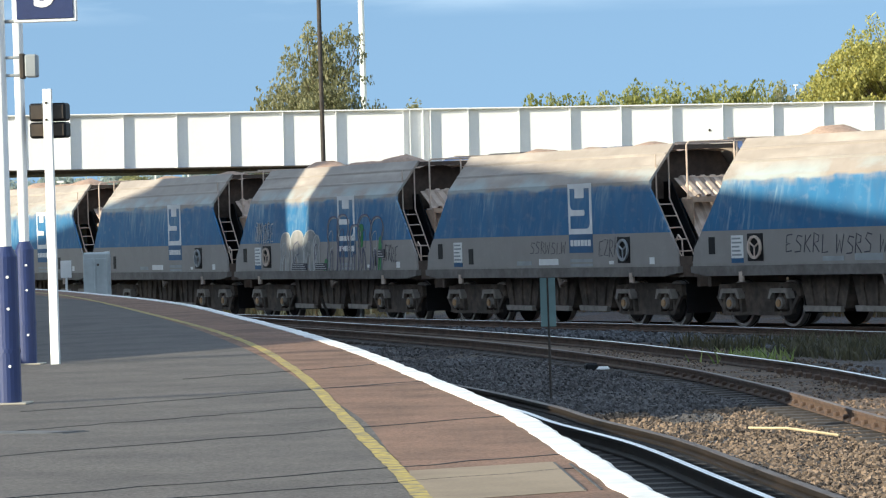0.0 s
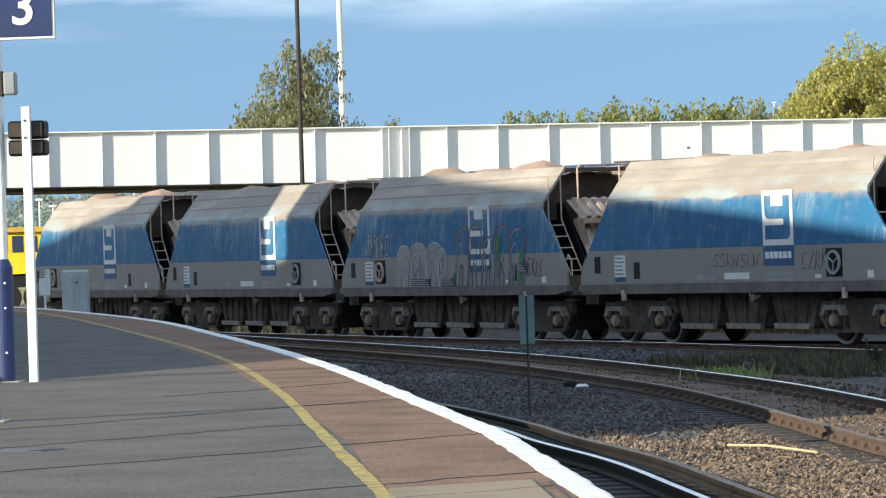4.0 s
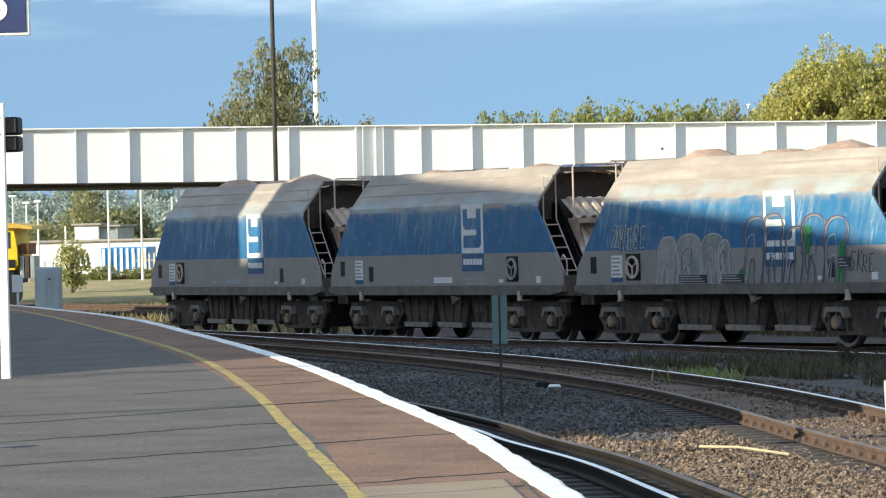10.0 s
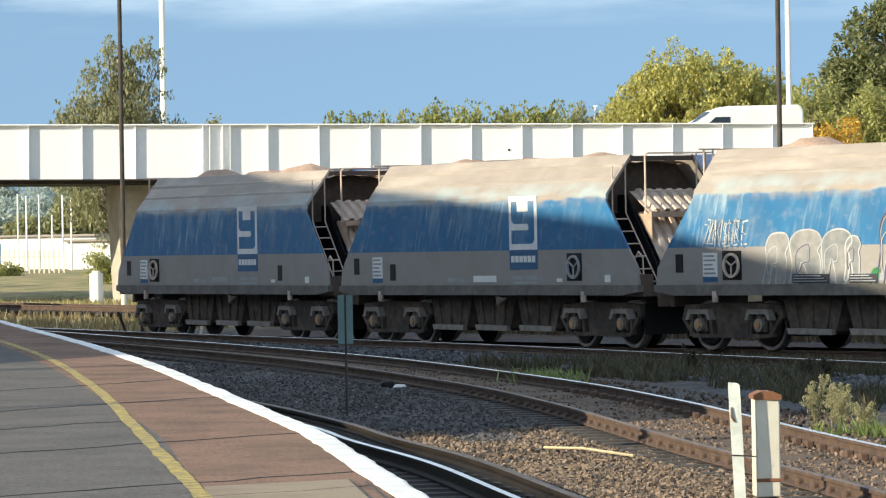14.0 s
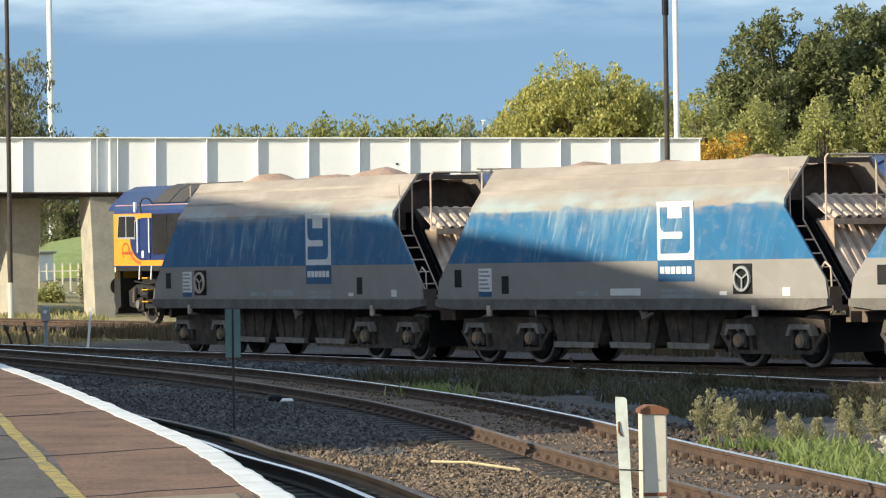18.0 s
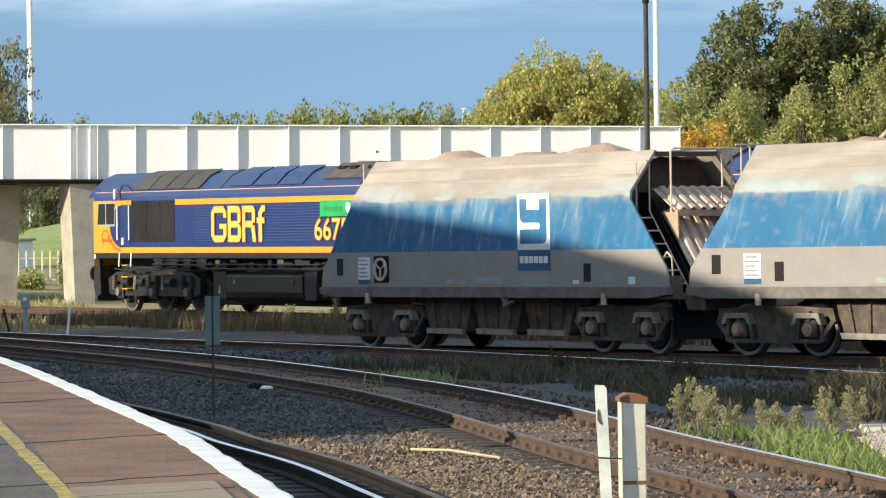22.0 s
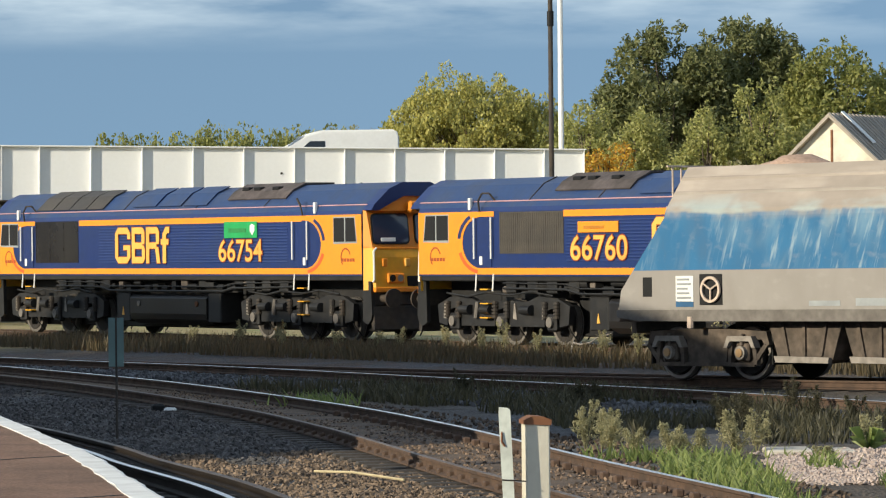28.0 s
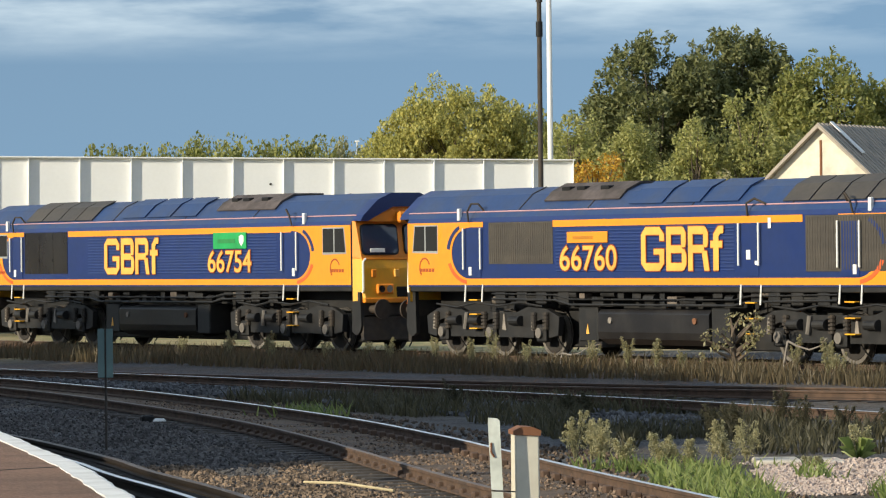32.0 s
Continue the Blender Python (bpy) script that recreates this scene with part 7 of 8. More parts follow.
# ---- barn behind the locomotives ----
barn = tagged(new("barn"), "cream rendered barn with a grey corrugated roof", "barn")
barn.matrix_basis = pose(16.1, 180, 0, 0, 0, -28)
bm = bmesh.new()
prism(bm, [(-2.3, -0.4), (2.3, -0.4), (2.3, 5.5), (0, 7.6), (-2.3, 5.5)], "y", 0.0, 9.0)
part("wall", bm, render_wall, barn, "cream rendered gable wall")
for s in (-1, 1):
    bm = bmesh.new()
    prism(bm, [(0, 7.62), (s * 2.75, 5.12), (s * 2.75, 5.24), (0, 7.78)], "y", -0.35, 9.2)
    rf = part("roof", bm, roof_sheet, barn, "grey corrugated roof")
    for k in range(22):
        bm = bmesh.new()
        y = -0.3 + 0.43 * k
        prism(bm, [(0, 7.78), (s * 2.75, 5.24), (s * 2.75, 5.3), (0, 7.84)], "y", y, y + 0.2)
        part("ridge_sheet", bm, roof_sheet, rf)
bm = bmesh.new()
prism(bm, [(0.05, 7.86), (1.5, 6.52), (1.5, 6.58), (0.05, 7.92)], "y", 0.9, 1.25)
part("roof_light", bm, white_paint, barn, "pale translucent strip")
bm = bmesh.new()
soft_box(bm, -0.05, -0.04, 5.3, 0.05, 0.02, 7.1, 0.01)
part("down_pipe", bm, rust, barn)

# ---- the yard beyond the platform's end ----
def yard_building(x, y, w, d, h, label, mat):
    b = tagged(new("yard_building"), label, "building", "yard buildings")
    b.matrix_basis = Matrix.Translation((x, y, -0.4))
    bm = bmesh.new()
    soft_box(bm, 0, 0, 0, w, d, h, 0.03)
    part("wall", bm, mat, b)
    bm = bmesh.new()
    soft_box(bm, -0.15, -0.15, h, w + 0.15, d + 0.15, h + 0.12, 0.03)
    part("roof", bm, roof_sheet, b)
    for k in range(1 if w > 2 else 0):
        bm = bmesh.new()
        soft_box(bm, w - 1.0, -0.03, h * 0.4, w - 0.45, 0.02, h * 0.75, 0.01)
        part("window", bm, dark_glass, b)
    return b


yard_building(-41.5, 205, 13.0, 8, 2.45, "long low white yard building with a flat roof", white_paint)
yard_building(-40.25, 222, 1.3, 5, 3.3, "white upper block on a low yard building", white_paint)
yard_building(-38.95, 222.3, 1.0, 5, 3.2, "grey sided plant room on a low yard building", grey_paint)
yard_building(-29.2, 200, 4.0, 6, 2.2, "long low white yard building with a flat roof", white_paint)
cont = tagged(new("shipping_container"), "blue ribbed container with white painted lower panels", "container")
cont.matrix_basis = Matrix.Translation((-33.25, 190, -0.4))
bm = bmesh.new()
box(bm, 0, 0, 0, 2.15, 2.2, 2.2)
part("body", bm, container_blue, cont)
for k in range(8):
    bm = bmesh.new()
    soft_box(bm, 0.06 + 0.27 * k, -0.06, 0.75, 0.18 + 0.27 * k, 0.0, 2.15, 0.01)
    part("rib", bm, white_paint, cont, "pale rib")
for k in range(3):
    bm = bmesh.new()
    soft_box(bm, 0.05 + 0.7 * k, -0.07, 0.1, 0.55 + 0.7 * k, -0.01, 0.7, 0.02)
    part("panel", bm, white_paint if k % 2 else rust, cont)
mach = tagged(new("track_machine"), "yellow railway maintenance machine with a glazed cab", "track machine")
mach.matrix_basis = Matrix.Translation((-30.0, 131, -0.3))
bm = bmesh.new()
prism(bm, [(0, 1.62), (4.3, 1.62), (4.42, 1.8), (4.4, 2.3), (4.3, 2.95), (2.6, 2.95), (2.5, 2.3), (0, 2.3)], "y", 0, 2.4)
part("body", bm, machine_yellow, mach, "bright yellow cab and bonnet")
for x0, x1 in ((2.75, 3.25), (3.4, 3.75), (3.9, 4.2)):
    bm = bmesh.new()
    soft_box(bm, x0, -0.02, 2.3, x1, 0.02, 2.82, 0.01)
    part("window", bm, screen_glass, mach, "cab window reflecting the sky")
bm = bmesh.new()
prism(bm, [(2.45, 2.95), (2.6, 3.08), (4.2, 3.1), (4.9, 2.98), (4.95, 2.88), (4.5, 2.93)], "y", -0.15, 2.5)
part("roof", bm, material("machine_roof", (0.5, 0.33, 0.05), 0.6), mach, "yellow brown roof with a peak")
for x0, x1, z0, z1 in ((3.0, 3.3, 1.75, 1.85), (4.05, 4.35, 1.7, 1.95)):
    bm = bmesh.new()
    soft_box(bm, x0, -0.04, z0, x1, 0.0, z1, 0.01)
    part("marker_panel", bm, black, mach)
bm = bmesh.new()
soft_box(bm, 0, 0.1, 1.2, 4.3, 2.3, 1.62, 0.02)
part("chassis", bm, black, mach)
for x in (0.8, 1.9, 3.2, 4.1):
    bm = bmesh.new()
    disc(bm, (x, 0.15, 0.88), "y", 0.42, 0.12, 18)
    part("wheel", bm, black, mach)
for x in (0.8, 3.65):
    bm = bmesh.new()
    soft_box(bm, x - 0.9, 0.3, -0.05, x + 0.9, 2.1, 0.5, 0.03)
    part("bogie", bm, black, mach)
bm = bmesh.new()
soft_box(bm, 4.45, 0.2, 2.1, 4.75, 1.4, 2.45, 0.02)
part("box", bm, rust, mach, "rust red box")
for k in range(3):
    bm = bmesh.new()
    soft_box(bm, 4.46 + 0.17 * k, 0.1, 1.35, 4.6 + 0.17 * k, 0.9, 2.05, 0.02)
    part("hose_reel", bm, grey_paint if k != 1 else dark_steel, mach, "grey steel drum")
rel = tagged(new("relay_cabinet"), "grey-green steel relay cabinet beyond the platform", "cabinet")
rel.matrix_basis = Matrix.Translation((-19.33, 101, -0.35))
bm = bmesh.new()
soft_box(bm, 0, 0, 0, 0.6, 0.5, 1.95, 0.04)
part("body", bm, material("cabinet_green", (0.5, 0.55, 0.55), 0.6, vary=0.08), rel)
for x in (0.03, 0.33):
    bm = bmesh.new()
    soft_box(bm, x, -0.02, 0.1, x + 0.26, 0.0, 1.8, 0.01)
    part("door", bm, bpy.data.materials["cabinet_green"], rel)
bm = bmesh.new()
disc(bm, (0.38, -0.03, 1.65), "y", 0.03, 0.03, 8)
part("lock", bm, dark_steel, rel)
for x, y, w, h, z in ((-19.78, 101.2, 0.27, 0.42, 1.35), (-18.35, 101.5, 0.2, 0.35, 0.35)):
    n = tagged(new("notice_board"), "small white notice on a short post", "sign", "small notices")
    n.matrix_basis = Matrix.Translation((x, y, -0.35))
    bm = bmesh.new()
    rod(bm, (0, 0, 0), (0, 0, z + 0.2), 0.03, 8)
    part("post", bm, white_paint, n)
    bm = bmesh.new()
    soft_box(bm, -w / 2, -0.03, z, w / 2, -0.01, z + h, 0.01)
    part("board", bm, white_paint, n)
# palisade fences
def fence(x0, y0, x1, y1, h, mat, label, step=0.3):
    f = tagged(new("fence"), label, "fence", "yard fences")
    bm = bmesh.new()
    prism(bm, [(-0.035, -0.5), (0.035, -0.5), (0.035, h - 0.08), (0, h), (-0.035, h - 0.08)], "y", -0.012, 0.012)
    pale = mesh("pale", bm, mat)
    n = int(math.hypot(x1 - x0, y1 - y0) / step)
    turn = math.atan2(y1 - y0, x1 - x0)
    for k in range(n + 1):
        o = new("pale", pale)
        o.parent = f
        o.matrix_basis = Matrix.Translation((x0 + (x1 - x0) * k / n, y0 + (y1 - y0) * k / n, 0)) @ Matrix.Rotation(turn, 4, "Z")
    for z in (0.25, h - 0.35):
        bm = bmesh.new()
        rod(bm, (x0, y0 + 0.03, z), (x1, y1 + 0.03, z), 0.025, 6)
        part("rail", bm, mat, f)


fence(-31.4, 188, -27.6, 188, 1.55, box_cream, "pale steel palisade fence in the yard", 0.22)
fence(-36.6, 186, -33.6, 186, 1.3, grey_paint, "grey steel palisade fence in the yard", 0.35)
fence(-23.2, 174, -19.6, 174, 1.5, box_cream, "pale wooden paling fence behind the bridge")
# grassy bank seen under the bridge
bm = bmesh.new()
base = [bm.verts.new(c) for c in ((-29.5, 0, -0.6), (-19, 0, -0.6), (-29.5, 0, 0.9), (-19, 0, 1.6), (-29.5, 14, 2.2), (-19, 14, 4.0), (-29.5, 40, 2.3), (-19, 40, 4.1), (-29.5, 40, -0.6), (-19, 40, -0.6))]
for a, b, c, d in ((0, 1, 3, 2), (2, 3, 5, 4), (4, 5, 7, 6), (6, 7, 9, 8), (8, 9, 1, 0)):
    bm.faces.new((base[a], base[b], base[c], base[d]))
for side in ((0, 2, 4, 6, 8), (9, 7, 5, 3, 1)):
    bm.faces.new([base[k] for k in side])
thing("grass_bank", bm, material("bank_grass", (0.2, 0.26, 0.08), 0.95, vary=0.25, grain=2, second=(0.3, 0.3, 0.12)), "smooth green bank behind the bridge", "bank", kind="structure", m=Matrix.Translation((0, 218, 0)))

# ---- vans on the bridge ----
def make_van(label):
    """x runs forward; the origin is on the road below the middle of the van."""
    v = tagged(new("van"), label, "van", "vans on the bridge")
    bm = bmesh.new()
    prism(bm, [(2.3, 0.3), (2.35, 0.75), (2.2, 0.95), (1.6, 1.08), (1.05, 1.52), (0.5, 1.68), (-2.2, 1.7), (-2.35, 1.5), (-2.35, 0.3)], "y", -0.9, 0.9)
    bmesh.ops.bevel(bm, geom=bm.edges[:], offset=0.06, segments=2, affect="EDGES")
    part("body", bm, white_paint, v, "white van body")
    for s in (-1, 1):
        bm = bmesh.new()
        decal(bm, [(1.3, 0.98), (0.95, 1.28), (0.4, 1.28), (0.4, 0.95)], s * 0.905)
        part("side_window", bm, dark_glass, v)
        for x in (1.35, -1.35):
            bm = bmesh.new()
            disc(bm, (x, s * 0.8, 0.32), "y", 0.32, 0.2, 18)
            wh = part("wheel", bm, black, v)
            bm = bmesh.new()
            disc(bm, (x, s * 0.91, 0.32), "y", 0.18, 0.02, 14)
            part("hub_cap", bm, grey_paint, wh)
    bm = bmesh.new()
    q = [bm.verts.new(c) for c in ((1.6, -0.72, 1.12), (1.6, 0.72, 1.12), (1.12, 0.68, 1.5), (1.12, -0.68, 1.5))]
    bm.faces.new(q)
    bmesh.ops.solidify(bm, geom=bm.faces[:], thickness=-0.02)
    part("windscreen", bm, dark_glass, v)
    return v


van_1 = make_van("white panel van crossing the road bridge")
van_2 = make_van("white high-roofed van crossing the road bridge")


def on_road(d):
    """A pose d metres along the road from the bridge's joint; past the bridge's end the road bends away."""
    z = 5.06
    if d <= 22:
        p, w = BR_J + Vector((0.984, 0.18, 0)) * d, Vector((0.984, 0.18, 0))
    else:
        e = d - 22
        a0, a1 = math.atan2(0.18, 0.984), math.atan2(1.0, 1.0)
        bend = 10.0
        f = min(1, e / bend)
        a = a0 + (a1 - a0) * f
        p = BR_J + Vector((0.984, 0.18, 0)) * 22
        n = 12
        for k in range(n):
            h = a0 + (a1 - a0) * min(1, (k + 0.5) / n * e / bend)
            p = p + Vector((math.cos(h), math.sin(h), 0)) * e / n
        w = Vector((math.cos(a), math.sin(a), 0))
    side = Vector((-w.y, w.x, 0))
    m = Matrix((-w, -side, Vector((0, 0, 1)))).transposed().to_4x4()
    m.translation = p + side * 3.2 + Vector((0, 0, z - 0.0115 * min(d, 22) - 0.14 * min(max(0, d - 22.5), 30)))
    return m


# road embankments at the bridge's ends
for lo_d, hi_d in ((22.3, 270.0), (-150.0, -26.1)):
    bm = bmesh.new()
    line = [on_road(lo_d + (hi_d - lo_d) * k / 30).translation for k in range(31)]
    sweep(bm, line, [(-3.2, -0.005), (3.2, -0.005), (4.5, -5.8), (-4.5, -5.8)])
    thing("road", bm, asphalt, "asphalt road on an earth bank leading to the bridge", "road", kind="structure")

# ---- stones, weeds and grass ----
def stone_field(name, label, places, size, mat, seed):
    """Small angular stones, each a bent box, joined."""
    rng = np.random.default_rng(seed)
    base = np.array([(x, y, z) for x in (-1, 1) for y in (-1, 1) for z in (-1, 1)], float)
    faces = ((0, 1, 3, 2), (4, 6, 7, 5), (0, 4, 5, 1), (2, 3, 7, 6), (0, 2, 6, 4), (1, 5, 7, 3))
    vs, fs = [], []
    for k, (x, y, z) in enumerate(places):
        s = size * rng.uniform(0.5, 1.3)
        q = Euler(rng.uniform(0, 6.28, 3)).to_matrix()
        b = (base * rng.uniform(0.55, 1.0, (8, 3)) * s * np.array((1, 0.8, 0.65))) @ np.array(q).T + np.array((x, y, z))
        i = len(vs)
        vs.extend(b.tolist())
        fs.extend(tuple(i + j for j in f) for f in faces)
    me = bpy.data.meshes.new(name)
    me.from_pydata(vs, [], fs)
    me.materials.append(mat)
    return tagged(new(name, me), label, "stones", kind="stuff")


def island_material(name, a, b2, rough=0.9):
    m = bpy.data.materials.new(name)
    m.use_nodes = True
    n, l = m.node_tree.nodes, m.node_tree.links
    b = n["Principled BSDF"]
    g, x = n.new("ShaderNodeNewGeometry"), n.new("ShaderNodeMix")
    x.data_type = "RGBA"
    x.inputs["A"].default_value, x.inputs["B"].default_value = (*a, 1), (*b2, 1)
    l.new(g.outputs["Random Per Island"], x.inputs["Factor"])
    l.new(x.outputs["Result"], b.inputs["Base Color"])
    b.inputs["Roughness"].default_value = rough
    return m


rng = np.random.default_rng(17)
A_F = np.array([(p.x, p.y) for p in a_far])
B_N = np.array([(p.x, p.y) for p in b_near])
B_F = np.array([(p.x, p.y) for p in b_far])


def x_at(line, y):
    return np.interp(y, line[:, 1], line[:, 0])


spots = []
while len(spots) < 24000:
    y = 33 + 45 * rng.uniform() ** 1.7
    lo, hi = x_at(A_F, y) + 0.75, x_at(B_N, y) - 0.12
    if hi < lo:
        continue
    x = rng.uniform(lo, hi)
    spots.append((x, y, -0.2 + 0.02 * rng.uniform() + 0.035 * noise.noise(Vector((x * 0.3, y * 0.3, 0)))))
# stones farther off get a bluish grey that paints the shade over them
far_off = [p for p in spots if p[1] > 50.0 + 3.0 * noise.noise(Vector((p[0] * 0.5, p[1] * 0.3, 1)))]
near_by = set(spots) - set(far_off)
stone_field("ballast_stones", "broken stone between the lines, coloured blue grey for shade", far_off, 0.03, island_material("stone_shaded", (0.033, 0.031, 0.032), (0.135, 0.127, 0.126)), 9)
stone_field("ballast_stones", "brown and grey broken stone between the lines", sorted(near_by), 0.027, island_material("stone_mix", (0.036, 0.026, 0.019), (0.265, 0.19, 0.132)), 4)
spots = []
while len(spots) < 7000:
    y = 33 + 45 * rng.uniform() ** 1.5
    if rng.uniform() < 0.6:
        x = rng.uniform(x_at(B_N, y) + 0.12, x_at(B_F, y) - 0.12)
    else:
        x = x_at(B_F, y) + 0.15 + 1.6 * rng.uniform()
    spots.append((x, y, -0.2 + 0.02 * rng.uniform() + 0.035 * noise.noise(Vector((x * 0.3, y * 0.3, 0)))))
stone_field("ballast_stones", "dark stained broken stone along the middle line", spots, 0.032, island_material("stone_dark", (0.026, 0.019, 0.014), (0.17, 0.12, 0.085)), 5)
spots = []
for k in range(5200):
    y = 33 + 40 * rng.uniform() ** 1.4
    f = rng.uniform(0.06, 0.94)
    x = x_at(B_N, y) * (1 - f) + x_at(B_F, y) * f
    if noise.noise(Vector((x * 1.1, y * 0.7, 5))) > -0.2:
        spots.append((x, y, -0.155 + 0.02 * rng.uniform()))
stone_field("ballast_stones", "brown chips strewn over the dirt between the rails", spots, 0.022, island_material("stone_brown", (0.03, 0.022, 0.017), (0.26, 0.18, 0.125)), 12)
spots = []
for k in range(14000):
    u, v = rng.uniform(), rng.uniform()
    x, y = 3.5 + 3.2 * u, 41.0 + 9.5 * v
    if y < 43.6 or x < 3.35 + 0.07 * abs(y - 46.5) + 0.4 * noise.noise(Vector((y * 0.6, 0, 0))):
        continue
    spots.append((x, y, -0.2 + 0.05 * rng.uniform() * min(1, (x - 3.4))))
stone_field("gravel_heap", "pale pinkish gravel spread beside the track", spots, 0.022, island_material("stone_pale", (0.33, 0.26, 0.23), (0.52, 0.43, 0.385)), 6)
spots = []
for k in range(5200):
    y = 62 + 40 * rng.uniform()
    x = rng.uniform(-1.3, 1.5) + np.interp(y, [62, 74, 90, 102], [3.0, -1.2, -8.4, -14.5])
    spots.append((x, y, -0.19 + 0.03 * rng.uniform()))
stone_field("ballast_stones", "blue grey broken stone beside the goods line", spots, 0.045, island_material("stone_grey", (0.045, 0.046, 0.05), (0.15, 0.153, 0.165)), 8)


def blades(name, label, places, height, width, mat, seed, lean=0.25):
    """Grass as thin tapering blades."""
    rng = np.random.default_rng(seed)
    vs, fs = [], []
    for x, y, z in places:
        h, w = height * rng.uniform(0.45, 1.2), width * rng.uniform(0.7, 1.3)
        a = rng.uniform(0, 6.28)
        dx, dy = math.cos(a) * w, math.sin(a) * w
        lx, ly = lean * h * rng.normal(), lean * h * rng.normal()
        i = len(vs)
        vs += [(x - dx, y - dy, z), (x + dx, y + dy, z), (x + dx * 0.7 + lx * 0.4, y + dy * 0.7 + ly * 0.4, z + h * 0.55), (x - dx * 0.7 + lx * 0.4, y - dy * 0.7 + ly * 0.4, z + h * 0.55), (x + lx, y + ly, z + h)]
        fs += [(i, i + 1, i + 2, i + 3), (i + 3, i + 2, i + 4)]
    me = bpy.data.meshes.new(name)
    me.from_pydata(vs, [], fs)
    me.materials.append(mat)
    return tagged(new(name, me), label, "grass", kind="stuff")


# dry grass along the siding, shade put into its brown
spots = []
for k in range(15000):
    d = rng.uniform(-14, 34)
    off = rng.uniform(0.3, 4.6)
    if noise.noise(Vector((d * 0.35, off * 0.5, 2))) < -0.25:
        continue
    p = LOCO_EDGE + LOCO_DIR * d - LOCO_SIDE * off
    spots.append((p.x, p.y, -0.22))
blades("dry_grass", "tall dry grass along the siding, colour darkened for shade", spots, 0.4, 0.018, grass_dry_shaded, 31)
spots = []
for k in range(11000):
    y = rng.uniform(52.5, 76)
    x = np.interp(y, [52, 62, 76], [4.6, 3.6, -1.5]) + rng.uniform(-2.6, 2.6)
    if noise.noise(Vector((x * 0.5, y * 0.3, 5))) < -0.12 or x < x_at(B_F, y) + 0.7:
        continue
    spots.append((x, y, -0.22))
blades("weeds", "low brownish weeds between the lines, darkened for shade", spots, 0.26, 0.018, weed_shade_brown, 32, 0.4)
spots = []
for k in range(5200):
    y = rng.uniform(36, 49.5)
    x = x_at(B_F, y) + 0.55 + rng.uniform(0, 1.0) * (1.5 + 0.02 * y)
    if noise.noise(Vector((x * 0.9, y * 0.5, 7))) < 0.06 - 0.012 * (48 - y):
        continue
    spots.append((x, y, -0.22))
blades("grass", "fresh green grass beside the middle line", spots, 0.22, 0.016, grass_green, 33, 0.5)
bm = bmesh.new()
soft_box(bm, 3.66, 49.7, -0.24, 4.2, 50.65, -0.13, 0.02)
soft_box(bm, 4.22, 49.6, -0.24, 4.7, 50.55, -0.14, 0.02)
thing("concrete_slab", bm, material("pale_concrete", (0.55, 0.5, 0.43), 0.85, vary=0.12), "pale flat concrete slab lying beside the gravel", "slab")
spots = []
for k in range(7000):
    y = 108 + 45 * rng.uniform()
    x = -0.19 * y + rng.uniform(-8, 9)
    spots.append((x, y, -0.4))
blades("dry_grass", "sunlit yellow grass beyond the lines", spots, 0.3, 0.03, leaf_material("grass_straw", (0.2, 0.15, 0.07), (0.34, 0.27, 0.13)), 34)
spots = []
for k in range(5000):
    y = 138 + 26 * rng.uniform()
    x = -0.165 * y + rng.uniform(-9, 8)
    spots.append((x, y, -0.4))
blades("grass", "bright green grass in the yard", spots, 0.28, 0.045, leaf_material("grass_yard", (0.24, 0.24, 0.09), (0.46, 0.4, 0.18)), 35)
spots = [(3.0 + 0.35 * rng.normal() - 5.2, 66.3 + 0.5 * rng.normal(), -0.2) for k in range(220)]
blades("grass", "green tuft of grass in the ballast", spots, 0.25, 0.016, grass_green, 36, 0.5)


def weed(x, y, h, seed, group="tall weeds beside the track", leaf_mat=weed_leaf):
    """A flowering weed: several leaning stems with fluffy heads."""
    rng = np.random.default_rng(seed)
    w = tagged(new("weed_plant"), "tall flowering weed with fluffy olive heads", "weed", group)
    w.matrix_basis = Matrix.Translation((x, y, -0.22))
    n = 5
    for k in range(n):
        a = rng.uniform(0, 6.28)
        sp = 0.13 * (0.3 + rng.uniform())
        top = Vector((math.cos(a) * sp, math.sin(a) * sp, h * rng.uniform(0.7, 1.0)))
        bm = bmesh.new()
        rod(bm, (0, 0, 0), top, 0.008, 5, 0.004)
        part("stem", bm, leaf_mat, w)
        clumps = []
        for f in (0.3, 0.4, 0.5, 0.58, 0.66, 0.73, 0.8, 0.86, 0.91, 0.95, 0.98, 1.0):
            spread = 0.1 * (1.05 - f) / 0.7 + 0.012 if f > 0.5 else 0.03 + 0.05 * f
            for q in range(2):
                clumps.append(((top.x * f + spread * rng.normal() * 0.6, top.y * f + spread * rng.normal() * 0.6, top.z * f), 0.018 + 0.3 * spread))
        vs, fs = leaf_cloud(rng, clumps, 16000, 0.013, 0.0)
        me = bpy.data.meshes.new("head")
        me.from_pydata(vs, [], fs)
        me.materials.append(leaf_mat)
        o = tagged(new("head", me), kind="stuff")
        o.parent = w


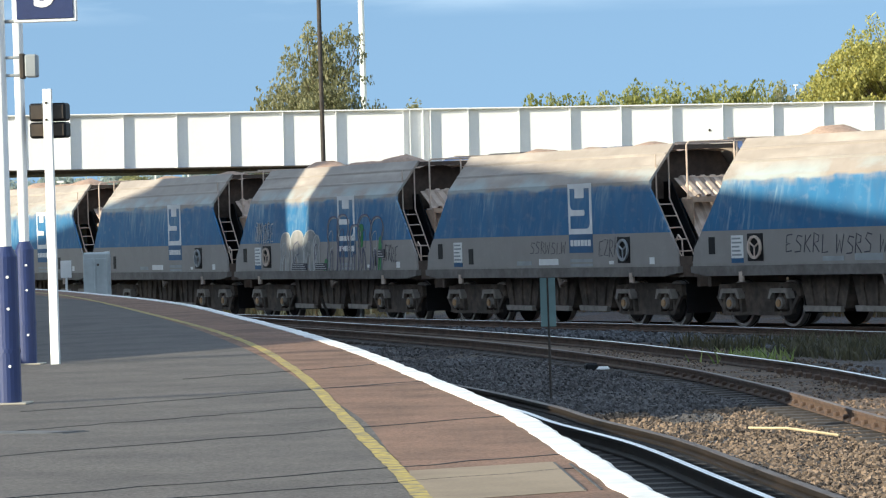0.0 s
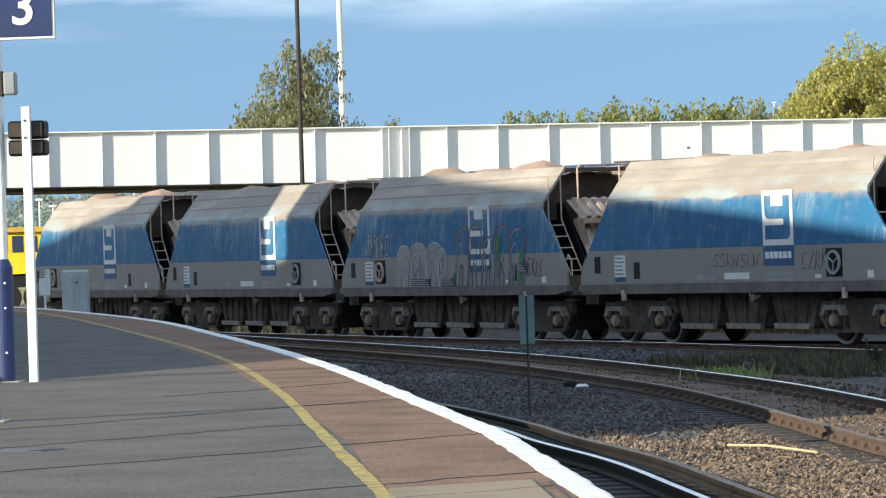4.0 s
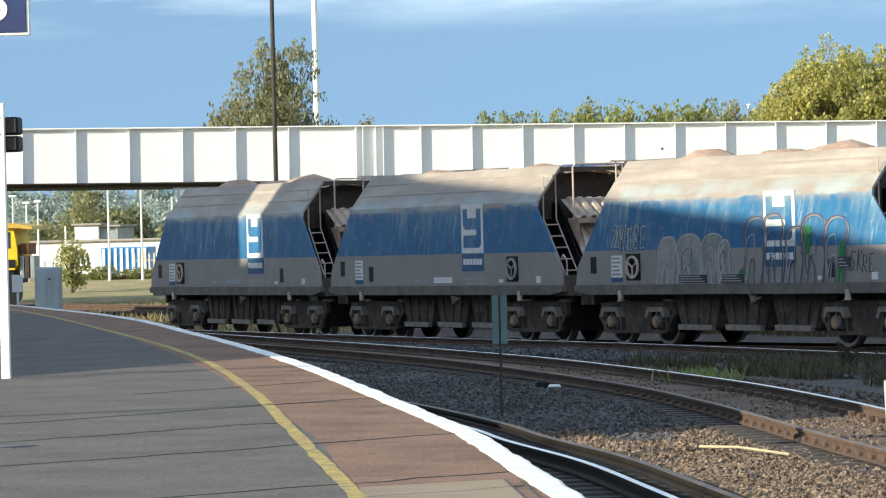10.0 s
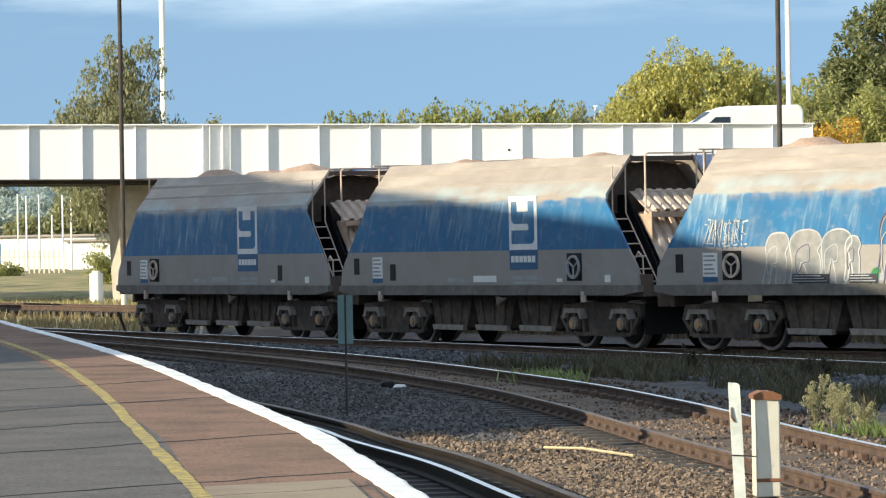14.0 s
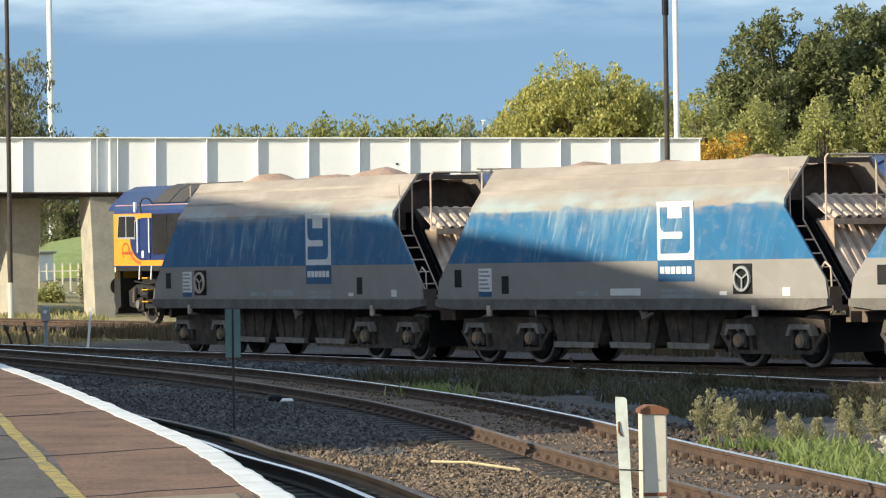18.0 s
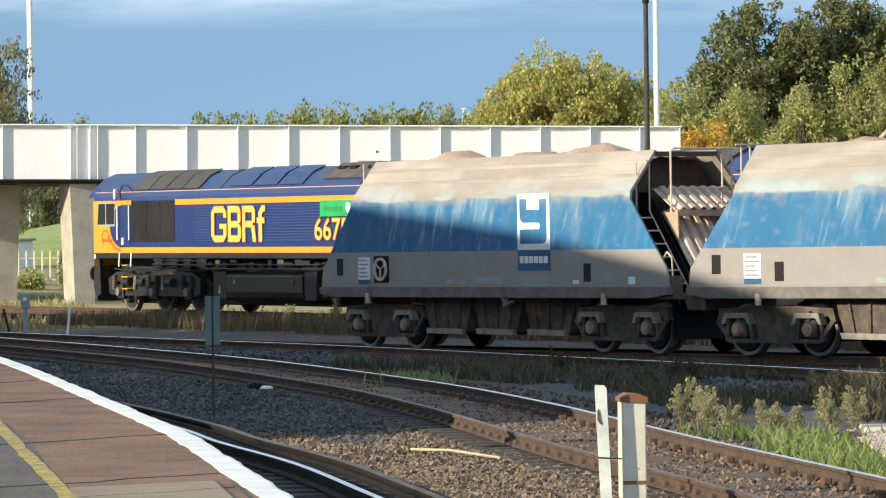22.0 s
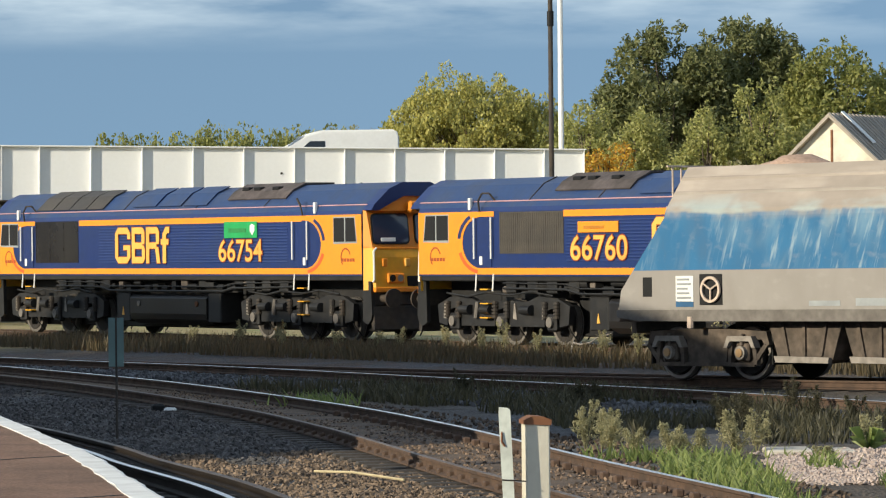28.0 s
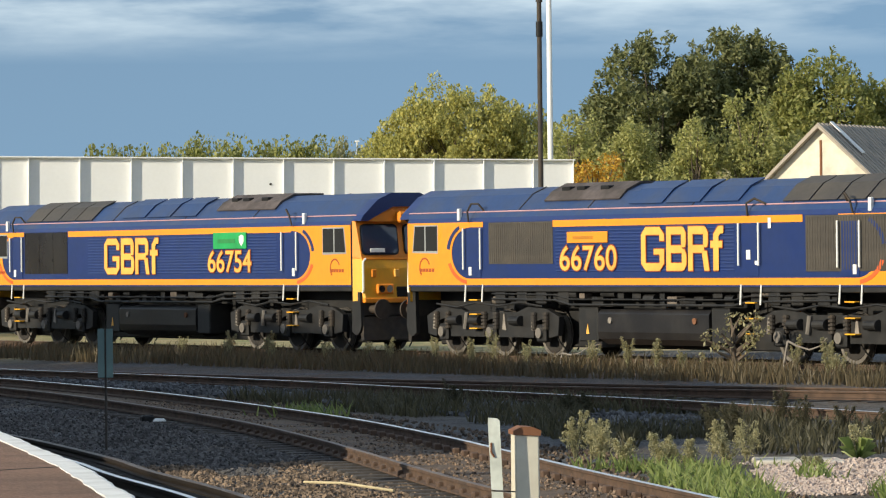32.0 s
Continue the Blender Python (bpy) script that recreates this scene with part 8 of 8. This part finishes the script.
for k, (x, y, h) in enumerate(((1.58, 51.7, 0.68), (1.75, 50.9, 0.6), (1.82, 50.3, 0.55), (2.1, 49.5, 0.42), (2.5, 48.8, 0.52), (2.78, 48.8, 0.4), (3.22, 51.3, 0.5), (3.3, 49.9, 0.42), (3.6, 50.6, 0.55), (4.98, 51.0, 0.48), (2.65, 50.0, 0.35), (4.3, 49.0, 0.2), (1.95, 52.5, 0.4))):
    weed(x, y, h, 200 + k)
for k in range(26):
    rng2 = np.random.default_rng(300 + k)
    d = -6 + 1.5 * k + rng2.uniform(-0.6, 0.6)
    p = LOCO_EDGE + LOCO_DIR * d - LOCO_SIDE * rng2.uniform(0.4, 2.4)
    weed(p.x, p.y, rng2.uniform(0.45, 0.85), 330 + k, "weeds along the siding")
for k in range(13):
    rng2 = np.random.default_rng(400 + k)
    y = rng2.uniform(54, 72)
    x = np.interp(y, [54, 62, 72], [5.0, 3.6, 0.3]) + rng2.uniform(-1.5, 1.8)
    weed(x, y, rng2.uniform(0.35, 0.6), 430 + k, "weeds between the lines", weed_shade_brown)
# blade-leaved plant by the gravel
bm = bmesh.new()
for k in range(26):
    a, h = 2.4 * k, 0.2 + 0.1 * math.sin(k * 7.1)
    q = [bm.verts.new(c) for c in ((-0.012 * math.sin(a), 0.012 * math.cos(a), 0), (0.012 * math.sin(a), -0.012 * math.cos(a), 0), (0.11 * math.cos(a) + 0.01 * math.sin(a), 0.11 * math.sin(a) - 0.01 * math.cos(a), h), (0.24 * math.cos(a), 0.24 * math.sin(a), h * 0.95))]
    bm.faces.new(q)
thing("leafy_plant", bm, grass_green, "rosette of bright green sword-shaped leaves", "plant", m=Matrix.Translation((4.95, 50.8, -0.2)))
# pale fallen branches by the siding
for pts in (((2.5, 92.9, -0.22), (2.6, 92.9, 0.16), (2.75, 92.8, 0.12), (2.95, 92.7, 0.16), (3.15, 92.7, 0.28), (3.42, 92.6, 0.36)), ((6.85, 86.0, -0.22), (6.98, 86.0, 0.52), (7.15, 85.9, 0.42), (7.4, 85.8, 0.34), (7.62, 85.7, 0.42), (7.75, 85.7, 0.58))):
    bm = bmesh.new()
    for k, (a, b) in enumerate(zip(pts, pts[1:])):
        rod(bm, a, b, 0.03 - 0.004 * k, 6, 0.026 - 0.004 * k)
    thing("fallen_branch", bm, bpy.data.materials["pale_dust"], "pale bare branch lying in the dry grass", "branch", "fallen branches")
# climbing shrub in front of the locomotive
pc = LOCO_EDGE + LOCO_DIR * 17.4 - LOCO_SIDE * 1.2
tree("small shrub with arching leafy branches by the locomotive", pc.x, pc.y, [(0.0, 0.75, 0.55, 0.7), (0.45, 0.95, 0.3, 0.65), (-0.5, 0.6, 0.4, 0.4)], weed_leaf, 97, 0.16, 34, 700, 0.05, ground_z=-0.25)


# ---- what moves ----
def motions():
    for van, at, pace, lead in ((van_1, 14.0, 8.05, 20.0), (van_2, 28.0, 8.37, 13.4)):
        walk(van, [(0.5 * i, on_road(lead - pace * (0.5 * i - at))) for i in range(65)])
    for k, w in enumerate(WAGONS):
        walk(w, [(t, on_goods_line(travel(t) + GAP * k)) for t in range(33)])
        turns = [(round(0.3 * i, 1) if i < 107 else 32.0) for i in range(108)]
        for ob in w.children_recursive:
            if ob.name.startswith("wheelset"):
                base = ob.matrix_basis.copy()
                walk(ob, [(t, base @ Matrix.Rotation((travel(t) - travel(0.0)) / 0.46, 4, "Y")) for t in turns])


motions()
